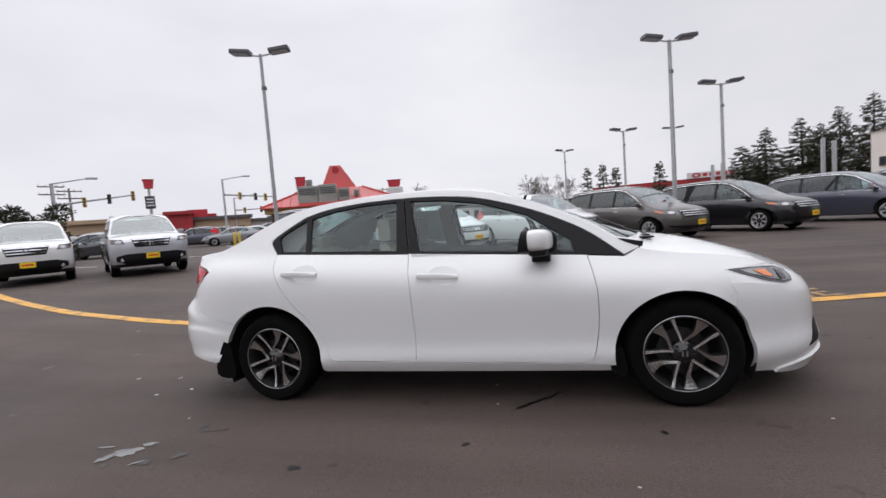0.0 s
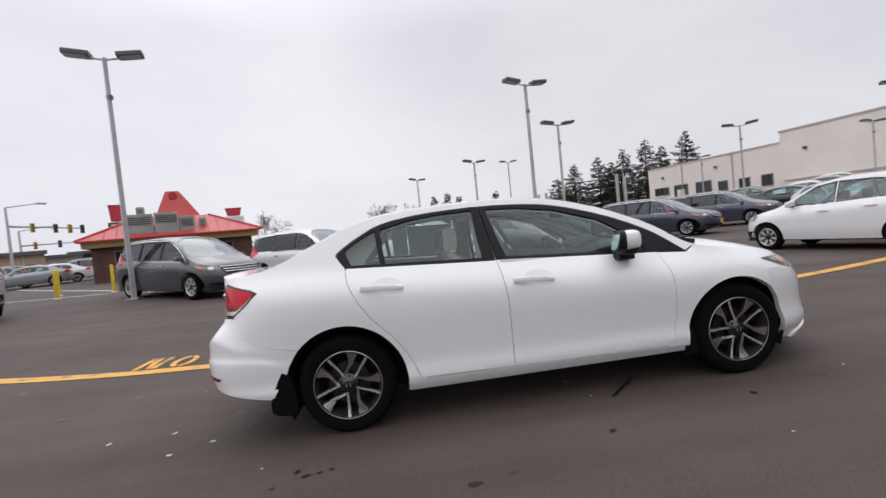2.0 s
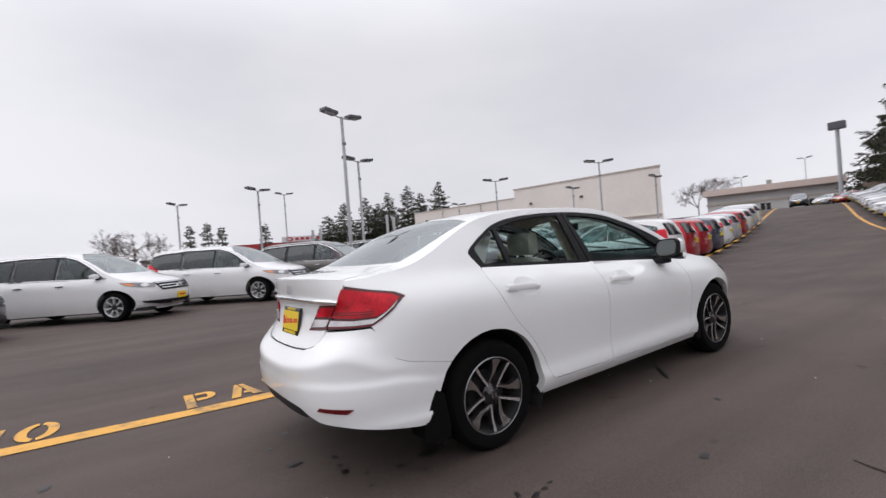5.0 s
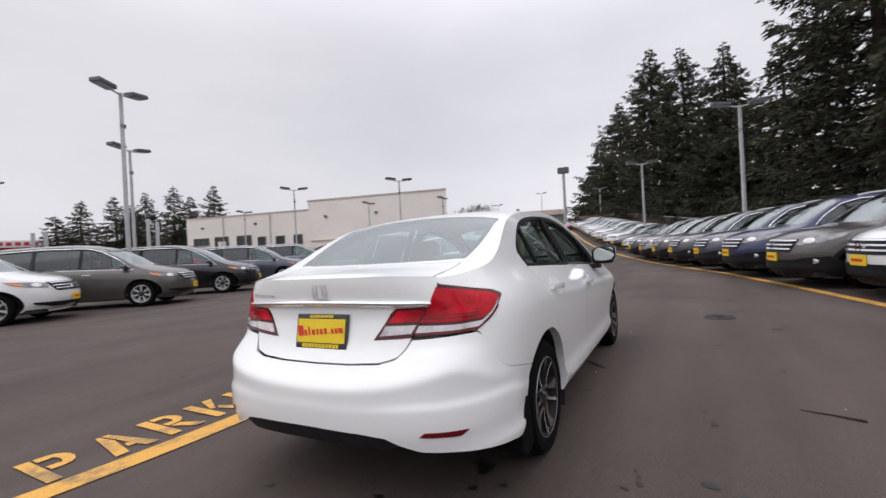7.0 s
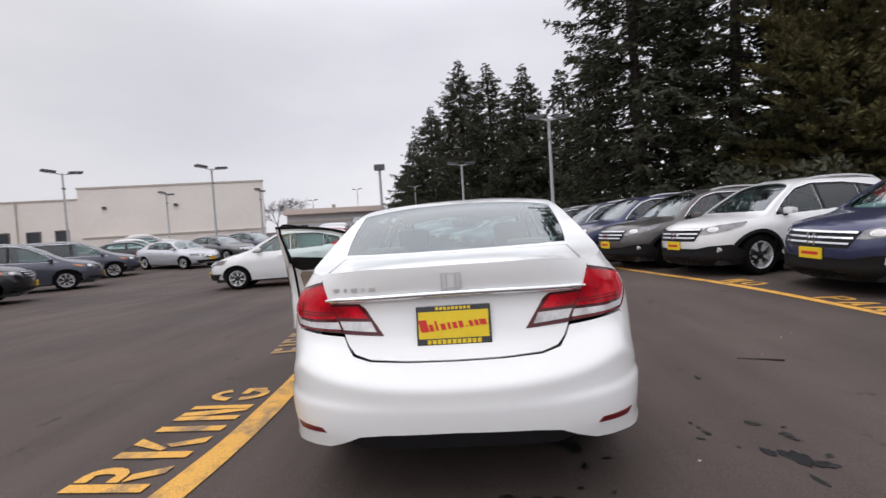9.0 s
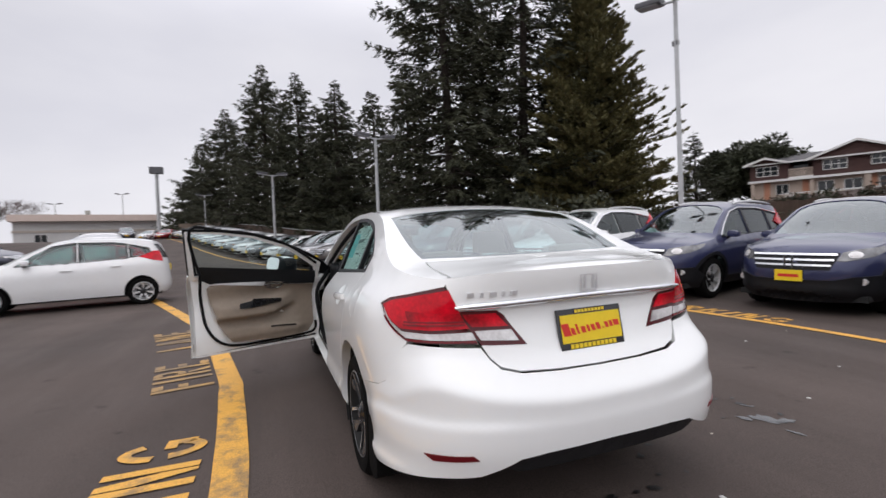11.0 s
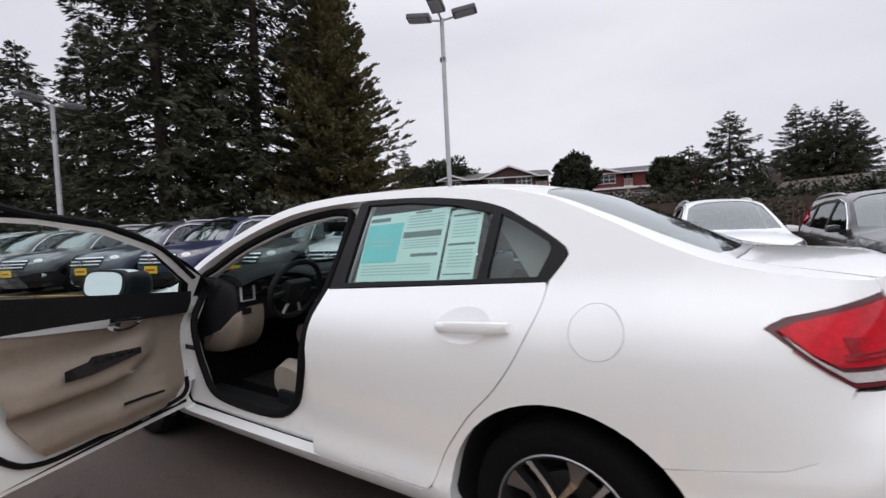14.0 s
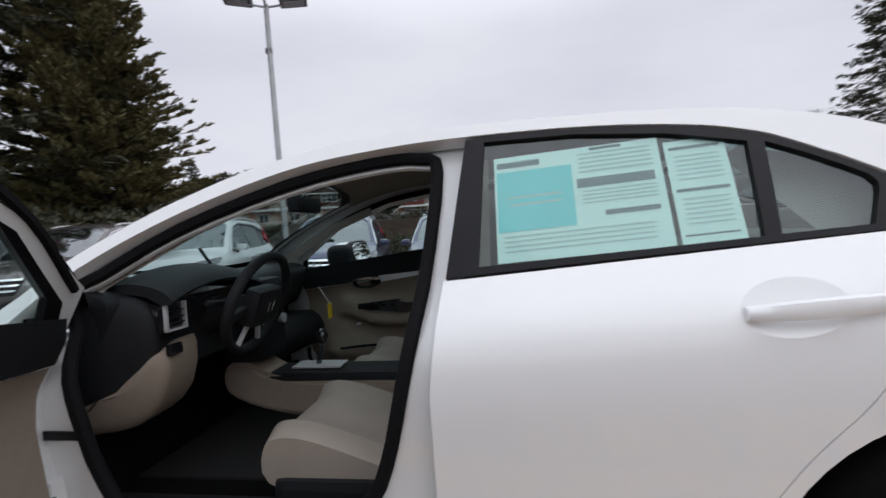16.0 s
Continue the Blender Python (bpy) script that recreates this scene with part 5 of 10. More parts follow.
    front_door = part("front_door", bm, M_WHITE, sedan, "white driver's door standing wide open" if not mir else "", smooth=True, sharp=40)
    handle(front_door, hfx, hfz, sgn)
    glass_f = [(-0.205, 1.000), (0.775, 0.930), (0.76, 1.0), (0.50, 1.178), (0.20, 1.281), (-0.05, 1.324), (-0.286, 1.340)]
    top_f = [p for p in DLO_TOP if -0.33 <= p[0]]
    fr = sx(top_f) + sx([(-0.325, 1.357), (-0.268, 0.990), (0.806, 0.912)])
    bm = bmesh.new()
    skin_panel(bm, [fr, sx(glass_f)], S.side, 0.05, -0.003, 0.02, mirror=mir)
    part("window_frame", bm, M_BLACK, front_door, smooth=True, sharp=40)
    bm = bmesh.new()
    skin_panel(bm, [sx(glass_f)], S.side, 0.08, -0.014, 0, mirror=mir)
    part("window_glass", bm, M_SGLASS, front_door, smooth=True)
    # door mirror
    def pillow(bm, c, r, n=20, m=12, e=0.62):
        """A rounded block: a ball drawn towards a box."""
        g = lambda v: math.copysign(abs(v) ** e, v)
        rows = []
        for j in range(1, m):
            ph = -math.pi / 2 + math.pi * j / m
            rows.append([bm.verts.new((c[0] + r[0] * g(math.cos(ph)) * g(math.cos(6.28319 * i / n)), c[1] + r[1] * g(math.cos(ph)) * g(math.sin(6.28319 * i / n)), c[2] + r[2] * g(math.sin(ph)))) for i in range(n)])
        for p, q in zip(rows[:-1], rows[1:]):
            for i in range(n):
                bm.faces.new((p[i], p[(i + 1) % n], q[(i + 1) % n], q[i]))
        bm.faces.new(rows[0][::-1])
        bm.faces.new(rows[-1])

    bm = bmesh.new()
    pillow(bm, (0.592, 0.902, 1.012), (0.086, 0.102, 0.065))
    for v in bm.verts:
        t = (v.co.y - 0.80) / 0.22
        v.co.x = max(v.co.x, 0.560) - 0.045 * t
        v.co.z += 0.012 * t
        v.co.y *= sgn
    bmesh.ops.recalc_face_normals(bm, faces=bm.faces[:])
    mirror_cap = part("mirror", bm, M_WHITE, front_door, smooth=True, sharp=60)
    for nm, ry_, rz_, xa_, xb_, m_ in (("mirror_rim", 0.102, 0.069, 0.516, 0.564, M_BLACK), ("mirror_glass", 0.090, 0.060, 0.512, 0.515, mat("mirror_silver", (0.9, 0.93, 0.93), 0.02, 1.0))):
        bm = bmesh.new()
        ring_ = []
        for i in range(28):
            c_, s_ = math.cos(6.28319 * i / 28), math.sin(6.28319 * i / 28)
            ring_.append((0.902 + ry_ * math.copysign(abs(c_) ** 0.55, c_), 1.010 + rz_ * math.copysign(abs(s_) ** 0.62, s_)))
        prism(bm, ring_, xa_, xb_, Matrix(((0, 0, 1, 0), (1, 0, 0, 0), (0, 1, 0, 0), (0, 0, 0, 1))))
        for v in bm.verts:
            t = (v.co.y - 0.80) / 0.22
            v.co.x += (0.24 * (v.co.z - 1.01) if v.co.x < 0.53 else 0) - 0.045 * t
            v.co.z += 0.012 * t
            v.co.y *= sgn
        bmesh.ops.recalc_face_normals(bm, faces=bm.faces[:])
        part(nm, bm, m_, mirror_cap)
    bm = bmesh.new()
    box(bm, (0.53, 0.74, 0.885), (0.64, 0.86, 0.925), bevel=0.015)
    pillow(bm, (0.575, 0.890, 0.955), (0.060, 0.085, 0.032))
    pillow(bm, (0.600, 0.826, 0.998), (0.086, 0.042, 0.071))
    for v in bm.verts:
        v.co.y *= sgn
    part("mirror_foot", bm, M_BLACK, front_door, smooth=True)
    # inner side of the front door: white shut face, beige and black card
    ring = FD_FRONT + [(0.3, 0.285), (-0.238, 0.294), (-0.232, 0.74), (-0.26, 0.985)]
    bm = bmesh.new()
    inner = [(x * 0.985 + 0.004, z * 0.985 + 0.012) for x, z in ring]
    skin_panel(bm, [sx(inner)], lambda u, z: Vector((u, S.side(u, min(z, 0.85)).y - 0.085, z)), 0.08, 0, -0.075, mirror=mir)
    wi = [(-0.225, 0.985), (0.80, 0.915), (0.775, 1.0), (0.505, 1.178), (0.20, 1.282), (-0.05, 1.322), (-0.292, 1.338)]
    wo = [(-0.262, 0.975), (0.84, 0.905), (0.85, 1.03), (0.53, 1.198), (0.205, 1.302), (-0.06, 1.341), (-0.318, 1.354)]
    skin_panel(bm, [sx(wo), sx(wi)], S.side, 0.08, -0.05, -0.045, mirror=mir)
    part("door_inner_frame", bm, M_WHITE, front_door, "white painted inner door frame", smooth=True, sharp=40)
    bm = bmesh.new()
    seal = [(0.82, 0.45), (0.81, 0.375), (0.72, 0.342), (0.3, 0.340), (0.06, 0.352), (-0.07, 0.42), (-0.145, 0.55), (-0.17, 0.75), (-0.195, 0.98), (-0.285, 1.34), (-0.05, 1.33), (0.22, 1.29), (0.52, 1.185), (0.8, 1.01)]
    bead = [(S.side(S.u_of_x(*q), q[1]), q[1]) for q in spline(seal, 4)]
    sweep(bm, [(p.x, (p.y - (0.092 if z < 0.985 else 0.055)) * sgn, p.z) for p, z in bead], 0.012)
    part("door_seal", bm, M_SEAL, front_door, smooth=True)
    def inward(d):
        return lambda u, z: Vector((u, min(S.side(u, min(z, 0.85)).y - d, S.side(u, z).y - 0.066 - (d - 0.118)), z))

    up_ = [(0.80, 0.935), (0.30, 0.992), (-0.20, 1.050), (-0.185, 0.94), (-0.11, 0.897), (0.12, 0.880), (0.34, 0.862), (0.50, 0.842), (0.80, 0.815)]
    bm = bmesh.new()
    skin_panel(bm, [sx(up_)], inward(0.118), 0.08, 0, -0.05, mirror=mir)
    part("door_card_top", bm, M_DASH, front_door, smooth=True)
    low = [(0.80, 0.81), (0.50, 0.836), (0.34, 0.856), (0.12, 0.874), (-0.11, 0.887), (-0.135, 0.86), (-0.105, 0.72), (-0.06, 0.56), (0.0, 0.44), (0.05, 0.385), (0.4, 0.36), (0.74, 0.36), (0.79, 0.45)]
    ridge = pchip([(-0.2, 0.605), (0.0, 0.592), (0.30, 0.588), (0.45, 0.612), (0.60, 0.65), (0.8, 0.70)])

    def card_map(u, z):
        p = inward(0.0)(u, z)
        zr = ridge(u)
        arm_ = 0.075 * sm(zr - 0.022, zr + 0.008, z) * sm(zr + 0.165, zr + 0.085, z) * sm(0.66, 0.40, u) * sm(-0.14, -0.02, u)
        bowl_ = 0.026 * max(0.0, 1 - ((u - 0.50) / 0.14) ** 2 - ((z - 0.585 - 0.25 * (u - 0.5)) / 0.06) ** 2)
        shelf = 0.022 * sm(0.53, 0.49, z) * sm(0.74, 0.60, u)
        pocket = 0.030 * sm(0.478, 0.468, z + 0.10 * (u - 0.48)) * sm(0.20, 0.36, u) * sm(0.70, 0.60, u)
        edge_ = 0.02 * sm(0.43, 0.38, z)
        return p - Vector((0, 0.110 + arm_ - bowl_ + shelf + pocket - edge_, 0))

    bm = bmesh.new()
    skin_panel(bm, [sx(low)], card_map, 0.022, 0, -0.03, mirror=mir)
    card = part("door_card", bm, M_BEIGE, front_door, "beige moulded door card", smooth=True, sharp=60)
    bm = bmesh.new()
    sw = [(0.10, 0.668), (0.10, 0.712), (0.20, 0.724), (0.215, 0.742), (0.46, 0.720), (0.462, 0.690), (0.30, 0.672), (0.20, 0.664)]
    skin_panel(bm, [sx(sw)], inward(0.200), 0.03, 0, -0.03, mirror=mir)
    switches = part("switch_panel", bm, M_GLOSSBLACK, front_door, "gloss black window switch panel", smooth=True)
    for k in range(4):
        bm = bmesh.new()
        q = S.side(0.25 + 0.05 * k, 0.712)
        box(bm, (q.x - 0.015, q.y - 0.208, q.z - 0.008), (q.x + 0.015, q.y - 0.196, q.z + 0.008), bevel=0.003)
        for v in bm.verts:
            v.co.y *= sgn
        part("switch", bm, M_BLACK, switches)
    bm = bmesh.new()
    skin_panel(bm, [sx([(-0.105, 0.902), (0.10, 0.892), (0.335, 0.877), (0.335, 0.838), (0.20, 0.856), (0.0, 0.880)])], inward(0.130), 0.05, 0, -0.03, mirror=mir)
    part("trim_strip", bm, M_SATIN, front_door, "satin silver trim strip")
    bm = bmesh.new()
    hp = spline([(0.325, 0.835), (0.335, 0.868), (0.40, 0.872), (0.475, 0.862), (0.49, 0.838), (0.465, 0.812), (0.39, 0.808)], 4, True)
    skin_panel(bm, [sx(hp), sx([(0.405 + (x - 0.405) * 0.74, 0.840 + (z - 0.840) * 0.62) for x, z in hp])], inward(0.138), 0.03, 0, -0.04, mirror=mir)
    skin_panel(bm, [sx([(0.345, 0.826), (0.345, 0.852), (0.385, 0.856), (0.385, 0.822)])], inward(0.134), 0.03, 0, -0.03, mirror=mir)
    part("inner_handle", bm, M_CHROME, front_door, "chrome inner door handle", smooth=True)
    bm = bmesh.new()
    skin_panel(bm, [sx([(0.36, 0.484), (0.48, 0.476), (0.59, 0.464), (0.59, 0.452), (0.48, 0.462), (0.36, 0.470)])], inward(0.170), 0.03, 0, -0.02, mirror=mir)
    part("pocket_slot", bm, M_SEAL, card)
    bm = bmesh.new()
    skin_panel(bm, [sx([(0.82, 0.288), (-0.22, 0.300), (-0.22, 0.330), (0.82, 0.318)])], S.side, 0.1, -0.092, -0.02, mirror=mir)
    part("sill_seal", bm, M_SEAL, front_door)
    if not mir:
        hinge = Vector((0.875, 0.80, 0))
        front_door.matrix_local = Matrix.Translation(hinge) @ Matrix.Rotation(radians(-68.5), 4, "Z") @ Matrix.Translation(-hinge)
    # headlight
    hl = [(1.578, 0.771), (1.70, 0.782), (1.85, 0.776), (1.94, 0.735), (1.965, 0.676), (1.90, 0.655), (1.72, 0.686), (1.60, 0.698), (1.588, 0.692)]
    bm = bmesh.new()
    skin_panel(bm, [sx(hl)], S.side, 0.04, -0.004, 0.03, mirror=mir)
    part("lamp_surround", bm, M_WHITE, sedan, smooth=True)
    lamp_edge = [(1.592, 0.770), (1.70, 0.768), (1.80, 0.762), (1.88, 0.750), (1.94, 0.722), (1.963, 0.690), (1.955, 0.664), (1.90, 0.664), (1.80, 0.690), (1.68, 0.735)]
    bm = bmesh.new()
    skin_panel(bm, [sx(lamp_edge)], S.side, 0.04, 0.003, 0.012, mirror=mir)
    head = part("headlight", bm, M_GLOSSBLACK, sedan, "dark rimmed headlight with an amber indicator", smooth=True)
    bm = bmesh.new()
    skin_panel(bm, [sx([(1.645, 0.760), (1.72, 0.760), (1.82, 0.751), (1.885, 0.740), (1.932, 0.716), (1.950, 0.690), (1.942, 0.674), (1.90, 0.674), (1.81, 0.699), (1.69, 0.740)])], S.side, 0.04, 0.0055, 0.002, mirror=mir)
    part("clear_cover", bm, mat("headlamp_lens", (0.30, 0.30, 0.31), 0.1, 0.6, coat=0.9, var=0.85, scale=16), head, smooth=True)
    bm = bmesh.new()
    skin_panel(bm, [sx([(1.725, 0.750), (1.795, 0.744), (1.835, 0.702), (1.780, 0.716)])], S.side, 0.03, 0.008, 0.002, mirror=mir)
    part("indicator", bm, M_AMBER, head)
    bm = bmesh.new()
    skin_panel(bm, [sx([(1.855, 0.738), (1.90, 0.724), (1.915, 0.682), (1.875, 0.684)])], S.side, 0.03, 0.008, 0.0, mirror=mir)
    part("lamp_bezel", bm, M_GLOSSBLACK, head)
    # tail lamp: outer on the body, inner on the lid
    outer = tail_edge + sy([(0.58, 0.99), (0.566, 0.945), (0.494, 0.812)])
    bm = bmesh.new()
    skin_panel(bm, [outer], S.side, 0.04, -0.004, 0.03, mirror=mir)
    tail = part("taillight", bm, mat("lamp_rim", (0.075, 0.003, 0.006), 0.2, coat=0.2), sedan, "dark red rim of the taillight", smooth=True)
    red = sx([(-1.865, 0.958), (-1.93, 0.905), (-1.985, 0.873)]) + sy([(0.66, 0.868), (0.522, 0.872), (0.556, 0.945), (0.57, 0.985), (0.583, 1.022), (0.70, 0.996)]) + sx([(-1.90, 0.975)])
    bm = bmesh.new()
    skin_panel(bm, [red], S.side, 0.035, 0.003, 0.008, mirror=mir)
    part("red_lens", bm, M_RED, tail, smooth=True)
    mid = sx([(-2.01, 0.895)]) + sy([(0.66, 0.885), (0.535, 0.885), (0.552, 0.93), (0.66, 0.935)]) + sx([(-1.99, 0.94)])
    bm = bmesh.new()
    skin_panel(bm, [mid], S.side, 0.035, 0.0045, 0.002, mirror=mir)
    part("brake_lens", bm, mat("bright_red_lens", (0.74, 0.006, 0.022), 0.2, coat=0.12, spec=0.3, var=0.65, scale=9, dark=(0.14, 0.001, 0.004)), tail, smooth=True)
    for k in range(2):
        zk = 0.884 + 0.012 * k
        rib = sx([(-1.995, zk)]) + sy([(0.66, zk), (0.536, zk), (0.538, zk + 0.005), (0.66, zk + 0.005)]) + sx([(-1.993, zk + 0.005)])
        bm = bmesh.new()
        skin_panel(bm, [rib], S.side, 0.035, 0.0065, 0.002, mirror=mir)
        part("lens_rib", bm, mat("deep_red_lens", (0.16, 0.001, 0.006), 0.18, coat=0.3), tail)
    edging = sx([(-1.895, 0.918), (-1.960, 0.865), (-2.006, 0.835)]) + sy([(0.66, 0.8295), (0.503, 0.8255), (0.500, 0.8185), (0.66, 0.8225)]) + sx([(-2.012, 0.828), (-1.966, 0.857), (-1.892, 0.913)])
    bm = bmesh.new()
    skin_panel(bm, [edging], S.side, 0.03, 0.004, 0.006, mirror=mir)
    part("red_edging", bm, MATS["deep_red_lens"], tail, smooth=True)
    clear = sx([(-1.875, 0.946), (-1.94, 0.893), (-1.99, 0.862)]) + sy([(0.66, 0.855), (0.515, 0.858), (0.502, 0.828), (0.66, 0.832)]) + sx([(-2.01, 0.838), (-1.965, 0.868), (-1.90, 0.92)])
    bm = bmesh.new()
    skin_panel(bm, [clear], S.side, 0.03, 0.003, 0.008, mirror=mir)
    part("clear_lens", bm, M_CLEAR, tail, smooth=True)
    inn = sy([(0.485, 0.808), (0.557, 0.94), (0.41, 0.937), (0.382, 0.915), (0.302, 0.797)])
    bm = bmesh.new()
    skin_panel(bm, [inn], S.side, 0.04, 0.002, 0.02, mirror=mir)
    tail2 = part("lid_taillight", bm, MATS["lamp_rim"], sedan, "dark red rim of the lid's taillight", smooth=True)
    bm = bmesh.new()
    skin_panel(bm, [sy([(0.512, 0.877), (0.543, 0.928), (0.415, 0.926), (0.37, 0.872)])], S.side, 0.03, 0.007, 0.006, mirror=mir)
    part("red_lens", bm, MATS["bright_red_lens"], tail2, smooth=True)
    bm = bmesh.new()
    skin_panel(bm, [sy([(0.485, 0.826), (0.505, 0.862), (0.36, 0.858), (0.335, 0.814)])], S.side, 0.03, 0.007, 0.006, mirror=mir)
    part("clear_lens", bm, M_CLEAR, tail2, smooth=True)
    # mud flaps and wheel wells
    for ax in (AX, -AX):
        bm = bmesh.new()
        xa = ax - RR - 0.008 if ax < 0 else ax - RA + 0.004
        flap = [(0.05, 0.42), (0.0, 0.45), (-0.03, 0.40), (-0.062, 0.33), (-0.088, 0.265), (-0.085, 0.205), (-0.05, 0.180), (0.02, 0.172), (0.07, 0.185), (0.075, 0.25)] if ax < 0 else [(0.04, 0.35), (-0.03, 0.355), (-0.04, 0.30), (-0.03, 0.225), (0.0, 0.195), (0.05, 0.19), (0.06, 0.25)]
        fs = [[bm.verts.new((xa + px_, y_ * sgn, pz_)) for px_, pz_ in flap] for y_ in (0.70, 0.842)]
        nf_ = len(flap)
        for i in range(nf_):
            bm.faces.new((fs[0][i], fs[0][(i + 1) % nf_], fs[1][(i + 1) % nf_], fs[1][i]))
        bm.faces.new(fs[0][::-1])
        bm.faces.new(fs[1])
        bmesh.ops.recalc_face_normals(bm, faces=bm.faces[:])
        part("mud_flap", bm, M_RUBBER, sedan)
        bm = bmesh.new()
        rw = (RA if ax > 0 else RR) + 0.005
        lathe(bm, [(rw, 0.42), (rw, 0.775 if ax > 0 else 0.835)], 22, Matrix.Translation((ax, 0, RZ)), radians(-115), radians(230), False)
        lathe(bm, [(0.02, 0.45), (rw, 0.45)], 22, Matrix.Translation((ax, 0, RZ)), radians(-115), radians(230), False)
        for v in bm.verts:
            v.co.y *= sgn
        part("wheel_well", bm, M_UNDER, sedan)
        # wheel
        hub, rr, h = make_wheel("wheel", 0.316, 0.205, 10, M_UNDER, M_ALLOY, sedan, (ax, sgn * 0.735, 0.316 - 0.004), sgn, 0.218)
        phase = 47 if ax > 0 else 30
        for i in range(5):
            for end, w0, w1, bend in ((-8.0, 0.013, 0.021, 1.0), (37.0, 0.014, 0.082, 0.55)):
                bm = bmesh.new()
                mid, n = [], 9
                for j in range(n):
                    t = j / (n - 1)
                    a = radians(72 * i + phase + end * (1 - (1 - min(1.0, t / bend)) ** 2))
                    r_ = rr * (0.25 + 0.735 * t)
                    mid.append(Vector((-sgn * r_ * math.cos(a), 0, -r_ * math.sin(a))))
                prev = None
                for j, c in enumerate(mid):
                    t = j / (n - 1)
                    d = (mid[min(n - 1, j + 1)] - mid[max(0, j - 1)]).normalized()
                    q = Vector((d.z, 0, -d.x)) * (w0 + (w1 - w0) * t ** 2.6) / 2
                    yf = h - 0.026 + 0.020 * t - 0.008 * math.sin(math.pi * t)
                    row = [bm.verts.new(v) for v in (c - q * 1.25 + Vector((0, yf - 0.035, 0)), c - q + Vector((0, yf, 0)), c + q + Vector((0, yf - 0.004 * (end > 0), 0)), c + q * 1.25 + Vector((0, yf - 0.035, 0)))]
                    if prev:
                        for k in range(3):
                            bm.faces.new((prev[k], row[k], row[k + 1], prev[k + 1]))
                    prev = row
                bmesh.ops.recalc_face_normals(bm, faces=bm.faces[:])
                for fc in bm.faces:
                    fc.material_index = 0 if abs(fc.normal.y) > 0.7 else 1
                # wide blades get a darker, tanner alloy: the shade of their tilt in the colour
                part("spoke", bm, [mat("shaded_blade_alloy", (0.46, 0.44, 0.42), 0.2, 0.9, var=0.2, scale=14) if end > 0 else M_ALLOY, M_DARKALLOY], hub)
        bm = bmesh.new()
        lathe(bm, [(0.001, h - 0.010), (0.026, h - 0.011), (0.031, h - 0.016), (0.05, h - 0.024), (0.066, h - 0.034), (0.07, h - 0.07)], 24)
        part("hub_cap", bm, M_GLOSSBLACK, hub, smooth=True)
        bm = bmesh.new()
        for x in (-0.012, 0.012):
            box(bm, (x - 0.003, h - 0.011, -0.015), (x + 0.003, h - 0.008, 0.015))
        part("hub_badge", bm, M_CHROME, hub)
        for i in range(5):
            a = 2 * math.pi * i / 5 + radians(phase + 54)
            bm = bmesh.new()
            tube(bm, (0.052 * math.sin(a), h - 0.05, 0.052 * math.cos(a)), (0.052 * math.sin(a), h - 0.022, 0.052 * math.cos(a)), 0.008, n=6)
            part("wheel_nut", bm, M_DARKALLOY, hub)
        bm = bmesh.new()
        lathe(bm, [(rr + 0.002, h - 0.006), (rr - 0.002, h - 0.003), (rr - 0.006, h - 0.006), (rr - 0.007, h - 0.02)], 44)
        part("rim_edge", bm, mat("rim_lip", (0.35, 0.35, 0.36), 0.35, 0.7), hub, smooth=True)
        bm = bmesh.new()
        lathe(bm, [(0.05, h - 0.085), (0.135, h - 0.085), (0.135, h - 0.10)], 28)
        part("brake_disc", bm, MATS["steel"], hub)

# ---- panels over the middle ----


def strip(vs, x0, x1, n):
    return [(x0 + (x1 - x0) * i / n, vs) for i in range(n + 1)]


lid_seam = [(-2.088, 1.0), (-2.05, 0.93), (-1.95, 0.85), (-1.86, 0.82), (-1.775, 0.80), (-1.80, 0.5), (-1.825, 0.0)]
hood_rear = [(1.14, 1.0), (1.24, 0.5), (1.275, 0.0)]
ws = [(1.235, 0), (1.20, 0.45), (1.10, 0.78), (1.03, 0.90), (0.75, 0.905), (0.42, 0.89), (0.345, 0.6), (0.315, 0.3), (0.305, 0)]
rg = [(-1.15, 0), (-1.16, 0.4), (-1.18, 0.75), (-1.215, 0.925), (-1.45, 0.875), (-1.735, 0.80), (-1.765, 0.6), (-1.785, 0.3), (-1.79, 0)]


def mirror_v(half):
    return half + [(x, -v) for x, v in half[-2:0:-1]]


loop = strip(1.0, 1.14, -2.088, 70) + lid_seam[1:] + [(x, -v) for x, v in lid_seam[-2::-1]] + strip(-1.0, -2.088, 1.14, 70)[1:] + [(x, -v) for x, v in hood_rear[1:]] + hood_rear[1:2]
bm = bmesh.new()
skin_panel(bm, [loop, mirror_v(ws), mirror_v(rg)], S.top, 0.05, 0, 0.02)
part("roof", bm, M_WHITE, sedan, smooth=True, sharp=40)
bm = bmesh.new()
skin_panel(bm, [mirror_v(ws)], S.top, 0.07, -0.004, 0)
part("windscreen", bm, M_GLASS, sedan, smooth=True)
bm = bmesh.new()
skin_panel(bm, [mirror_v(rg)], S.top, 0.07, -0.004, 0)
part("rear_window", bm, M_SCREEN, sedan, smooth=True)
bm = bmesh.new()
rgi = [(x + 0.5 * 0.05 * (1 if x < -1.4 else -1), v * 0.955) for x, v in rg]
skin_panel(bm, [mirror_v(rg), mirror_v(rgi)], S.top, 0.07, -0.0065, 0)
part("rear_window_band", bm, M_BLACK, sedan)
bm = bmesh.new()
wsi = [(x + 0.04 * (-1.6 if x > 0.8 else 1), v * 0.95) for x, v in ws]
skin_panel(bm, [mirror_v(ws), mirror_v(wsi)], S.top, 0.07, -0.0065, 0)
part("windscreen_band", bm, M_BLACK, sedan)
# boot lid: deck, rear face and the lip
bm = bmesh.new()

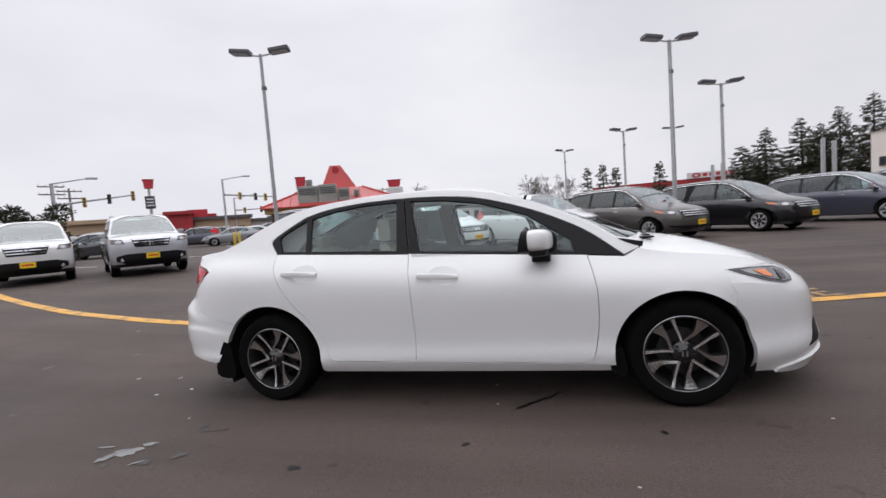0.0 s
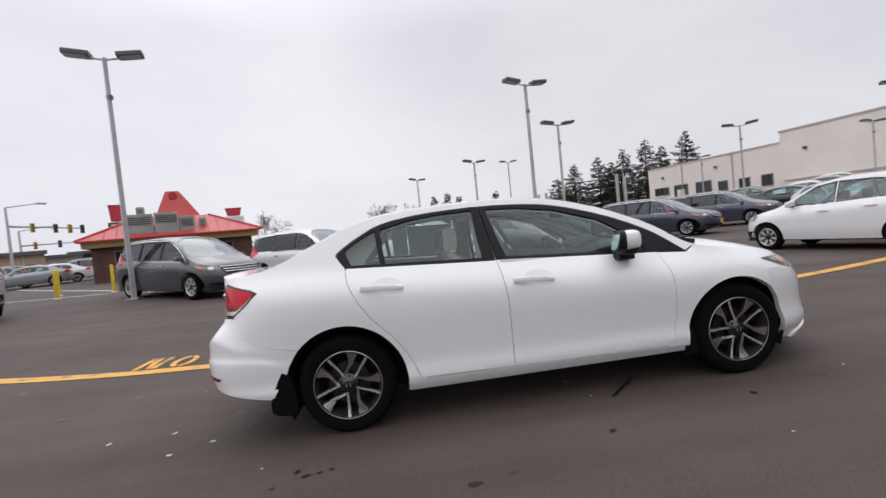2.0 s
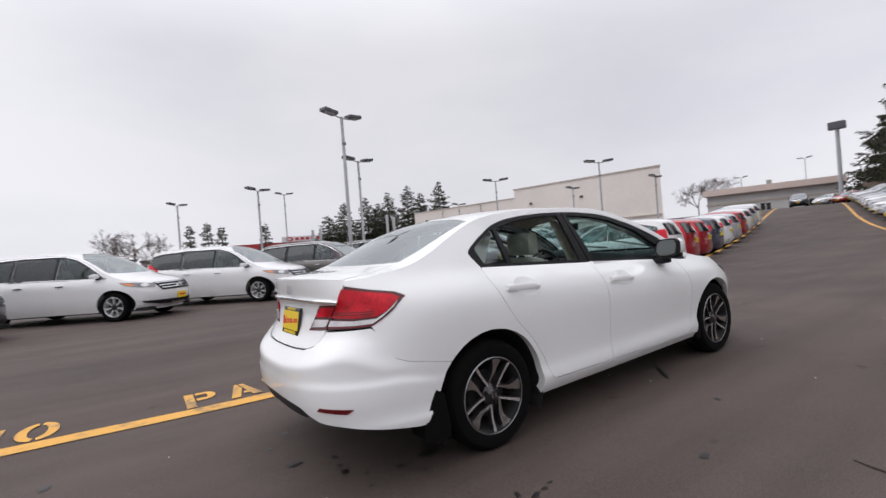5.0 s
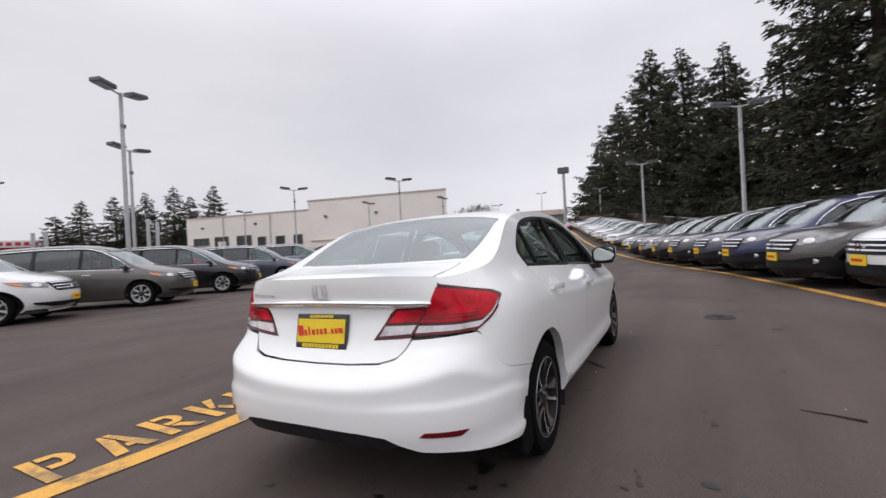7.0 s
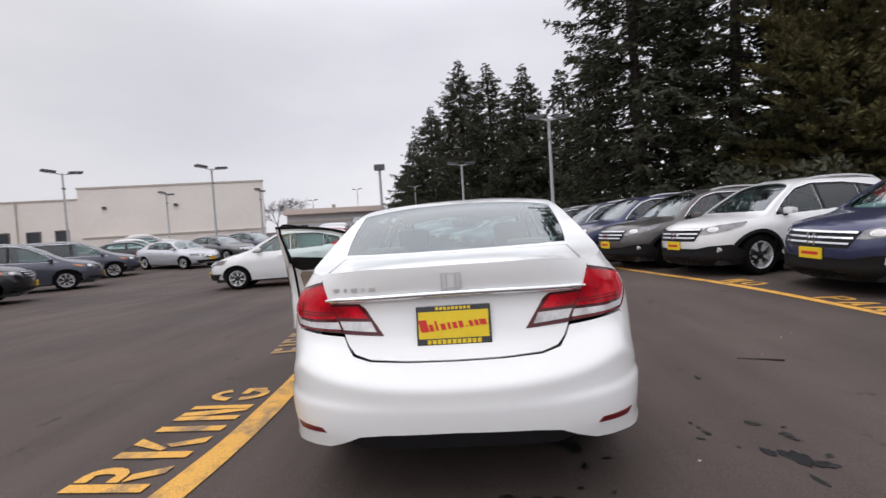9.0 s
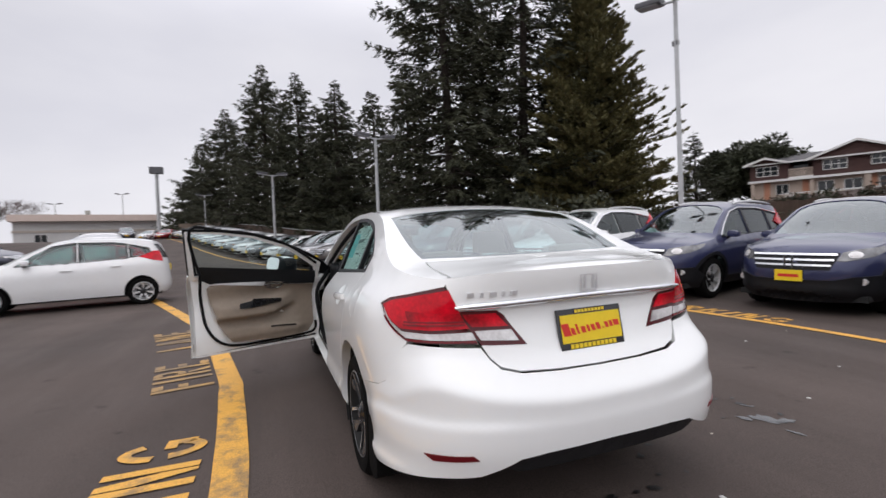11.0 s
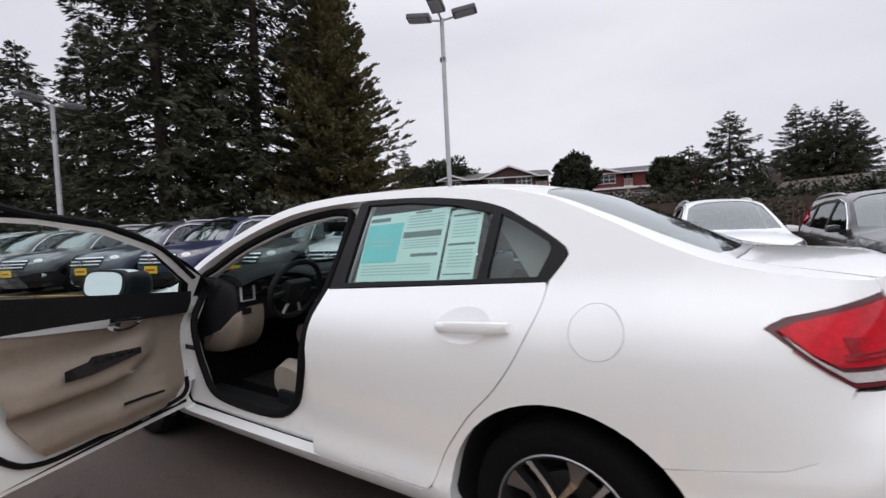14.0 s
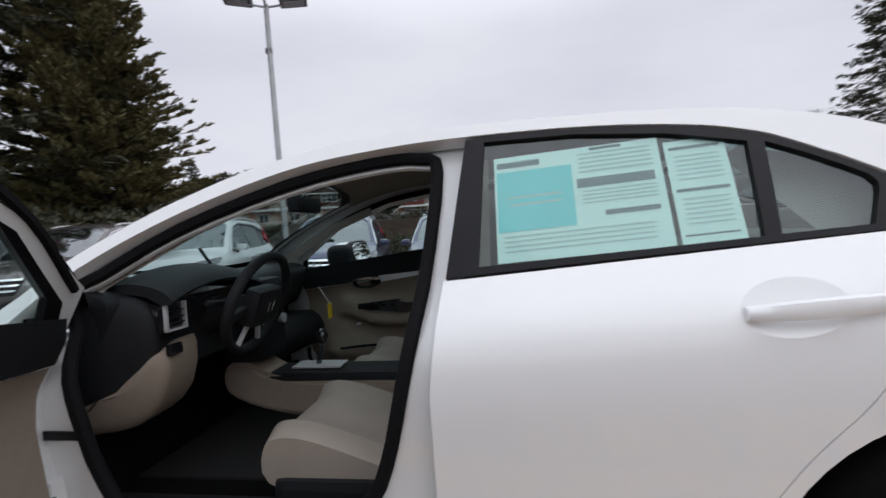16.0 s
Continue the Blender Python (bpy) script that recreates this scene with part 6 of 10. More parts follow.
edge = [(-2.094, Y_TAIL)]
for i in range(1, 19):
    y = Y_TAIL * 0.99 * (1 - i / 18)
    edge.append((lip(y)[0], y))
half = [(x, v * S.edge_y(x)) for x, v in ((-1.832, 0.0), (-1.807, 0.5), (-1.782, 0.79), (-1.862, 0.81), (-1.952, 0.838), (-2.054, 0.918))] + edge
skin_panel(bm, [mirror_v(half[::-1])], deck, 0.045, 0, 0.015, sx=0.6)
deck_edge = []
for i in range(14):
    y = 0.59 * i / 13
    x, z = lip(y)
    deck_edge.append((S.u_of_y(y, z), z))
low = sy([(0.588, 1.03), (0.573, 0.99), (0.558, 0.945), (0.487, 0.812), (0.462, 0.762), (0.43, 0.73), (0.36, 0.711), (0.2, 0.702), (0.0, 0.699)])
skin_panel(bm, [deck_edge + low], S.side, 0.035, 0, 0.015, both=True)
bmesh.ops.remove_doubles(bm, verts=[v for v in bm.verts if abs(v.co.y) < 0.0006], dist=0.0015)
lid = part("boot_lid", bm, M_WHITE, sedan, smooth=True, sharp=45)
bm = bmesh.new()
prev = None
for i in range(41):
    y = -0.572 + 1.144 * i / 40
    zc = 0.966 - 0.012 * (abs(y) / 0.572) ** 2
    xs_ = min(S.side(S.u_of_y(abs(y), z), z).x for z in (zc - 0.016, zc, zc + 0.016))
    t_ = min(1.0, (0.575 - abs(y)) / 0.05)
    row = [bm.verts.new((xs_ + dx, y, zc + dz * (0.4 + 0.6 * t_))) for dx, dz in ((0.03, -0.014), (-0.010, -0.014), (-0.017, -0.004), (-0.015, 0.008), (-0.004, 0.013), (0.03, 0.014))]
    if prev:
        for k in range(5):
            bm.faces.new((prev[k], row[k], row[k + 1], prev[k + 1]))
    prev = row
bmesh.ops.recalc_face_normals(bm, faces=bm.faces[:])
part("chrome_strip", bm, M_CHROME, lid, "chrome garnish strip", smooth=True, sharp=60)
bm = bmesh.new()
xb = S.rear(1.02) - 0.004
for y in (-0.020, 0.020):
    box(bm, (xb - 0.005, y - 0.005, 0.993), (xb + 0.004, y + 0.005, 1.047), Matrix(), 0.0015)
for y in (-0.040, 0.040):
    box(bm, (xb - 0.003, y - 0.003, 0.985), (xb + 0.004, y + 0.003, 1.053))
box(bm, (xb - 0.003, -0.037, 1.049), (xb + 0.004, 0.037, 1.053))
box(bm, (xb - 0.003, -0.037, 0.985), (xb + 0.004, 0.037, 0.989))
part("badge", bm, mat("brushed_chrome", (0.78, 0.78, 0.79), 0.3, 0.6), lid, "chrome badge")
bm = bmesh.new()
for i, w in enumerate((0.03, 0.012, 0.03, 0.012, 0.03)):
    y = 0.51 - 0.042 * i
    p = S.side(S.u_of_y(y, 1.0), 1.0)
    box(bm, (p.x - 0.005, y - w / 2, 0.992), (p.x + 0.003, y + w / 2, 1.010), Matrix(), 0.001)
part("nameplate", bm, MATS["brushed_chrome"], lid, "chrome bars of a nameplate")
pm = Matrix.Translation((-2.196, 0, 0.832)) @ Matrix.Rotation(radians(11), 4, "Y")
bm = bmesh.new()
box(bm, (-0.010, -0.158, -0.082), (0.006, 0.158, 0.082), pm, 0.004)
plate = part("number_plate", bm, M_GLOSSBLACK, lid, "black plate frame round a yellow dealer plate")
bm = bmesh.new()
box(bm, (-0.013, -0.148, -0.055), (-0.009, 0.148, 0.058), pm)
part("plate_face", bm, M_PLATE, plate)
bm = bmesh.new()
cuts = [(0.125, 0.035, 0.05), (0.095, 0.018, 0.028), (0.072, 0.010, 0.04), (0.045, 0.02, 0.026), (0.02, 0.012, 0.028), (-0.004, 0.018, 0.026), (-0.03, 0.018, 0.028), (-0.052, 0.006, 0.008), (-0.072, 0.016, 0.024), (-0.095, 0.016, 0.024), (-0.122, 0.028, 0.024)]
for y, w, hgt in cuts:
    sh = Matrix.Identity(4)
    sh[1][2] = 0.25
    box(bm, (-0.0145, -w / 2, -0.02), (-0.0125, w / 2, -0.02 + hgt), pm @ Matrix.Translation((0, y, 0.004 - y * 0.08)) @ sh)
tagged(part("plate_mark", bm, M_INK, plate), "red bars on the plate", kind="stuff")
bm = bmesh.new()
for i in range(11):
    box(bm, (-0.0125, -0.105 + 0.021 * i - 0.008, -0.078), (-0.0105, -0.105 + 0.021 * i + 0.008, -0.060), pm)
for i in range(9):
    box(bm, (-0.0125, -0.068 + 0.017 * i - 0.006, 0.064), (-0.0105, -0.068 + 0.017 * i + 0.006, 0.076), pm)
tagged(part("plate_bars", bm, M_PLATE, plate), kind="stuff")
# hood, nose, bumpers
bm = bmesh.new()
half = [(1.282, 0.0), (1.247, 0.5), (1.148, 0.995), (1.4, 0.995), (1.6, 0.995), (1.8, 0.995), (1.95, 0.99), (2.03, 0.96), (2.06, 0.5), (2.065, 0.0)]
skin_panel(bm, [mirror_v(half)], S.top, 0.06, 0, 0.015)
part("hood", bm, M_WHITE, sedan, smooth=True, sharp=40)
for i in range(7):
    bm = bmesh.new()
    box(bm, (1.19 - 0.004 * i, -0.5 + 0.15 * i, 0.972 - 0.004 * abs(i - 3)), (1.27, -0.4 + 0.15 * i, 0.982 - 0.004 * abs(i - 3)))
    part("cowl_grille", bm, M_BLACK, sedan)
for y0 in (-0.42, 0.12):
    bm = bmesh.new()
    pts = [S.top(1.18 - 0.05 * i, (y0 + 0.09 * i) / 0.74) + Vector((0, 0, 0.022)) for i in range(5)]
    for a, b in zip(pts[:-1], pts[1:]):
        tube(bm, a, b, 0.008, n=5)
    part("wiper", bm, M_BLACK, sedan)
fb_low = sx([(1.702, 0.18), (1.705, 0.28), (1.698, 0.36), (1.66, 0.485), (1.6025, 0.5725)])
front_face = fb_low + sx([(1.6175, 0.64), (1.5875, 0.69), (1.60, 0.70), (1.72, 0.688), (1.90, 0.657), (1.965, 0.675), (1.945, 0.735), (1.90, 0.757)])
nose = []
for i in range(10):
    x = 1.91 + (2.13 - 1.91) * i / 9
    nose.append((S.u_of_x(x, S.rail(x)), S.rail(x)))
bm = bmesh.new()
skin_panel(bm, [front_face + nose + [(S.sf + 1.4, 0.645), (S.sf + 1.4, 0.14)] + sx([(2.05, 0.145), (1.85, 0.165)])], S.side, 0.05, 0, 0.03, both=True)
skin_panel(bm, [mirror_v([(2.072, 0.0), (2.068, 0.5), (2.04, 0.97), (1.96, 0.995), (2.12, 0.995), (2.128, 0.5), (2.13, 0.0)])], S.top, 0.05, 0, 0.01)
part("front_bumper", bm, M_WHITE, sedan, smooth=True, sharp=40)
bm = bmesh.new()
skin_panel(bm, [[(S.sf + 1.4, 0.138), (S.sf + 1.4, 0.225)] + sx([(2.12, 0.235), (1.98, 0.212), (1.84, 0.188), (1.82, 0.165), (1.95, 0.148)])], S.side, 0.03, 0.016, 0.018, both=True)
part("front_lip", bm, M_WHITE, sedan, smooth=True)
for mir in (False, True):
    bm = bmesh.new()
    skin_panel(bm, [sx([(2.03, 0.285), (2.09, 0.40), (2.125, 0.425), (2.14, 0.38), (2.12, 0.30)])], S.side, 0.03, 0.002, 0.004, mirror=mir)
    part("bumper_intake", bm, M_BLACK, sedan, smooth=True)
# rear bumper
top_edge = [(S.sr - 1.4, 0.692)] + sy([(0.2, 0.695), (0.36, 0.704), (0.437, 0.724), (0.468, 0.758), (0.49, 0.798)]) + [(S.u_of_y(0.62, 0.806), 0.806)] + sx([(-2.022, 0.815), (-1.992, 0.785), (-1.970, 0.70), (-1.938, 0.6575), (-1.878, 0.6295), (-1.75, 0.6025), (-1.619, 0.573)])
arch_tail = [p for p in rear_arch if p[0] < -AX and 0.43 < p[1] < 0.57]
arch_tail = (arch_tail if arch_tail[0][1] > arch_tail[-1][1] else arch_tail[::-1]) + [(-1.738, 0.40), (-1.768, 0.34), (-1.80, 0.288)]
low_edge = sx([(-1.84, 0.290), (-2.0, 0.312), (-2.12, 0.332)]) + sy([(0.66, 0.344), (0.55, 0.356), (0.47, 0.385), (0.41, 0.412), (0.3, 0.42), (0.0, 0.424)])
bm = bmesh.new()


def bumper_map(u, z):
    """Rear bumper: its lower half stands proud below a crease that runs round the corner."""
    p = S.side(u, z)
    t = S.side(u + 0.01, z) - S.side(u - 0.01, z)
    nrm = Vector((t.y, -t.x, 0)).normalized()
    if nrm.dot(Vector((p.x + 1.5, p.y, 0))) < 0:
        nrm = -nrm
    y = min(0.80, abs(p.y))
    lift = 0.10 * (y / 0.765) ** 2.2 * sm(-1.97, -2.15, p.x)
    c1 = 0.605 + lift
    p = S.side(u, z - lift * sm(0.40, 0.60, z) * (1 - sm(c1 + 0.02, c1 + 0.17, z)))
    p.z = z
    c2 = 0.505 + 0.045 * sm(-1.66, -1.95, p.x) - 0.02 * sm(0.6, 0.2, p.y)
    w = (0.25 + 0.75 * sm(0.2, 0.6, p.y)) * (1 - 0.5 * sm(-1.85, -1.68, p.x))
    proud = sm(c2 + 0.014, c2 - 0.022, z) * sm(0.31, 0.46, z) - 0.3 * sm(c1 - 0.005, c2 + 0.03, z) * sm(c2 - 0.012, c2 + 0.02, z)
    full = 0.014 * sm(0.70, 0.47, z) * sm(-1.66, -1.86, p.x) * sm(0.3, 0.65, p.y)
    return p + nrm * (0.008 * w * proud + full)


skin_panel(bm, [top_edge + sx(arch_tail) + low_edge], bumper_map, 0.016, 0, 0.04, both=True)
bmesh.ops.remove_doubles(bm, verts=[v for v in bm.verts if abs(v.co.y) < 0.0006], dist=0.0015)
part("rear_bumper", bm, M_WHITE, sedan, smooth=True, sharp=40)
# red reflectors low in the bumper
for mir in (False, True):
    bm = bmesh.new()
    skin_panel(bm, [sy([(0.555, 0.424), (0.575, 0.442), (0.715, 0.434), (0.69, 0.412)])], bumper_map, 0.03, 0.004, 0.006, mirror=mir)
    part("reflector", bm, mat("red_reflector", (0.13, 0.002, 0.006), 0.3), sedan)
bm = bmesh.new()
skin_panel(bm, [sy([(0.0, 0.43), (0.42, 0.42), (0.48, 0.38), (0.40, 0.35), (0.0, 0.35)])], lambda u, z: S.side(u, z) + Vector((-0.002 + 0.05 * max(0, 0.43 - z), 0, 0)), 0.06, -0.006, 0, both=True)
part("rear_valance", bm, M_BLACK, sedan)
# underbody
bm = bmesh.new()
box(bm, (-0.95, -0.76, 0.19), (0.95, 0.76, 0.26), bevel=0.02)
box(bm, (-2.15, -0.62, 0.34), (-1.72, 0.62, 0.62))
box(bm, (1.70, -0.42, 0.24), (1.95, 0.42, 0.6))
box(bm, (-1.72, -0.44, 0.22), (1.72, 0.44, 0.30))
box(bm, (0.98, -0.44, 0.3), (1.72, 0.44, 0.84))
part("underbody", bm, M_UNDER, sedan)

# ---- cabin ----
bm = bmesh.new()
box(bm, (-0.92, -0.72, 0.25), (0.92, 0.72, 0.29))
box(bm, (-1.6, -0.44, 0.30), (-0.92, 0.44, 0.33))
box(bm, (0.92, -0.72, 0.25), (1.0, 0.72, 0.92))
part("cabin_floor", bm, M_CARPET, sedan)
ring_out = [(0.90, 0.98), (0.895, 0.68), (0.88, 0.40), (0.84, 0.28), (0.4, 0.26), (-0.2, 0.27), (-0.30, 0.34), (-0.31, 0.9), (-0.36, 1.375), (-0.05, 1.362), (0.22, 1.323), (0.55, 1.216), (0.87, 1.06)]
ring_in = spline([(0.90, 0.985), (0.82, 0.88), (0.76, 0.76), (0.72, 0.64), (0.695, 0.52), (0.63, 0.40), (0.45, 0.362), (0.1, 0.365), (-0.05, 0.43), (-0.115, 0.54), (-0.17, 0.74), (-0.215, 0.96), (-0.248, 1.27), (-0.20, 1.318), (-0.05, 1.318), (0.22, 1.272), (0.56, 1.160), (0.80, 1.035)], 3, True)
bm = bmesh.new()
skin_panel(bm, [sx(ring_out), sx(ring_in)], S.side, 0.05, -0.062, 0.014)
part("door_ring", bm, M_WHITE, sedan, "white painted door opening", smooth=True, sharp=40)
bm = bmesh.new()
bead = [S.side(S.u_of_x(*q), q[1]) for q in ring_in]
sweep(bm, [(p.x, p.y - 0.056, p.z) for p in bead], 0.019, 8, True)
part("opening_seal", bm, M_SEAL, sedan, smooth=True)
bm = bmesh.new()
box(bm, (-0.2, 0.60, 0.24), (0.88, 0.785, 0.335), bevel=0.015)
part("sill_step", bm, M_DASH, sedan)
bm = bmesh.new()
for z in (0.700, 0.716):
    box(bm, (-0.190, 0.785, z), (-0.160, 0.812, z + 0.006), bevel=0.002)
box(bm, (-0.195, 0.785, 0.694), (-0.186, 0.812, 0.728), bevel=0.002)
part("latch", bm, M_SATIN, sedan, "steel door striker")
bm = bmesh.new()
tube(bm, (-0.176, 0.782, 0.648), (-0.176, 0.800, 0.648), 0.017, n=16)
for v in bm.verts:
    v.co.z = 0.648 + (v.co.z - 0.648) * 1.5
part("rubber_plug", bm, M_BLACK, sedan)
bm = bmesh.new()
box(bm, (0.74, 0.775, 0.60), (0.85, 0.815, 0.625))
part("check_strap", bm, M_BLACK, sedan)
for z in (0.42, 0.80):
    bm = bmesh.new()
    box(bm, (0.82, 0.775, z), (0.90, 0.83, z + 0.07), bevel=0.006)
    part("hinge", bm, M_WHITE, sedan)


def extrude_y(bm, prof, y0, y1, n=1, bend=0.0):
    """A profile in x, z drawn across the cabin; bend pulls the ends back."""
    rows = []
    for i in range(n + 1):
        y = y0 + (y1 - y0) * i / n
        rows.append([bm.verts.new((x - bend * y * y, y, z)) for x, z in prof])
    k = len(prof)
    for a, b in zip(rows[:-1], rows[1:]):
        for j in range(k):
            bm.faces.new((a[j], a[(j + 1) % k], b[(j + 1) % k], b[j]))
    bm.faces.new(rows[0][::-1])
    bm.faces.new(rows[-1])
    bmesh.ops.recalc_face_normals(bm, faces=bm.faces[:])


dash_prof = spline([(1.10, 0.955), (0.95, 0.985), (0.78, 0.985), (0.70, 0.955), (0.70, 0.90), (0.74, 0.80), (0.80, 0.74), (1.05, 0.70)], 3)
bm = bmesh.new()
extrude_y(bm, dash_prof, -0.69, 0.67, 14, -0.16)
dash = part("dashboard", bm, M_DASH, sedan, "black moulded dashboard", smooth=True, sharp=50)
bm = bmesh.new()
hood_p = spline([(0.92, 0.98), (0.80, 1.045), (0.66, 1.03), (0.60, 0.985), (0.64, 0.975), (0.70, 1.005), (0.80, 1.01), (0.9, 0.965)], 3)
extrude_y(bm, hood_p, 0.08, 0.60, 8, 0.0)
for v in bm.verts:
    t = (v.co.y - 0.34) / 0.27
    v.co.z -= 0.05 * t * t
part("instrument_hood", bm, M_DASH, dash, smooth=True, sharp=50)
bm = bmesh.new()
box(bm, (0.655, 0.12, 0.86), (0.71, 0.56, 0.975), bevel=0.03)
part("instrument_panel", bm, M_GLOSSBLACK, dash)
bm = bmesh.new()
box(bm, (0.640, 0.50, 0.835), (0.72, 0.595, 0.935), bevel=0.02)
vent = part("air_vent", bm, M_GLOSSBLACK, dash)
bm = bmesh.new()
for y in (0.502, 0.585):
    box(bm, (0.630, y, 0.842), (0.643, y + 0.008, 0.93))
box(bm, (0.630, 0.502, 0.842), (0.643, 0.593, 0.848))
part("vent_trim", bm, M_SATIN, vent, "satin silver vent surround")
for i in range(3):
    bm = bmesh.new()
    box(bm, (0.633, 0.510, 0.862 + 0.02 * i), (0.643, 0.585, 0.866 + 0.02 * i))
    part("vent_slat", bm, M_BLACK, vent)
bm = bmesh.new()
knee = spline([(0.76, 0.70), (0.71, 0.66), (0.69, 0.60), (0.72, 0.53), (0.80, 0.50), (0.90, 0.55), (0.90, 0.70)], 3)
panel = [(0.655, 0.775), (0.645, 0.75), (0.648, 0.70), (0.672, 0.635), (0.715, 0.580), (0.765, 0.545), (0.82, 0.530), (0.92, 0.530), (0.92, 0.635), (0.73, 0.64), (0.685, 0.70), (0.672, 0.775)]
extrude_y(bm, panel, 0.43, 0.668, 12, 0.0)
for v in bm.verts:
    v.co.x += 0.10 * max(0.0, 0.56 - v.co.y) + 2.6 * max(0.0, v.co.y - 0.60)
    v.co.z += 0.03 * sm(0.62, 0.50, v.co.y) * sm(0.66, 0.76, v.co.z) - 0.10 * sm(0.60, 0.66, v.co.y) * sm(0.66, 0.76, v.co.z)
part("knee_panel", bm, M_BEIGE, dash, "beige lower dash panel", smooth=True, sharp=50)
bm = bmesh.new()
extrude_y(bm, spline([(0.93, 0.94), (0.76, 0.965), (0.685, 0.915), (0.668, 0.82), (0.685, 0.70), (0.72, 0.645), (0.93, 0.64)], 3, True), 0.575, 0.676, 6)
for v in bm.verts:
    v.co.x += 2.0 * max(0.0, v.co.y - 0.605)
part("end_cap", bm, M_DASH, dash, smooth=True, sharp=50)
bm = bmesh.new()
box(bm, (0.632, 0.53, 0.765), (0.650, 0.585, 0.80), bevel=0.004)
part("switch_pad", bm, M_GLOSSBLACK, dash)
bm = bmesh.new()
box(bm, (0.675, 0.10, 0.70), (0.90, 0.60, 0.90), bevel=0.03)
part("lower_dash", bm, M_DASH, dash, smooth=True)
bm = bmesh.new()
extrude_y(bm, knee, -0.66, -0.12, 6, 0.05)
part("glove_box", bm, M_DASH, dash, smooth=True, sharp=50)
bm = bmesh.new()
box(bm, (0.62, -0.13, 0.60), (0.80, 0.10, 0.95), bevel=0.03)
stack = part("centre_panel", bm, M_DASH, dash, smooth=True)
bm = bmesh.new()
box(bm, (0.612, -0.10, 0.82), (0.622, 0.07, 0.92), bevel=0.004)
part("display", bm, M_GLOSSBLACK, stack)
for y in (-0.08, 0.05):
    bm = bmesh.new()
    tube(bm, (0.60, y, 0.76), (0.625, y, 0.76), 0.022, n=14)
    part("knob", bm, M_SATIN, stack)
bm = bmesh.new()
box(bm, (-0.55, -0.095, 0.50), (0.62, 0.075, 0.552), bevel=0.02)
box(bm, (-0.55, -0.10, 0.5), (-0.05, 0.09, 0.66), bevel=0.03)
console = part("console", bm, M_DASH, sedan, "black centre console", smooth=True)
bm = bmesh.new()
tube(bm, (0.42, -0.01, 0.55), (0.40, -0.01, 0.66), 0.012, n=8)
bmesh.ops.create_uvsphere(bm, u_segments=10, v_segments=8, radius=0.028, matrix=Matrix.Translation((0.395, -0.01, 0.68)) @ Matrix.Diagonal((1, 0.8, 1.4, 1)))
part("shift_lever", bm, M_GLOSSBLACK, console, smooth=True)
bm = bmesh.new()
box(bm, (0.30, -0.06, 0.558), (0.52, 0.04, 0.566), bevel=0.003)
part("shift_plate", bm, M_SATIN, console)
bm = bmesh.new()
extrude_y(bm, spline([(-0.54, 0.36), (-0.54, 0.50), (-0.1, 0.525), (0.42, 0.525), (0.60, 0.55), (0.70, 0.60), (0.80, 0.58), (0.80, 0.47), (0.64, 0.40), (0.40, 0.365), (0.0, 0.355)], 3, True), -0.104, 0.094)
bmesh.ops.bevel(bm, geom=[ed_ for ed_ in bm.edges if abs(ed_.verts[0].co.y - ed_.verts[1].co.y) < 1e-5], offset=0.02, segments=2, affect="EDGES")
part("console_side", bm, M_BEIGE, console, "beige lower side of the console", smooth=True)
# steering wheel
col = Matrix.Translation((0.475, 0.33, 0.89)) @ Matrix.Rotation(radians(-21), 4, "Y") @ Matrix.Rotation(radians(90), 4, "Z")
bm = bmesh.new()
lathe(bm, [(0.178 + 0.016 * math.cos(6.2832 * i / 12), 0.019 * math.sin(6.2832 * i / 12)) for i in range(13)], 48, col)
wheel = part("steering_wheel", bm, M_DASH, sedan, "black three-spoke steering wheel", smooth=True)
bm = bmesh.new()
box(bm, (-0.085, -0.02, -0.075), (0.085, 0.045, 0.065), col, 0.03)
part("airbag_cover", bm, M_DASH, wheel, smooth=True)
for a in (-1.75, 1.75, 2.75, -2.75):
    bm = bmesh.new()
    p, q = Vector((0.06 * math.sin(a), 0.0, 0.06 * math.cos(a))), Vector((0.172 * math.sin(a), 0, 0.172 * math.cos(a)))
    tube(bm, col @ p, col @ q, 0.018 if abs(a) < 2 else 0.01, n=6)
    part("spoke", bm, M_DASH if abs(a) < 2 else M_SATIN, wheel)
bm = bmesh.new()
for x in (-0.014, 0.014):
    box(bm, (x - 0.004, 0.044, -0.018), (x + 0.004, 0.05, 0.018), col)
part("wheel_badge", bm, M_CHROME, wheel)
bm = bmesh.new()
tube(bm, (0.55, 0.335, 0.88), (0.80, 0.335, 0.79), 0.05, n=10)
part("steering_column", bm, M_DASH, wheel)
for yy, zz in ((0.50, 0.915), (0.17, 0.915)):
    bm = bmesh.new()
    tube(bm, (0.58, 0.335, 0.90), (0.56, yy, zz), 0.009, n=6)
    part("stalk", bm, M_DASH, wheel)


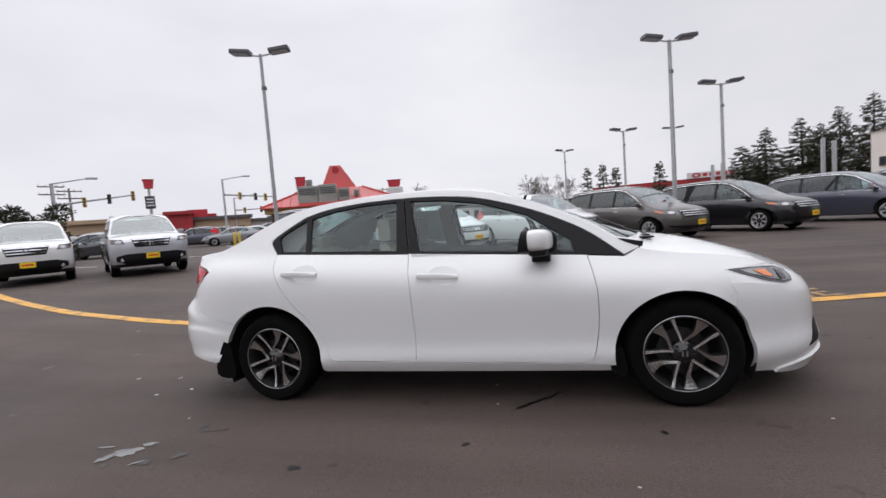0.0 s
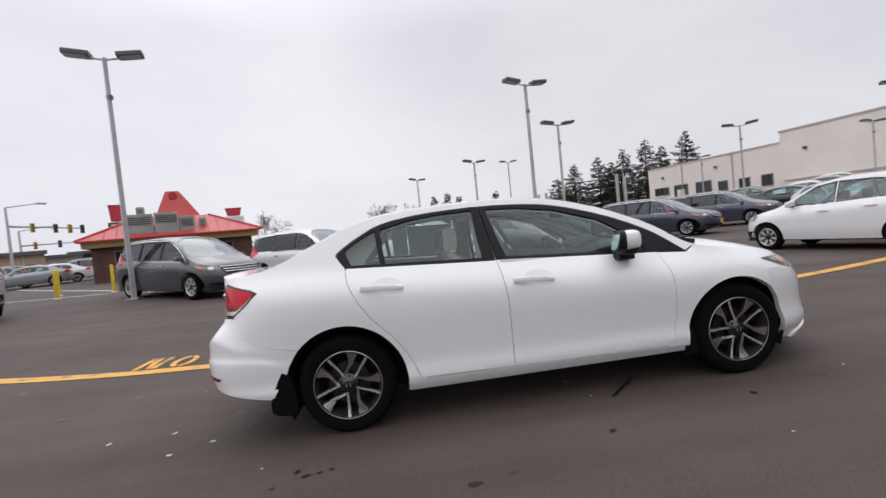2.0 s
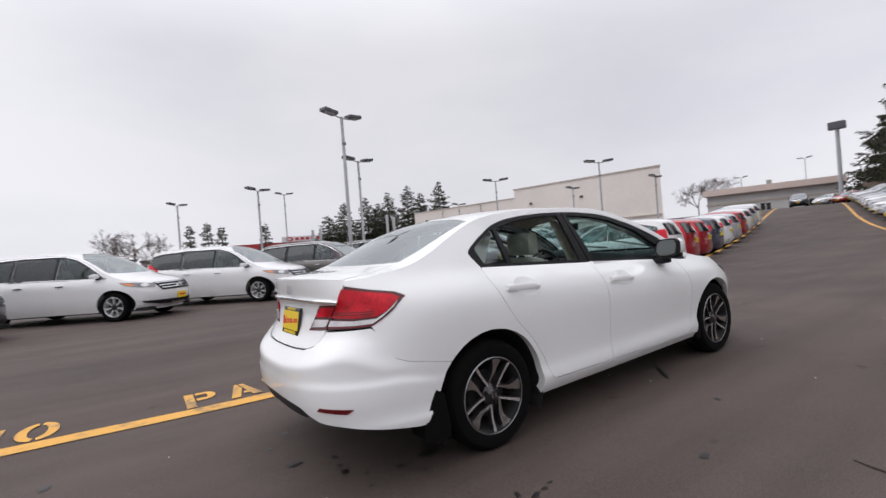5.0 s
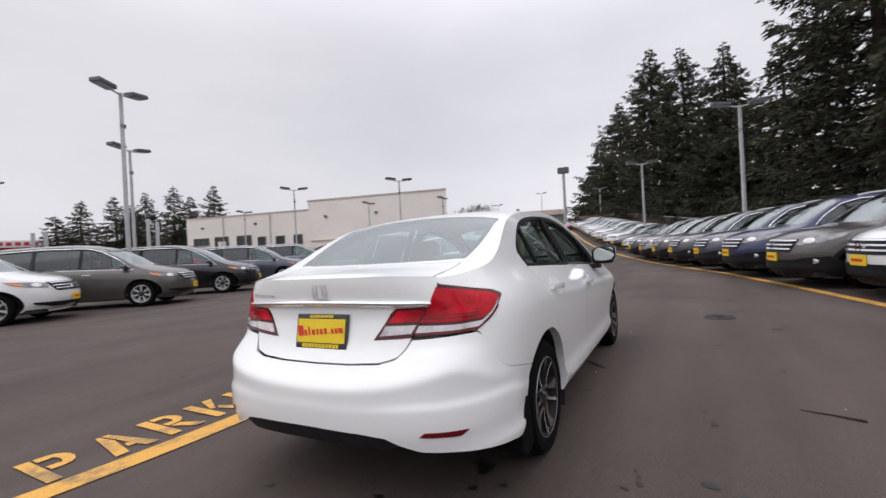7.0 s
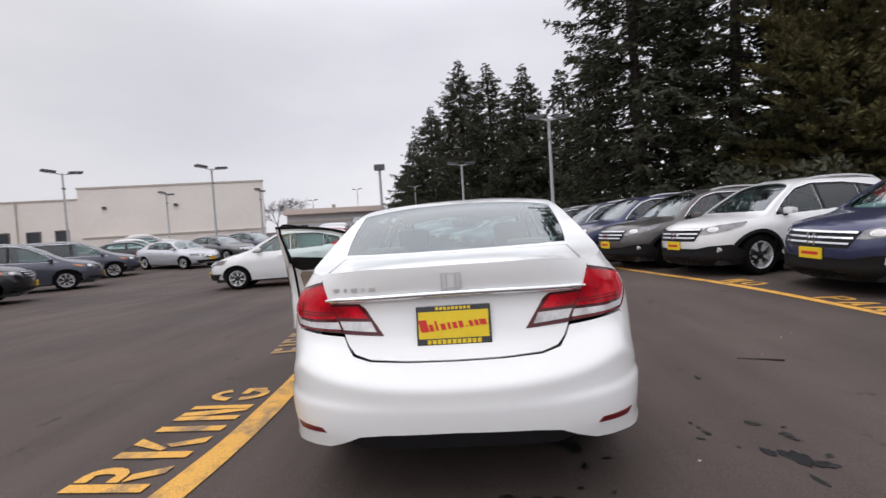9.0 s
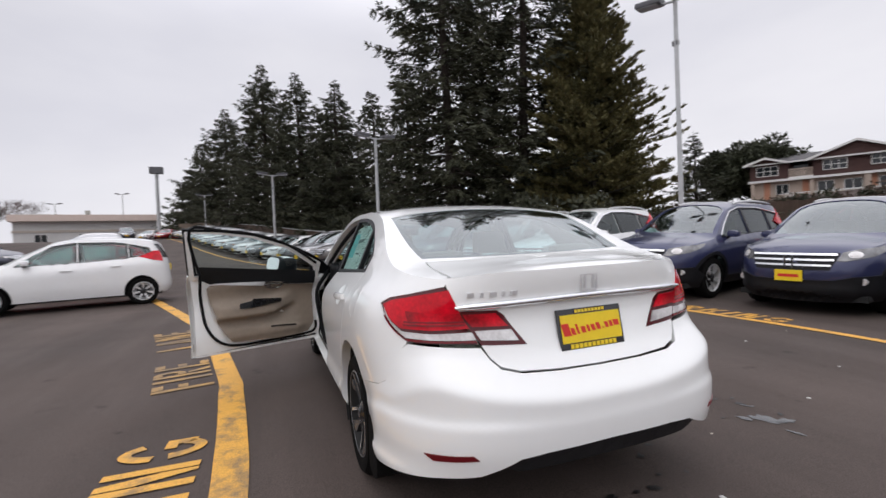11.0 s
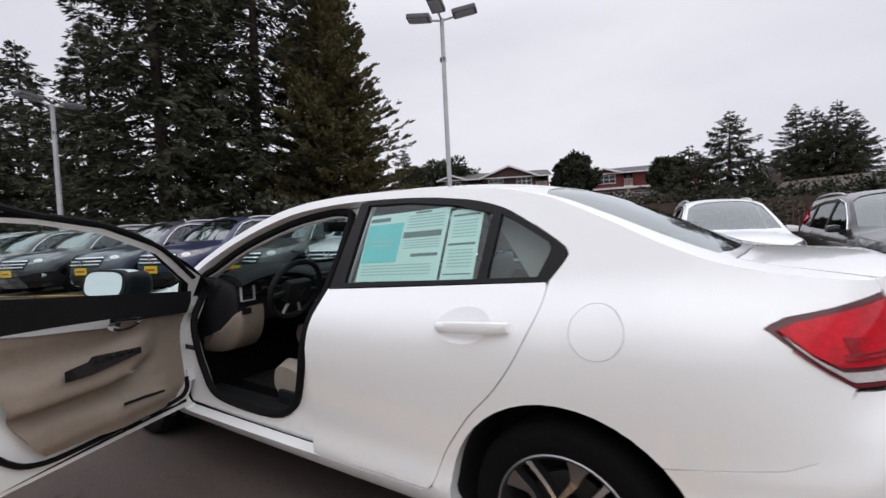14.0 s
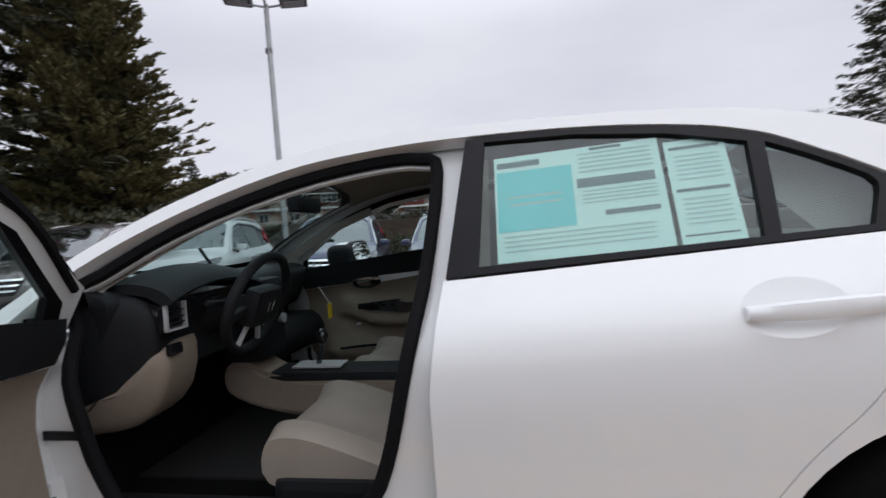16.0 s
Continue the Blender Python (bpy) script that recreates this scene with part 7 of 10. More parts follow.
def seat(name, y, x=0.0):
    root = bmesh.new()
    cush = spline([(-0.30, 0.40), (-0.10, 0.42), (0.16, 0.505), (0.28, 0.515), (0.325, 0.475), (0.31, 0.39), (0.1, 0.36), (-0.3, 0.34)], 3, True)
    extrude_y(root, [(px + x, pz) for px, pz in cush], y - 0.25, y + 0.25, 8)
    for v in root.verts:
        t = abs(v.co.y - y) / 0.25
        v.co.z += 0.035 * (t > 0.7) * sm(0.30, 0.45, v.co.z) - 0.03 * (t > 0.98)
    cushion = part(name, root, M_LEATHER, sedan, "beige leather front seat", smooth=True, sharp=60)
    back = spline([(-0.24, 0.42), (-0.40, 0.80), (-0.50, 1.02), (-0.54, 1.05), (-0.59, 1.03), (-0.52, 0.80), (-0.40, 0.40)], 3, True)
    b = bmesh.new()
    extrude_y(b, [(px + x, pz) for px, pz in back], y - 0.24, y + 0.24, 8)
    for v in b.verts:
        t = abs(v.co.y - y) / 0.24
        v.co.x += 0.04 * (t > 0.7)
        v.co.z -= 0.06 * max(0, t - 0.6) * sm(0.85, 1.05, v.co.z) * 3
    part("backrest", b, M_LEATHER, cushion, smooth=True, sharp=60)
    b = bmesh.new()
    box(b, (-0.60 + x, y - 0.12, 1.07), (-0.49 + x, y + 0.12, 1.24), bevel=0.045)
    part("headrest", b, M_LEATHER, cushion, smooth=True)
    for s_ in (-0.06, 0.06):
        b = bmesh.new()
        tube(b, (-0.55 + x, y + s_, 1.02), (-0.55 + x, y + s_, 1.10), 0.006, n=6)
        part("headrest_post", b, M_CHROME, cushion)
    b = bmesh.new()
    box(b, (-0.28 + x, y - 0.26, 0.29), (0.29 + x, y + 0.27, 0.405), bevel=0.03)
    part("seat_base", b, M_DASH, cushion)


seat("driver_seat", 0.37)
seat("passenger_seat", -0.37)
bm = bmesh.new()
extrude_y(bm, spline([(-0.75, 0.42), (-0.78, 0.50), (-1.2, 0.47), (-1.3, 0.45), (-1.3, 0.3), (-0.8, 0.3)], 3, True), -0.44, 0.44, 10)
bench = part("rear_bench", bm, M_LEATHER, sedan, "beige leather rear bench", smooth=True, sharp=60)
bm = bmesh.new()
extrude_y(bm, spline([(-1.30, 0.72), (-1.38, 0.85), (-1.46, 1.02), (-1.55, 1.04), (-1.56, 0.95), (-1.46, 0.72)], 3, True), -0.62, 0.62, 10)
part("backrest", bm, M_LEATHER, bench, smooth=True, sharp=60)
for y in (-0.4, 0.0, 0.4):
    bm = bmesh.new()
    box(bm, (-1.58, y - 0.12, 1.03), (-1.48, y + 0.12, 1.15 if y else 1.12), bevel=0.04)
    part("headrest", bm, M_LEATHER, bench, smooth=True)
bm = bmesh.new()
box(bm, (-1.80, -0.60, 1.00), (-1.52, 0.60, 1.03), bevel=0.01)
part("parcel_shelf", bm, M_BEIGE, sedan)
bm = bmesh.new()
hl_loop = [(0.30, 0.0), (0.34, 0.5), (0.40, 0.9), (0.0, 0.95), (-0.6, 0.95), (-1.15, 0.9), (-1.12, 0.5), (-1.10, 0.0)]
skin_panel(bm, [mirror_v(hl_loop)], S.top, 0.1, -0.03, 0)
part("headliner", bm, M_HEADLINER, sedan, smooth=True)
for sgn in (1, -1):
    for name, prof_ in (("a_pillar_trim", [(0.98, 0.94), (0.84, 1.07), (0.55, 1.215), (0.30, 1.30), (0.30, 1.265), (0.53, 1.175), (0.80, 1.03), (0.90, 0.94)]), ("b_pillar_trim", [(-0.20, 0.40), (-0.27, 1.34), (-0.39, 1.345), (-0.38, 0.40)]), ("c_pillar_trim", [(-1.20, 1.05), (-1.0, 1.29), (-1.05, 1.32), (-1.25, 1.26), (-1.5, 1.16), (-1.6, 1.05)])):
        bm = bmesh.new()
        skin_panel(bm, [sx(prof_)], S.side, 0.08, -0.085, 0, mirror=sgn < 0)
        part(name, bm, M_HEADLINER if name != "b_pillar_trim" else M_BEIGE, sedan, smooth=True)
bm = bmesh.new()
box(bm, (0.40, -0.115, 1.225), (0.45, 0.115, 1.29), bevel=0.015)
rv = part("rear_view_mirror", bm, M_DASH, sedan, smooth=True)
bm = bmesh.new()
tube(bm, (0.44, 0, 1.28), (0.46, 0, 1.325), 0.01, n=6)
part("mirror_stem", bm, M_DASH, rv)
bm = bmesh.new()
box(bm, (0.40, -0.155, 0.74), (0.404, -0.115, 0.81))
tag = part("paper_tag", bm, M_PLATE, sedan, "yellow and white paper tag")
bm = bmesh.new()
tube(bm, (0.402, -0.135, 0.81), (0.45, -0.13, 0.89), 0.002, n=4)
part("tag_string", bm, mat("paper_white", (0.75, 0.75, 0.72), 0.8), tag)
# window stickers on the driver's side rear pane
M_PAPER = mat("sticker_paper", (0.70, 0.84, 0.78), 0.6, var=0.04, scale=12)
M_TEAL = mat("sticker_teal", (0.20, 0.66, 0.66), 0.6, var=0.10, scale=10)
M_GREYINK = mat("sticker_ink", (0.14, 0.18, 0.18), 0.6)
M_FAINT = mat("sticker_faint", (0.44, 0.56, 0.53), 0.6)


def on_pane(x, z, tilt=-0.052):
    return (x, z + tilt * (x + 0.42))


def stick(bm, x0, z0, x1, z1, off):
    q = [on_pane(x0, z0), on_pane(x1, z0), on_pane(x1, z1), on_pane(x0, z1)]
    skin_panel(bm, [q], S.side, 0.08, off, 0)


for lab, x0, x1, z0, z1 in (("window_sticker", -0.83, -0.41, 1.022, 1.300), ("window_sticker", -0.985, -0.842, 1.022, 1.282)):
    bm = bmesh.new()
    stick(bm, x0, z0, x1, z1, -0.0175)
    st = part(lab, bm, M_PAPER, sedan, "pale green price sticker inside the glass")
    w, h = x1 - x0, z1 - z0
    if w > 0.3:
        bm = bmesh.new()
        stick(bm, x1 - 0.20, z0 + 0.075, x1 - 0.006, z0 + 0.235, -0.0165)
        part("teal_block", bm, M_TEAL, st)
        bars = [(-0.12, -0.008, 0.246, 0.262), (-0.40, -0.21, 0.168, 0.192), (-0.40, -0.27, 0.092, 0.104), (-0.33, -0.25, 0.266, 0.274)]
        faint = [(-0.40, -0.22, 0.255 - 0.012 * i, 0.260 - 0.012 * i) for i in range(5)] + [(-0.40, -0.22, 0.155 - 0.010 * i, 0.159 - 0.010 * i) for i in range(4)] + [(-0.38, -0.02, 0.06 - 0.012 * i, 0.064 - 0.012 * i) for i in range(4)] + [(-0.17, -0.03, 0.20 - 0.02 * i, 0.206 - 0.02 * i) for i in range(4)]
    else:
        bars = [(-0.13, -0.01, 0.235, 0.243), (-0.13, -0.01, 0.125, 0.133), (-0.13, -0.01, 0.018, 0.022)]
        faint = [(-0.125, -0.02, 0.215 - 0.012 * i, 0.219 - 0.012 * i) for i in range(6)] + [(-0.125, -0.02, 0.105 - 0.012 * i, 0.109 - 0.012 * i) for i in range(6)]
    bm = bmesh.new()
    for a, b, c, d in bars:
        stick(bm, x1 + a, z0 + c, x1 + b, z0 + d, -0.0165)
    part("heading_bars", bm, M_GREYINK, st)
    bm = bmesh.new()
    for a, b, c, d in faint:
        stick(bm, x1 + a, z0 + c, x1 + b, z0 + d, -0.0166)
    part("text_bars", bm, M_FAINT, st)

# ---------- lamp posts ----------
M_GALV = mat("galvanised_steel", (0.50, 0.51, 0.52), 0.5, 0.2, var=0.25, scale=3)
M_HEADBOX = mat("lamp_housing", (0.10, 0.10, 0.11), 0.5, var=0.2)
M_LENS = mat("lamp_glass", (0.55, 0.57, 0.6), 0.2)


def lamp_post(x, y, top, heads, yaw, name="lamp_post", base=None):
    z = ground_z(x, y) if base is None else base
    root = empty(name, Matrix.Translation((x, y, z)), "grey steel lamp post with %s box lamp heads" % {2: "two", 3: "three", 1: "one"}[heads], "lamp post", "lamp posts of the lot")
    H = top - z
    bm = bmesh.new()
    tube(bm, (0, 0, 0), (0, 0, H), 0.085, 0.065, n=4)
    part("pole", bm, M_GALV, root)
    bm = bmesh.new()
    box(bm, (-0.16, -0.16, 0), (0.16, 0.16, 0.04), bevel=0.01)
    part("base_plate", bm, M_GALV, root)
    bm = bmesh.new()
    box(bm, (-0.05, -0.05, H * 0.83), (0.09, 0.05, H * 0.83 + 0.12))
    part("junction_box", bm, M_HEADBOX, root)
    for i in range(heads):
        a = Matrix.Rotation(radians(yaw + 360 / heads * i if heads != 3 else yaw + (-90, 0, 90)[i]), 4, "Z")
        bm = bmesh.new()
        tube(bm, a @ Vector((0, 0, H - 0.06)), a @ Vector((0.4, 0, H + 0.0)), 0.03, n=6)
        part("arm", bm, M_GALV, root)
        bm = bmesh.new()
        m = Matrix.Translation((0, 0, H)) @ a @ Matrix.Rotation(radians(-6), 4, "Y")
        box(bm, (0.32, -0.19, -0.04), (0.98, 0.19, 0.10), m, bevel=0.04)
        hd = part("lamp_head", bm, M_HEADBOX, root)
        bm = bmesh.new()
        box(bm, (0.4, -0.15, -0.055), (0.92, 0.15, -0.03), m)
        part("lamp_lens", bm, M_LENS, hd)
    return root


for x, y, top, heads, yaw in ((-8.8, 10.16, 7.06, 2, 15), (4.58, 14.57, 6.79, 2, 20), (7.9, 20.4, 6.31, 2, 15), (4.86, 30.29, 6.1, 2, 30), (20.73, 23.55, 6.0, 2, -30), (17.05, -3.59, 6.03, 2, -75), (28.46, 0.75, 5.95, 2, -75), (5.05, -8.72, 7.1, 3, 110),
                              (23.4, 16.15, 6.1, 2, -30), (31.0, 24.58, 5.66, 2, 10), (28.04, 38.03, 5.83, 2, 10), (32.55, 17.54, 5.57, 2, 10), (1.0, 42.0, 6.5, 2, 40), (11.5, 47.0, 8.2, 2, 10), (60.0, 8.3, 8.0, 2, -75)):
    lamp_post(x, y, top, heads, yaw)

# ---------- trees ----------


def leaf_material(name, lo, hi, rough=0.65):
    m = bpy.data.materials.new(name)
    m.use_nodes = True
    nt = m.node_tree
    b = nt.nodes["Principled BSDF"]
    geo, co, n1 = nt.nodes.new("ShaderNodeNewGeometry"), nt.nodes.new("ShaderNodeTexCoord"), nt.nodes.new("ShaderNodeTexNoise")
    n1.inputs["Scale"].default_value, n1.inputs["Detail"].default_value = 0.9, 3
    ad = nt.nodes.new("ShaderNodeMath")
    ad.operation, ad.use_clamp = "MULTIPLY_ADD", True
    ad.inputs[1].default_value = 0.5
    sb = nt.nodes.new("ShaderNodeMath")
    sb.operation = "MULTIPLY_ADD"
    sb.inputs[1].default_value, sb.inputs[2].default_value = 1.6, -0.55
    mx = nt.nodes.new("ShaderNodeMix")
    mx.data_type = "RGBA"
    mx.inputs["A"].default_value, mx.inputs["B"].default_value = (*lo, 1), (*hi, 1)
    nt.links.new(co.outputs["Object"], n1.inputs["Vector"])
    nt.links.new(n1.outputs["Fac"], sb.inputs[0])
    nt.links.new(geo.outputs["Random Per Island"], ad.inputs[0])
    nt.links.new(sb.outputs[0], ad.inputs[2])
    nt.links.new(ad.outputs[0], mx.inputs["Factor"])
    nt.links.new(mx.outputs["Result"], b.inputs["Base Color"])
    b.inputs["Roughness"].default_value = rough
    b.inputs["Specular IOR Level"].default_value = 0.25
    return m


M_FIR = leaf_material("fir_needles", (0.023, 0.027, 0.018), (0.074, 0.075, 0.043))
M_CEDAR = leaf_material("cedar_sprays", (0.050, 0.052, 0.022), (0.18, 0.155, 0.065))
M_LEAF = leaf_material("evergreen_leaves", (0.018, 0.022, 0.013), (0.055, 0.06, 0.033))
M_DRY = leaf_material("dry_brush", (0.035, 0.025, 0.018), (0.09, 0.062, 0.043))
M_BARK = mat("bark", (0.05, 0.038, 0.03), 0.9, var=0.5, scale=2.5, bump=0.6, bump_scale=14)
M_TWIG = mat("bare_twigs", (0.22, 0.18, 0.17), 0.9, var=0.35, scale=1.5)


def mesh_from(name, vs, fs, material):
    """A mesh from arrays of corners (n, 3) and faces (m, k)."""
    me = bpy.data.meshes.new(name)
    k = fs.shape[1]
    me.vertices.add(len(vs))
    me.vertices.foreach_set("co", np.ascontiguousarray(vs, dtype=np.float32).ravel())
    me.loops.add(len(fs) * k)
    me.loops.foreach_set("vertex_index", fs.astype(np.int32).ravel())
    me.polygons.add(len(fs))
    me.polygons.foreach_set("loop_start", np.arange(0, len(fs) * k, k, dtype=np.int32))
    me.update(calc_edges=True)
    me.materials.append(material)
    return me


def unit(v):
    return v / np.maximum(1e-9, np.linalg.norm(v, axis=1, keepdims=True))


def blades(P, D, L, W, rg):
    """Slim pointed leaves: corners and faces of one quad each, turned at random about their axis."""
    D = unit(D)
    S = unit(np.cross(D, unit(rg.normal(size=D.shape))))
    L, W = L[:, None], W[:, None]
    mid = P + D * L * 0.45
    vs = np.stack([P, mid + S * W / 2, P + D * L, mid - S * W / 2], 1).reshape(-1, 3)
    return vs, np.arange(len(vs)).reshape(-1, 4)


def rods(A, B, ra, rb):
    """Three-sided tapered sticks from A to B."""
    D = unit(B - A)
    S = unit(np.cross(D, np.array([0.31, 0.52, 0.79])))
    T = np.cross(D, S)
    out = []
    for P, r in ((A, ra), (B, rb)):
        for k in range(3):
            a = k * 2 * math.pi / 3
            out.append(P + (S * math.cos(a) + T * math.sin(a)) * r[:, None])
    vs = np.stack(out, 1).reshape(-1, 3)
    q = np.array([[0, 1, 4, 3], [1, 2, 5, 4], [2, 0, 3, 5]])
    return vs, (np.arange(len(A))[:, None, None] * 6 + q[None]).reshape(-1, 4)


def trunk_part(root, H, r, rg, lean=0.02):
    bm = bmesh.new()
    rings, n, k = [], 9, 14
    for i in range(k + 1):
        h = i / k
        rad = r * (1 - h) ** 0.8 * (1 + 0.5 * math.exp(-h * 25)) + 0.015
        ox, oy = lean * H * math.sin(h * 2.2), lean * 0.5 * H * math.sin(h * 3 + 1)
        rings.append([bm.verts.new((ox + rad * math.cos(a) * (1 + 0.08 * math.sin(3 * a + i)), oy + rad * math.sin(a), h * H - (0.3 if i == 0 else 0))) for a in [2 * math.pi * j / n for j in range(n)]])
    for a, b in zip(rings[:-1], rings[1:]):
        for j in range(n):
            bm.faces.new((a[j], a[(j + 1) % n], b[(j + 1) % n], b[j]))
    bm.faces.new(rings[-1])
    part("trunk", bm, M_BARK, root, smooth=True)
    return lambda h: np.array([lean * H * math.sin(h * 2.2), lean * 0.5 * H * math.sin(h * 3 + 1)])


def conifer(x, y, H, R, seed, label, detail=1.0, low=0.04, style="fir", name="fir_tree", z=None, group="firs", sparse=1.0):
    """A spruce or cedar: tapered trunk, whorls of uneven limbs, needle sprays along every limb."""
    rg = np.random.default_rng(seed)
    z = ground_z(x, y) if z is None else z
    root = empty(name, Matrix.Translation((x, y, z)) @ Matrix.Rotation(seed * 1.3, 4, "Z"), label, "tree", group)
    axis = trunk_part(root, H, (0.017 if H < 20 else 0.0105) * H + 0.03, rg)
    cedar = style == "cedar"
    R *= 1.0 if cedar else 1.32
    step = (0.30 if cedar else 0.36) / max(0.45, detail**0.5) * sparse
    A, Ds, Ln = [], [], []
    h = low * H + 0.3
    ph = rg.uniform(0, 6.28)
    while h < H * 0.985:
        f = h / H
        prof = (1 - f) ** (0.62 if cedar else 0.82) * min(1.0, 0.8 + 0.9 * f)
        n = 12 if cedar else 8 if sparse <= 1 else 7
        if f > 0.9:
            n = 4
        for i in range(n):
            a = ph + 6.283 * i / n + rg.normal(0, 0.28)
            lump = 1 + 0.22 * math.sin(3 * a + h * 0.9 + seed) + 0.16 * math.sin(h * 2.3 + 5 * a)
            L = max(0.25, R * prof * lump * rg.uniform(0.62, 1.12))
            up = (0.55 if cedar else 0.25) * f - (0.05 if cedar else 0.16) + rg.normal(0, 0.09)
            d = np.array([math.cos(a), math.sin(a), up])
            o = axis(f)
            A.append((o[0], o[1], h + rg.normal(0, 0.1)))
            Ds.append(d / np.linalg.norm(d))
            Ln.append(L)
        ph += 0.9
        h += step * rg.uniform(0.8, 1.25) * (1.0 if f < 0.8 else 0.75)
    A, Ds, Ln = np.array(A), np.array(Ds), np.array(Ln)
    droop = 0.10 if not cedar else 0.02
    tipup = np.array([0, 0, 1.0])
    # limbs in three pieces with a sag and a lifted tip

    def along(idx, s):
        L = Ln[idx][:, None]
        s = s[:, None]
        return A[idx] + Ds[idx] * L * s + tipup * L * (-droop * np.sin(s * 2.4) + 0.10 * s**3)

    idx = np.arange(len(A))
    vs_all, fs_all, off = [], [], 0
    for s0, s1 in ((0.0, 0.4), (0.4, 0.75), (0.75, 1.0)):
        w = 0.010 * Ln + 0.008
        v, q = rods(along(idx, np.full(len(A), s0)), along(idx, np.full(len(A), s1)), w * (1.05 - s0), w * (1.05 - s1))
        vs_all.append(v)
        fs_all.append(q + off)
        off += len(v)
    limbs = new("branchwork", mesh_from("branchwork", np.concatenate(vs_all), np.concatenate(fs_all), M_BARK))
    limbs.parent = root
    tagged(limbs, kind="stuff")
    # twigs, then needle sprays along the twigs
    dens = min(1.0, 4.0 / R)
    cnt = np.maximum(4, (Ln * (10.5 if not cedar else 6.5) * detail * dens).astype(int))
    bi = np.repeat(idx, cnt)
    s = rg.uniform(0.12, 1.0, len(bi)) ** 0.75
    P = along(bi, s)
    D = Ds[bi]
    side = unit(np.cross(D, tipup[None].repeat(len(bi), 0))) * np.where(rg.random(len(bi)) < 0.5, 1, -1)[:, None]
    lift = rg.normal(-0.22 if not cedar else 0.35, 0.25, len(bi))[:, None]
    T = unit(D * rg.uniform(0.5, 1.1, len(bi))[:, None] + side * rg.uniform(0.35, 1.0, len(bi))[:, None] + tipup * lift)
    tl = (0.22 + 0.5 * (1 - s)) * np.minimum(1.15, 0.25 + 0.32 * Ln[bi]) * rg.uniform(0.7, 1.25, len(bi)) / max(0.75, detail**0.3) / dens**0.5
    k = 9 if detail >= 0.7 else 5
    ti = np.repeat(np.arange(len(bi)), k)
    u = np.tile(np.arange(k) / (k - 1), len(bi))
    B0 = P[ti] + T[ti] * (tl[ti] * u * 0.8)[:, None] - tipup * (0.25 * tl[ti] * u * u)[:, None] * (0 if cedar else 1)
    sg = np.where(np.arange(len(ti)) % 2 == 0, 1.0, -1.0)[:, None]
    out = unit(np.cross(T[ti], tipup[None].repeat(len(ti), 0)) + 0.15 * rg.normal(size=(len(ti), 3)))
    BD = T[ti] * 0.9 + out * sg * (1 - 0.7 * u)[:, None] + tipup * (rg.normal(0.45 if cedar else -0.12, 0.25, len(ti)))[:, None]
    bl = (0.16 + 0.22 * tl[ti] * (1 - 0.5 * u)) * rg.uniform(0.7, 1.2, len(ti)) * (1.15 if cedar else 1.0) / max(0.6, detail**0.4) / dens**0.4
    v, q = blades(B0, BD, bl, bl * (0.36 if cedar else 0.27 if detail >= 0.7 else 0.42), rg)
    crown = new("crown", mesh_from("crown", v, q, M_CEDAR if cedar else M_FIR))
    crown.parent = root
    tagged(crown, kind="stuff")
    return root


def bush_cloud(lobes, per, rg, size):
    """Leaf blades over a set of lobes (centre, radii)."""
    P, D = [], []
    for c, r in lobes:
        u = unit(rg.normal(size=(per, 3)))
        k = rg.uniform(0.55, 1.05, per)[:, None] * (1 + 0.18 * np.sin(7 * u[:, :1] + 5 * u[:, 1:2] + 9 * u[:, 2:]))
        P.append(np.array(c) + u * np.array(r) * k)
        D.append(u * 0.7 + rg.normal(size=(per, 3)) * 0.7 + np.array([0, 0, 0.25]))
    P, D = np.concatenate(P), np.concatenate(D)
    L = size * rg.uniform(0.6, 1.3, len(P))
    return blades(P, D, L, L * 0.5, rg)


def branching(H, seed, levels=5, spread=0.5, r0=0.16, kids=3, up=0.25, trunk=0.3):
    """Sticks of a bare crown, forked again and again; also the tips."""
    rg = np.random.default_rng(seed)
    A, B, ra, rb, tips = [], [], [], [], []

    def grow(p, d, L, r, lev):
        e = p + d * L
        A.append(p)
        B.append(e)
        ra.append(r)
        rb.append(r * 0.72)
        if lev == 0:
            tips.append(e)
            return
        for i in range(kids if lev > 1 else kids + 1):
            nd = d + rg.normal(0, spread, 3) + np.array([0, 0, up])
            nd /= np.linalg.norm(nd)
            grow(p + d * L * rg.uniform(0.55, 1.0), nd, L * rg.uniform(0.58, 0.85), r * 0.62, lev - 1)

    grow(np.array([0, 0, -0.2]), np.array([0.03, 0.02, 1.0]), H * trunk, r0, levels)
    return np.array(A), np.array(B), np.array(ra), np.array(rb), np.array(tips)


def bare_tree(x, y, H, seed, label, material=None, spread=0.5, z=None):
    root = empty("bare_tree", Matrix.Translation((x, y, ground_z(x, y) if z is None else z)), label, "tree", "bare trees")
    A, B, ra, rb, tips = branching(H, seed, 6, spread, 0.02 * H)
    k = H / max(B[:, 2].max(), 0.1)
    A, B = A * k, B * k
    v, q = rods(A[:1], B[:1], ra[:1], rb[:1])
    t = new("trunk", mesh_from("trunk", v, q, M_BARK))
    t.parent = root
    v, q = rods(A[1:], B[1:], np.maximum(ra[1:], 0.014), np.maximum(rb[1:], 0.010))
    c = new("crown", mesh_from("crown", v, q, material or M_TWIG))
    c.parent = root
    tagged(c, kind="stuff")
    return root


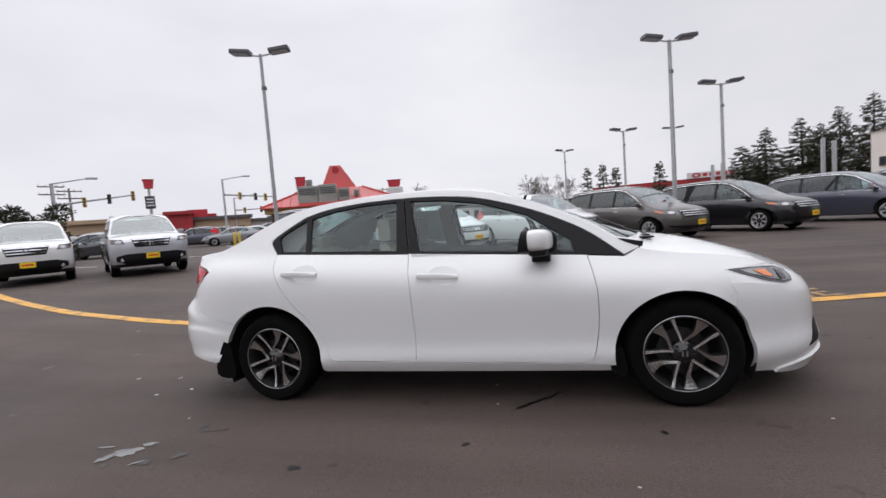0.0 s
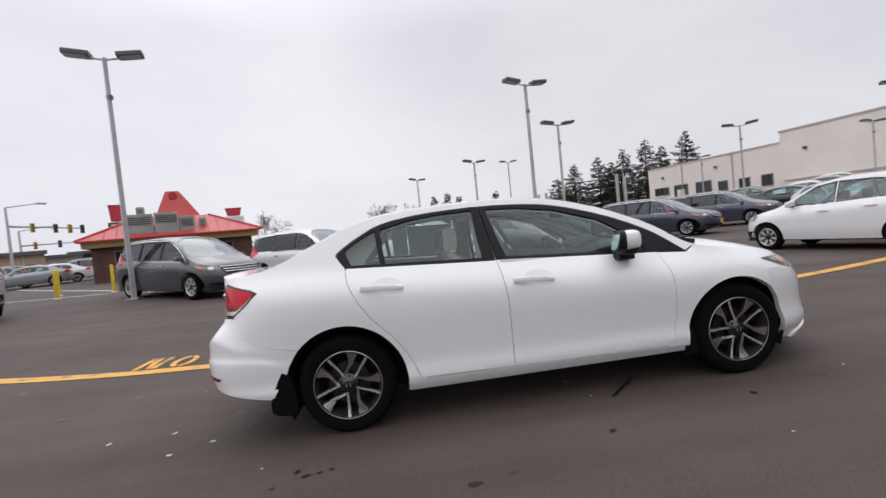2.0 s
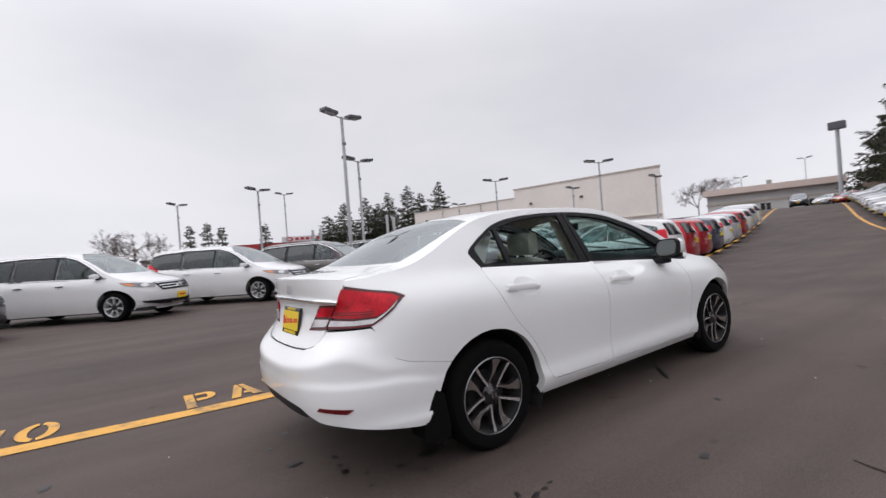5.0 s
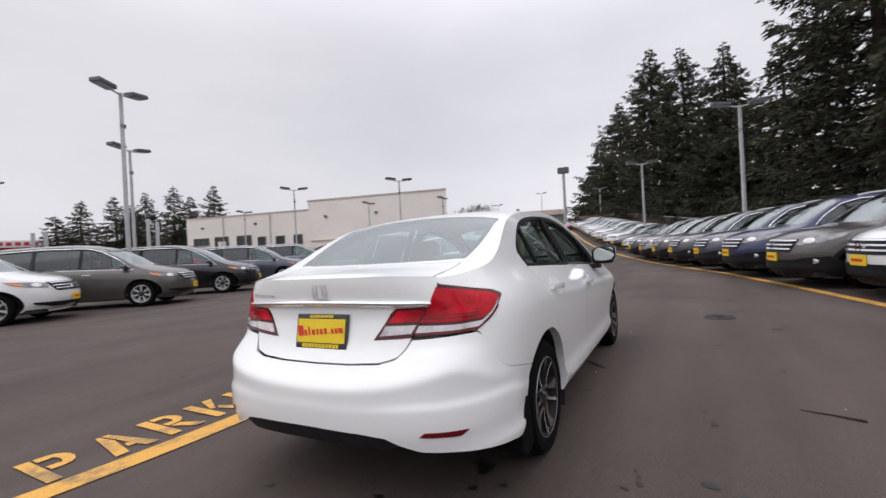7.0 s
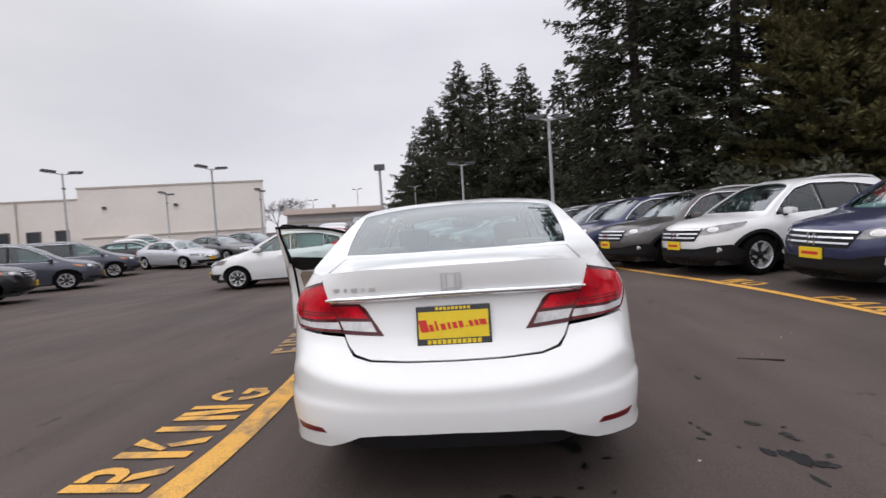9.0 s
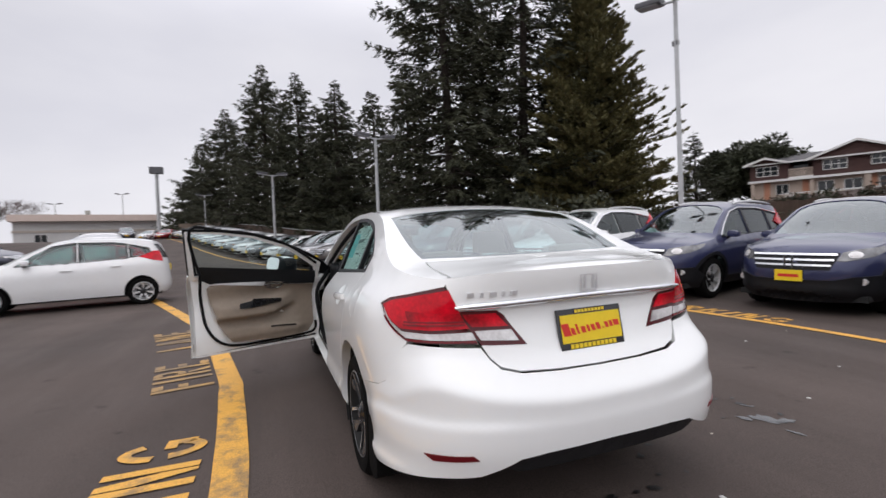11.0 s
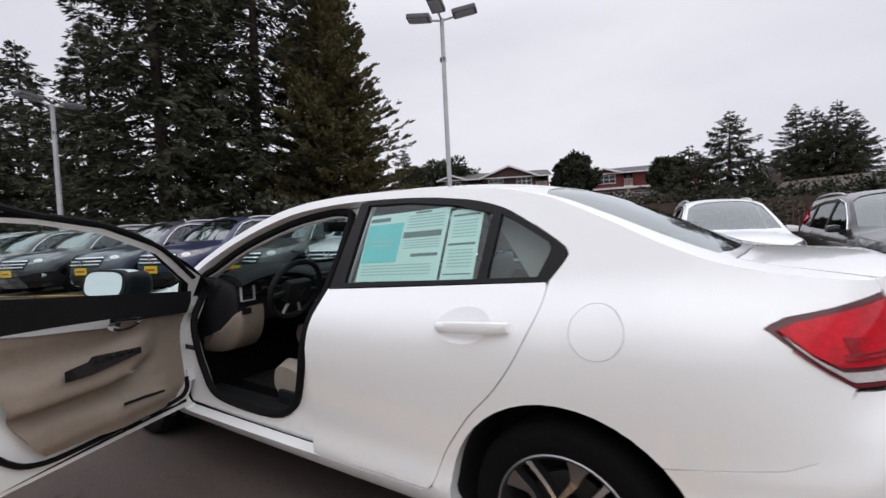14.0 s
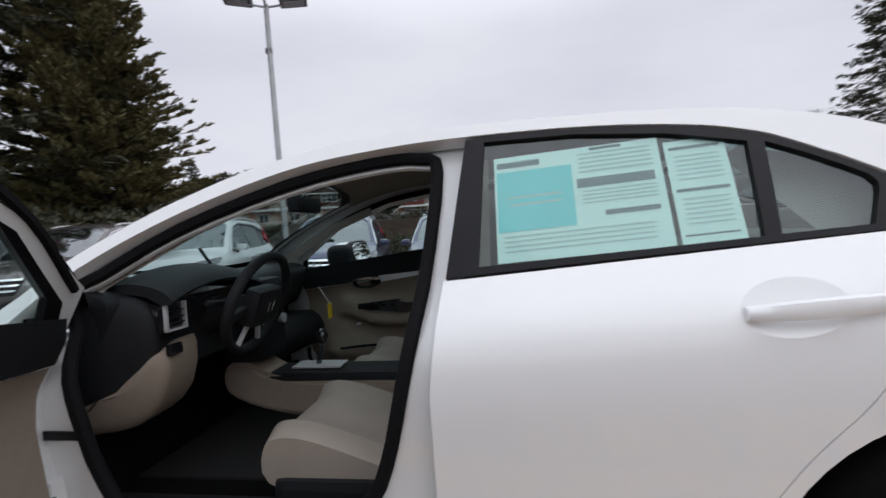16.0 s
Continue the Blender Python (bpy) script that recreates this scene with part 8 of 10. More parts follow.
def leafy_tree(x, y, H, R, seed, label, material=None, z=None, per=240, leaf=0.5):
    """A round evergreen: forked limbs and uneven clumps of leaves at their ends."""
    rg = np.random.default_rng(seed)
    root = empty("evergreen_tree", Matrix.Translation((x, y, ground_z(x, y) if z is None else z)), label, "tree", "round evergreens")
    A, B, ra, rb, tips = branching(H, seed, 3, 0.6, 0.03 * H, kids=3, trunk=0.34)
    k = 0.85 * H / B[:, 2].max()
    A, B, tips = A * k, B * k, tips * k
    w = np.percentile(np.hypot(tips[:, 0], tips[:, 1]), 85) + 1e-6
    for arr in (A, B, tips):
        arr[:, :2] *= min(2.5, 0.8 * R / w)
    v, q = rods(A, B, ra, rb)
    t = new("trunk", mesh_from("trunk", v, q, M_BARK))
    t.parent = root
    lobes = []
    for i in range(80):
        u = rg.normal(size=3)
        u *= rg.uniform(0.25, 0.86) / np.linalg.norm(u)
        zz = 0.47 + 0.50 * u[2]
        k = 1.0 if zz < 0.6 else 1.0 - 0.25 * (zz - 0.6) / 0.4
        lobes.append(((u[0] * R * k, u[1] * R * k, zz * H), R * rg.uniform(0.16, 0.34) * np.array([1, 1, 0.8])))
    v, q = bush_cloud(lobes, per, rg, leaf)
    c = new("crown", mesh_from("crown", v, q, material or M_LEAF))
    c.parent = root
    tagged(c, kind="stuff")
    return root


def from_eye(az, dist, eye=(-3.0, 1.0)):
    return eye[0] + dist * math.cos(radians(az)), eye[1] + dist * math.sin(radians(az))


FIR = "dark green fir with drooping uneven boughs"
# the fir row on the bank right of the lane, small ones up the hill
for i, (x, y, top, R, d) in enumerate(((35.5, -4.8, 15.1, 4.2, 1.0), (42.0, -2.0, 17.7, 4.8, 1.0), (52.0, 1.4, 22.0, 5.6, 1.0), (65.0, 6.2, 20.5, 5.8, 0.9), (76.0, 10.2, 17.8, 5.4, 0.7), (83.0, 13.0, 13.8, 4.8, 0.6), (39.0, -8.5, 15.5, 4.4, 0.45), (29.0, -8.6, 14.0, 3.8, 0.7), (46.0, -5.5, 16.5, 4.8, 0.5))):
    conifer(x, y, top - ground_z(x, y), R, 11 + i, FIR, d, 0.03)
# two tall old firs with bare gaps, and the cedar beside them
conifer(21.7, -8.9, 27.5, 5.4, 31, "tall dark fir with sparse long boughs", 0.72, 0.05, name="tall_fir_tree", sparse=1.32)
conifer(20.4, -13.1, 27.5, 5.0, 32, "tall dark fir with sparse long boughs", 0.72, 0.05, name="tall_fir_tree", sparse=1.32)
conifer(26.5, -13.0, 20.0, 4.6, 33, "tall dark fir with sparse long boughs", 0.5, 0.05, name="tall_fir_tree", sparse=1.32)
conifer(16.95, -16.0, 15.6, 4.7, 34, "brownish green cedar with upright bushy sprays", 1.5, 0.02, "cedar", "cedar_tree", group="cedars")
conifer(20.5, -19.5, 11.5, 3.4, 35, "brownish green cedar with upright bushy sprays", 0.5, 0.02, "cedar", "cedar_tree", group="cedars")
x, y = from_eye(-125.8, 40, (-0.5, 1.9))
conifer(x, y, 17.0, 2.9, 36, "dark dense conifer beside the back fence", 0.75, 0.03)
# firs far off across the lot, beyond the pale building
for i, (az, el) in enumerate(((68.3, 6.3), (65.5, 7.0), (62.9, 7.7), (60.6, 8.0), (58.9, 7.2), (56.3, 8.7), (70.2, 4.9), (64.2, 6.2))):
    x, y = from_eye(az, 80 + 3 * (i % 3), (-1.28, -3.7))
    conifer(x, y, 1.2 + 82 * math.tan(radians(el)) - ground_z(x, y), 3.3, 50 + i, "far dark fir with ragged boughs", 0.7, 0.06)
for i, (az, el) in enumerate(((86.4, 4.4), (84.7, 4.6), (83.4, 4.0), (78.9, 3.9))):
    x, y = from_eye(az, 66, (-0.1, -3.8))
    conifer(x, y, 1.2 + 66 * math.tan(radians(el)), 1.4, 60 + i, "small conical fir at the edge of the lot", 0.5, 0.03)
# trees round the houses on the rise
for i, (az, el, d, R, st) in enumerate(((-51.7, 10.7, 52, 2.6, "fir"), (-88.3, 11.3, 52, 3.6, "fir"), (-84.6, 8.2, 50, 3.4, "fir"), (-91.0, 6.8, 54, 2.0, "fir"), (-94.8, 10.9, 66, 3.0, "fir"), (-96.2, 10.2, 68, 3.0, "fir"), (-97.9, 10.6, 66, 3.4, "fir"), (-99.3, 9.2, 68, 2.8, "fir"), (-93.6, 6.6, 64, 1.8, "fir"))):
    x, y = from_eye(az, d, (-2.2, 2.1) if i < 4 else (-1.2, 2.0))
    conifer(x, y, 1.2 + d * math.tan(radians(el)) - ground_z(x, y), R, 70 + i, "dark conifer beyond the back fence", 1.1, 0.04, st)
for i, (az, el, d, R) in enumerate(((-56.6, 9.6, 72, 5.2), (-53.6, 8.6, 70, 3.6), (-71.8, 8.8, 56, 2.4), (-70.6, 8.0, 57, 1.8), (-81.8, 7.4, 55, 2.2))):
    x, y = from_eye(az, d, (-3.0, 1.8))
    leafy_tree(x, y, 1.2 + d * math.tan(radians(el)) - ground_z(x, y), R, 90 + i, "dark rounded evergreen beside the houses")
for i, (az, el, d) in enumerate(((-116.5, 9.0, 60), (-113.6, 7.6, 62), (-111.4, 7.8, 60), (-93.4, 5.2, 50), (-119.5, 9.4, 58))):
    x, y = from_eye(az, d, (-1.0, 2.0))
    bare_tree(x, y, 1.2 + d * math.tan(radians(el)) - ground_z(x, y), 100 + i, "leafless tree with pale reddish twigs", spread=0.55)
for i, (az, el, d) in enumerate(((90.6, 4.3, 78), (92.6, 4.5, 80), (88.6, 3.8, 84), (106.4, 4.6, 62), (24.5, 5.2, 95), (9.0, 5.1, 96), (22.8, 5.4, 96))):
    x, y = from_eye(az, d, (-1.0, -3.0) if i < 4 else (-3.7, -0.8))
    bare_tree(x, y, 1.2 + d * math.tan(radians(el)) - ground_z(x, y), 110 + i, "leafless tree far beyond the lot", spread=0.6)


def hedge(name, line, height, depth, seed, material, label, size=0.22, per=55):
    rg = np.random.default_rng(seed)
    lobes = []
    for a, b in zip(line[:-1], line[1:]):
        n = max(1, int(math.dist(a, b) / 0.55))
        for i in range(n):
            f = (i + rg.uniform(0, 1)) / n
            x, y = a[0] + (b[0] - a[0]) * f + rg.normal(0, depth * 0.3), a[1] + (b[1] - a[1]) * f + rg.normal(0, depth * 0.3)
            for k in range(3):
                hh = height * rg.uniform(0.15, 0.95)
                lobes.append(((x + rg.normal(0, 0.2), y + rg.normal(0, 0.2), ground_z(x, y) + hh * 0.85), (0.55, 0.55, 0.45)))
    v, q = bush_cloud(lobes, per, rg, size)
    return tagged(new(name, mesh_from(name, v, q, material)), label, "hedge", kind="stuff")


BACK = [(x, line_y(RIGHT_LINE, x) - 8.6) for x in (10, 16, 22, 28, 36, 44, 52, 60)]
hedge("hedge", [(-1.5, -16.6), (9, -15.2)] + BACK[:1], 1.8, 0.7, 5, M_LEAF, "dark unclipped hedge along the back of the lot", 0.14, 110)
hedge("shrub_row", [(-30, -18.4), (-12, -17.2), (-1.5, -16.7)], 2.2, 0.6, 15, M_LEAF, "dark unclipped shrubs before the back fence", 0.16, 90)
hedge("undergrowth", BACK, 2.9, 0.9, 6, M_FIR, "dark undergrowth beneath the firs", 0.24, 60)
hedge("dry_brush", [(0, -19.1), (14, -19.5), (26, -22)], 2.6, 0.9, 7, M_DRY, "brown dry brush behind the hedge", 0.14, 80)
hx, hy = from_eye(147.5, 31, (0.7, -3.6))
hedge("street_hedge", [(hx - 3, hy - 3.6), (hx + 1.2, hy + 1.8)], 3.5, 1.4, 8, M_LEAF, "green hedge beside the street", 0.16, 420)
hedge("bank_shrubs", [(-60, -41), (-20, -40), (15, -40), (50, -38)], 1.5, 0.8, 9, M_LEAF, "dark shrubs along the bank below the houses", 0.3, 60)

# ---------- buildings ----------
M_STUCCO = mat("beige_stucco", (0.84, 0.78, 0.72), 0.85, var=0.10, scale=0.35, bump=0.2, bump_scale=25)
M_COPING = mat("beige_coping", (0.50, 0.44, 0.38), 0.6, var=0.1, scale=2)
M_PALEBAND = mat("pale_band", (0.78, 0.72, 0.66), 0.8, var=0.08, scale=1)
M_PANE = mat("dark_window_pane", (0.03, 0.035, 0.04), 0.08, var=0.5, scale=0.8)
M_FRAME = mat("white_window_frame", (0.75, 0.74, 0.72), 0.5, var=0.06, scale=4)
M_BROWNFRAME = mat("bronze_window_frame", (0.16, 0.14, 0.125), 0.4, 0.3)
M_REDROOF = mat("red_metal_roof", (0.52, 0.055, 0.05), 0.35, var=0.2, scale=0.7)
M_REDWALL = mat("red_painted_wall", (0.42, 0.03, 0.035), 0.5, var=0.2, scale=1.2)
M_UNIT = mat("rooftop_unit_steel", (0.36, 0.37, 0.34), 0.55, 0.1, var=0.25, scale=1.5)
M_FASCIA = mat("ochre_fascia", (0.42, 0.27, 0.10), 0.6, var=0.25, scale=2)
M_GREYROOF = mat("grey_shingles", (0.13, 0.125, 0.13), 0.9, var=0.35, scale=4, bump=0.3, bump_scale=12)
M_WHITEWALL = mat("whitewashed_wall", (0.62, 0.61, 0.60), 0.8, var=0.15, scale=0.6)
M_TANWALL = mat("tan_wall", (0.48, 0.36, 0.24), 0.8, var=0.15, scale=0.5)
M_DARKSIGN = mat("dark_sign_face", (0.05, 0.05, 0.07), 0.4)
M_SIGNRED = mat("red_sign_face", (0.55, 0.03, 0.05), 0.4, var=0.15, scale=2)
M_SIGNWHITE = mat("white_sign_face", (0.75, 0.74, 0.74), 0.4, var=0.06, scale=3)


def siding(name, color):
    """Lapped boards: fine level ridges."""
    m = mat(name, color, 0.75, var=0.22, scale=1.4)
    nt = m.node_tree
    b = nt.nodes["Principled BSDF"]
    co, wv, bp = nt.nodes.new("ShaderNodeTexCoord"), nt.nodes.new("ShaderNodeTexWave"), nt.nodes.new("ShaderNodeBump")
    wv.bands_direction, wv.wave_profile = "Z", "SAW"
    wv.inputs["Scale"].default_value = 1.6
    bp.inputs["Strength"].default_value, bp.inputs["Distance"].default_value = 0.6, 0.03
    nt.links.new(co.outputs["Object"], wv.inputs["Vector"])
    nt.links.new(wv.outputs["Fac"], bp.inputs["Height"])
    nt.links.new(bp.outputs["Normal"], b.inputs["Normal"])
    return m


def brickwork(name):
    m = bpy.data.materials.new(name)
    m.use_nodes = True
    nt = m.node_tree
    b = nt.nodes["Principled BSDF"]
    co, mp, br, n1, mx = (nt.nodes.new("ShaderNode" + k) for k in ("TexCoord", "Mapping", "TexBrick", "TexNoise", "Mix"))
    mp.inputs["Rotation"].default_value = (radians(90), 0, 0)
    br.inputs["Color1"].default_value, br.inputs["Color2"].default_value, br.inputs["Mortar"].default_value = (0.20, 0.075, 0.05, 1), (0.12, 0.05, 0.04, 1), (0.25, 0.2, 0.17, 1)
    br.inputs["Scale"].default_value, br.inputs["Mortar Size"].default_value = 4.4, 0.015
    n1.inputs["Scale"].default_value = 1.5
    mx.data_type, mx.blend_type = "RGBA", "MULTIPLY"
    mx.inputs["Factor"].default_value = 0.7
    nt.links.new(co.outputs["Object"], mp.inputs["Vector"])
    nt.links.new(mp.outputs["Vector"], br.inputs["Vector"])
    nt.links.new(co.outputs["Object"], n1.inputs["Vector"])
    nt.links.new(br.outputs["Color"], mx.inputs["A"])
    nt.links.new(n1.outputs["Fac"], mx.inputs["B"])
    nt.links.new(mx.outputs["Result"], b.inputs["Base Color"])
    b.inputs["Roughness"].default_value = 0.85
    return m


M_BRICK = brickwork("red_brickwork")
M_BROWNSIDING = siding("dark_brown_siding", (0.075, 0.035, 0.03))
M_REDSIDING = siding("dark_red_siding", (0.17, 0.032, 0.03))
M_CREAM = siding("cream_siding", (0.52, 0.42, 0.35))
M_ORANGE = mat("terracotta_panel", (0.52, 0.24, 0.15), 0.7, var=0.15, scale=2)


def boxpart(name, lo, hi, material, parent, label="", bevel=0.0):
    bm = bmesh.new()
    box(bm, lo, hi, None, bevel)
    return part(name, bm, material, parent, label)


def polypart(name, faces, material, parent, thick=0.12, label=""):
    """Slabs from flat faces given by their corners, thickened downwards."""
    bm = bmesh.new()
    for f in faces:
        top = [bm.verts.new(p) for p in f]
        bot = [bm.verts.new((p[0], p[1], p[2] - thick)) for p in f]
        bm.faces.new(top)
        bm.faces.new(list(reversed(bot)))
        n = len(f)
        for i in range(n):
            bm.faces.new((bot[i], bot[(i + 1) % n], top[(i + 1) % n], top[i]))
    bmesh.ops.recalc_face_normals(bm, faces=bm.faces)
    return part(name, bm, material, parent, label)


def window(parent, x0, x1, z0, z1, y, frame_mat, panes=2, name="window", rows=1):
    """A window standing in a wall that faces -y: frame bars, sill and panes."""
    bm = bmesh.new()
    t = 0.07
    box(bm, (x0 - t, y - 0.05, z0 - t), (x0, y + 0.1, z1 + t))
    box(bm, (x1, y - 0.05, z0 - t), (x1 + t, y + 0.1, z1 + t))
    box(bm, (x0, y - 0.05, z1), (x1, y + 0.1, z1 + t))
    box(bm, (x0, y - 0.08, z0 - t), (x1, y + 0.1, z0))
    for i in range(1, panes):
        c = x0 + (x1 - x0) * i / panes
        box(bm, (c - 0.035, y - 0.04, z0), (c + 0.035, y + 0.08, z1))
    for i in range(1, rows):
        c = z0 + (z1 - z0) * i / rows
        box(bm, (x0, y - 0.035, c - 0.03), (x1, y + 0.07, c + 0.03))
    w = part(name, bm, frame_mat, parent)
    for i in range(panes):
        a, b = x0 + (x1 - x0) * i / panes, x0 + (x1 - x0) * (i + 1) / panes
        boxpart("pane", (a, y + 0.012, z0), (b, y + 0.03, z1), M_PANE, w)
    return w


def frame_at(px, py, yaw, z):
    return Matrix.Translation((px, py, z)) @ Matrix.Rotation(radians(yaw), 4, "Z")


# the long pale flat-roofed building up the lot; its front faces -y in its own frame
FRONT = math.degrees(math.atan2(-0.9766, 0.2152))
hall = empty("showroom_building", frame_at(28.0, 47.5, FRONT, 0), "long beige stucco building with a stepped flat roof", "building")
LEN, STEP = 30.1, 15.5
boxpart("wall", (0, 0, 0.6), (STEP, 18, 5.78), M_STUCCO, hall)
bm = bmesh.new()
prism(bm, [(STEP, -0.25), (LEN, -0.25), (LEN - 6.5, 18), (STEP, 18)], 0.6, 6.62)
part("wall", bm, M_STUCCO, hall)
boxpart("roof", (-0.06, -0.06, 5.78), (STEP - 0.003, 18.06, 5.9), M_COPING, hall)
bm = bmesh.new()
prism(bm, [(STEP - 0.06, -0.31), (LEN + 0.06, -0.31), (LEN - 6.46, 18.06), (STEP - 0.06, 18.06)], 6.62, 6.76)
part("roof", bm, M_COPING, hall)
boxpart("lower_band", (STEP + 0.3, -0.42, 1.0), (LEN, -0.253, 2.55), M_PALEBAND, hall)
boxpart("band_cap", (STEP + 0.3, -0.50, 2.55), (LEN, -0.253, 2.66), M_COPING, hall)
for x0, x1, z0, z1 in ((0.95, 2.9, 2.85, 3.55), (3.75, 5.45, 2.3, 3.6), (6.6, 8.35, 2.1, 3.58), (9.25, 10.12, 2.5, 3.33), (11.45, 12.4, 2.5, 3.3), (13.6, 14.5, 2.45, 3.32)):
    w = window(hall, x0, x1, z0, z1, -0.02, M_BROWNFRAME, 3 if x0 < 1 else 2 if x1 - x0 > 1 else 1)
    if 3 < x0 < 4:
        for k in range(2):
            boxpart("door_leaf", (x0 + 0.35 + 0.52 * k, -0.05, z0), (x0 + 0.83 + 0.52 * k, -0.023, z0 + 0.85), M_FRAME, w)
for x in (4.9, 10.8):
    bm = bmesh.new()
    tube(bm, (x, -0.08, 1.5), (x, -0.08, 5.75), 0.05, n=6)
    part("downpipe", bm, M_COPING, hall)
for x, z in ((2.2, 4.6), (9.0, 4.7), (17.5, 4.9), (23.0, 4.9)):
    boxpart("wall_lamp", (x - 0.12, -0.45 if x > STEP else -0.2, z), (x + 0.12, -0.253 if x > STEP else 0, z + 0.2), M_HEADBOX, hall)
for x, y, s in ((4.2, 3.0, 0.5), (6.1, 4.0, 0.4), (12.5, 5.0, 0.45)):
    boxpart("rooftop_vent", (x, y, 5.9), (x + s, y + s, 6.25), M_UNIT, hall)

# the low white building at the head of the lane
low = empty("low_building", frame_at(73.8, 32.9, -76, 2.3), "low white building with a deep tan roof fascia", "building")
boxpart("wall", (0, 0, -0.6), (16.4, 10, 3.75), M_WHITEWALL, low)
boxpart("roof", (-0.4, -1.0, 3.72), (16.8, 10.3, 4.62), mat("tan_fascia", (0.66, 0.54, 0.48), 0.8, var=0.08, scale=2), low)
boxpart("wall_band", (-0.1, -0.12, 2.2), (16.5, -0.003, 2.5), M_COPING, low)
for x in (2.2, 7.0, 12.0):
    window(low, x, x + 1.3, 0.9, 1.9, -0.02, M_FRAME, 2)
boxpart("rooftop_unit", (7.6, 3, 4.62), (8.2, 4, 5.5), M_UNIT, low)

# the red-roofed restaurant by the street
rest = empty("restaurant", frame_at(-18.5, 22.7, 26.0, 0), "brick restaurant with a red metal roof and pointed centre", "building")
W_, D_ = 9.4, 9.4
boxpart("wall", (0.5, 0.5, -0.2), (W_ - 0.5, D_ - 0.5, 2.35), M_BRICK, rest)
boxpart("fascia", (0.12, 0.12, 2.2), (W_ - 0.12, D_ - 0.12, 2.62), M_FASCIA, rest)
e0, e1, rz = 2.62, 3.9, 2.7
hip = [(-0.1, -0.1, e0), (W_ + 0.1, -0.1, e0), (W_ + 0.1, D_ + 0.1, e0), (-0.1, D_ + 0.1, e0)]
top = [(rz, rz, e1), (W_ - rz, rz, e1), (W_ - rz, D_ - rz, e1), (rz, D_ - rz, e1)]
for i in range(4):
    j = (i + 1) % 4
    polypart("roof", [(hip[i], hip[j], top[j], top[i])], M_REDROOF, rest, 0.08)
polypart("roof_deck", [tuple(top)], M_REDROOF, rest, 0.08)
for i in range(4):
    bm = bmesh.new()
    tube(bm, Vector(hip[i]) + Vector((0, 0, 0.02)), Vector(top[i]) + Vector((0, 0, 0.02)), 0.06, n=6)
    part("hip_cap", bm, M_REDROOF, rest)
for k in range(1, 16):
    x = k * W_ / 16
    f = min(1.0, x / rz, (W_ - x) / rz)
    for turned in (False, True):
        bm = bmesh.new()
        p, q = Vector((x, -0.1, e0 + 0.02)), Vector((x, -0.1 + (rz + 0.1) * f, e0 + (e1 - e0) * f + 0.02))
        if turned:
            p, q = Vector((W_ - p.y, p.x, p.z)), Vector((W_ - q.y, q.x, q.z))
        tube(bm, p, q, 0.018, n=4)
        part("roof_seam", bm, M_REDROOF, rest)
bm = bmesh.new()
cx, cy = 4.9, 4.9
rings = [[bm.verts.new((cx + ox + sx_ * w, cy + sy_ * w, z)) for sx_, sy_ in ((-1, -1), (1, -1), (1, 1), (-1, 1))] for w, z, ox in ((1.35, e1 - 0.05, 0.1), (0.88, 4.8, 0.0), (0.40, 5.74, -0.1))]
for a_, b_ in zip(rings[:-1], rings[1:]):
    for i in range(4):
        bm.faces.new((a_[i], a_[(i + 1) % 4], b_[(i + 1) % 4], b_[i]))
bm.faces.new(rings[-1])
part("pointed_cupola", bm, M_REDROOF, rest)
bm = bmesh.new()
tube(bm, (cx - 0.08, cy - 0.75, 5.4), (cx - 0.08, cy - 0.4, 5.4), 0.24, n=16)
part("round_emblem", bm, M_REDWALL, rest)
for x0, x1, y0, y1, z1 in ((2.3, 3.6, 0.35, 1.5, 3.95), (3.66, 4.9, 0.3, 1.4, 4.0), (4.95, 5.75, 0.45, 1.5, 3.72), (2.75, 3.2, 1.7, 2.1, 4.5), (6.0, 6.4, 0.9, 1.4, 3.6)):
    u = boxpart("rooftop_unit", (x0, y0, 2.64), (x1, y1, z1), M_UNIT, rest, "grey sheet metal rooftop unit", 0.03)
    for k in range(4):
        boxpart("louvre", (x0 + 0.1, y0 - 0.03, z1 - 0.6 + 0.12 * k), (x1 - 0.1, y0 - 0.004, z1 - 0.54 + 0.12 * k), M_HEADBOX, u)
for x in (1.6, 4.0, 6.4):
    window(rest, x, x + 1.3, 0.9, 1.9, 0.48, M_BROWNFRAME, 2)

# townhouses on the rise behind the lot


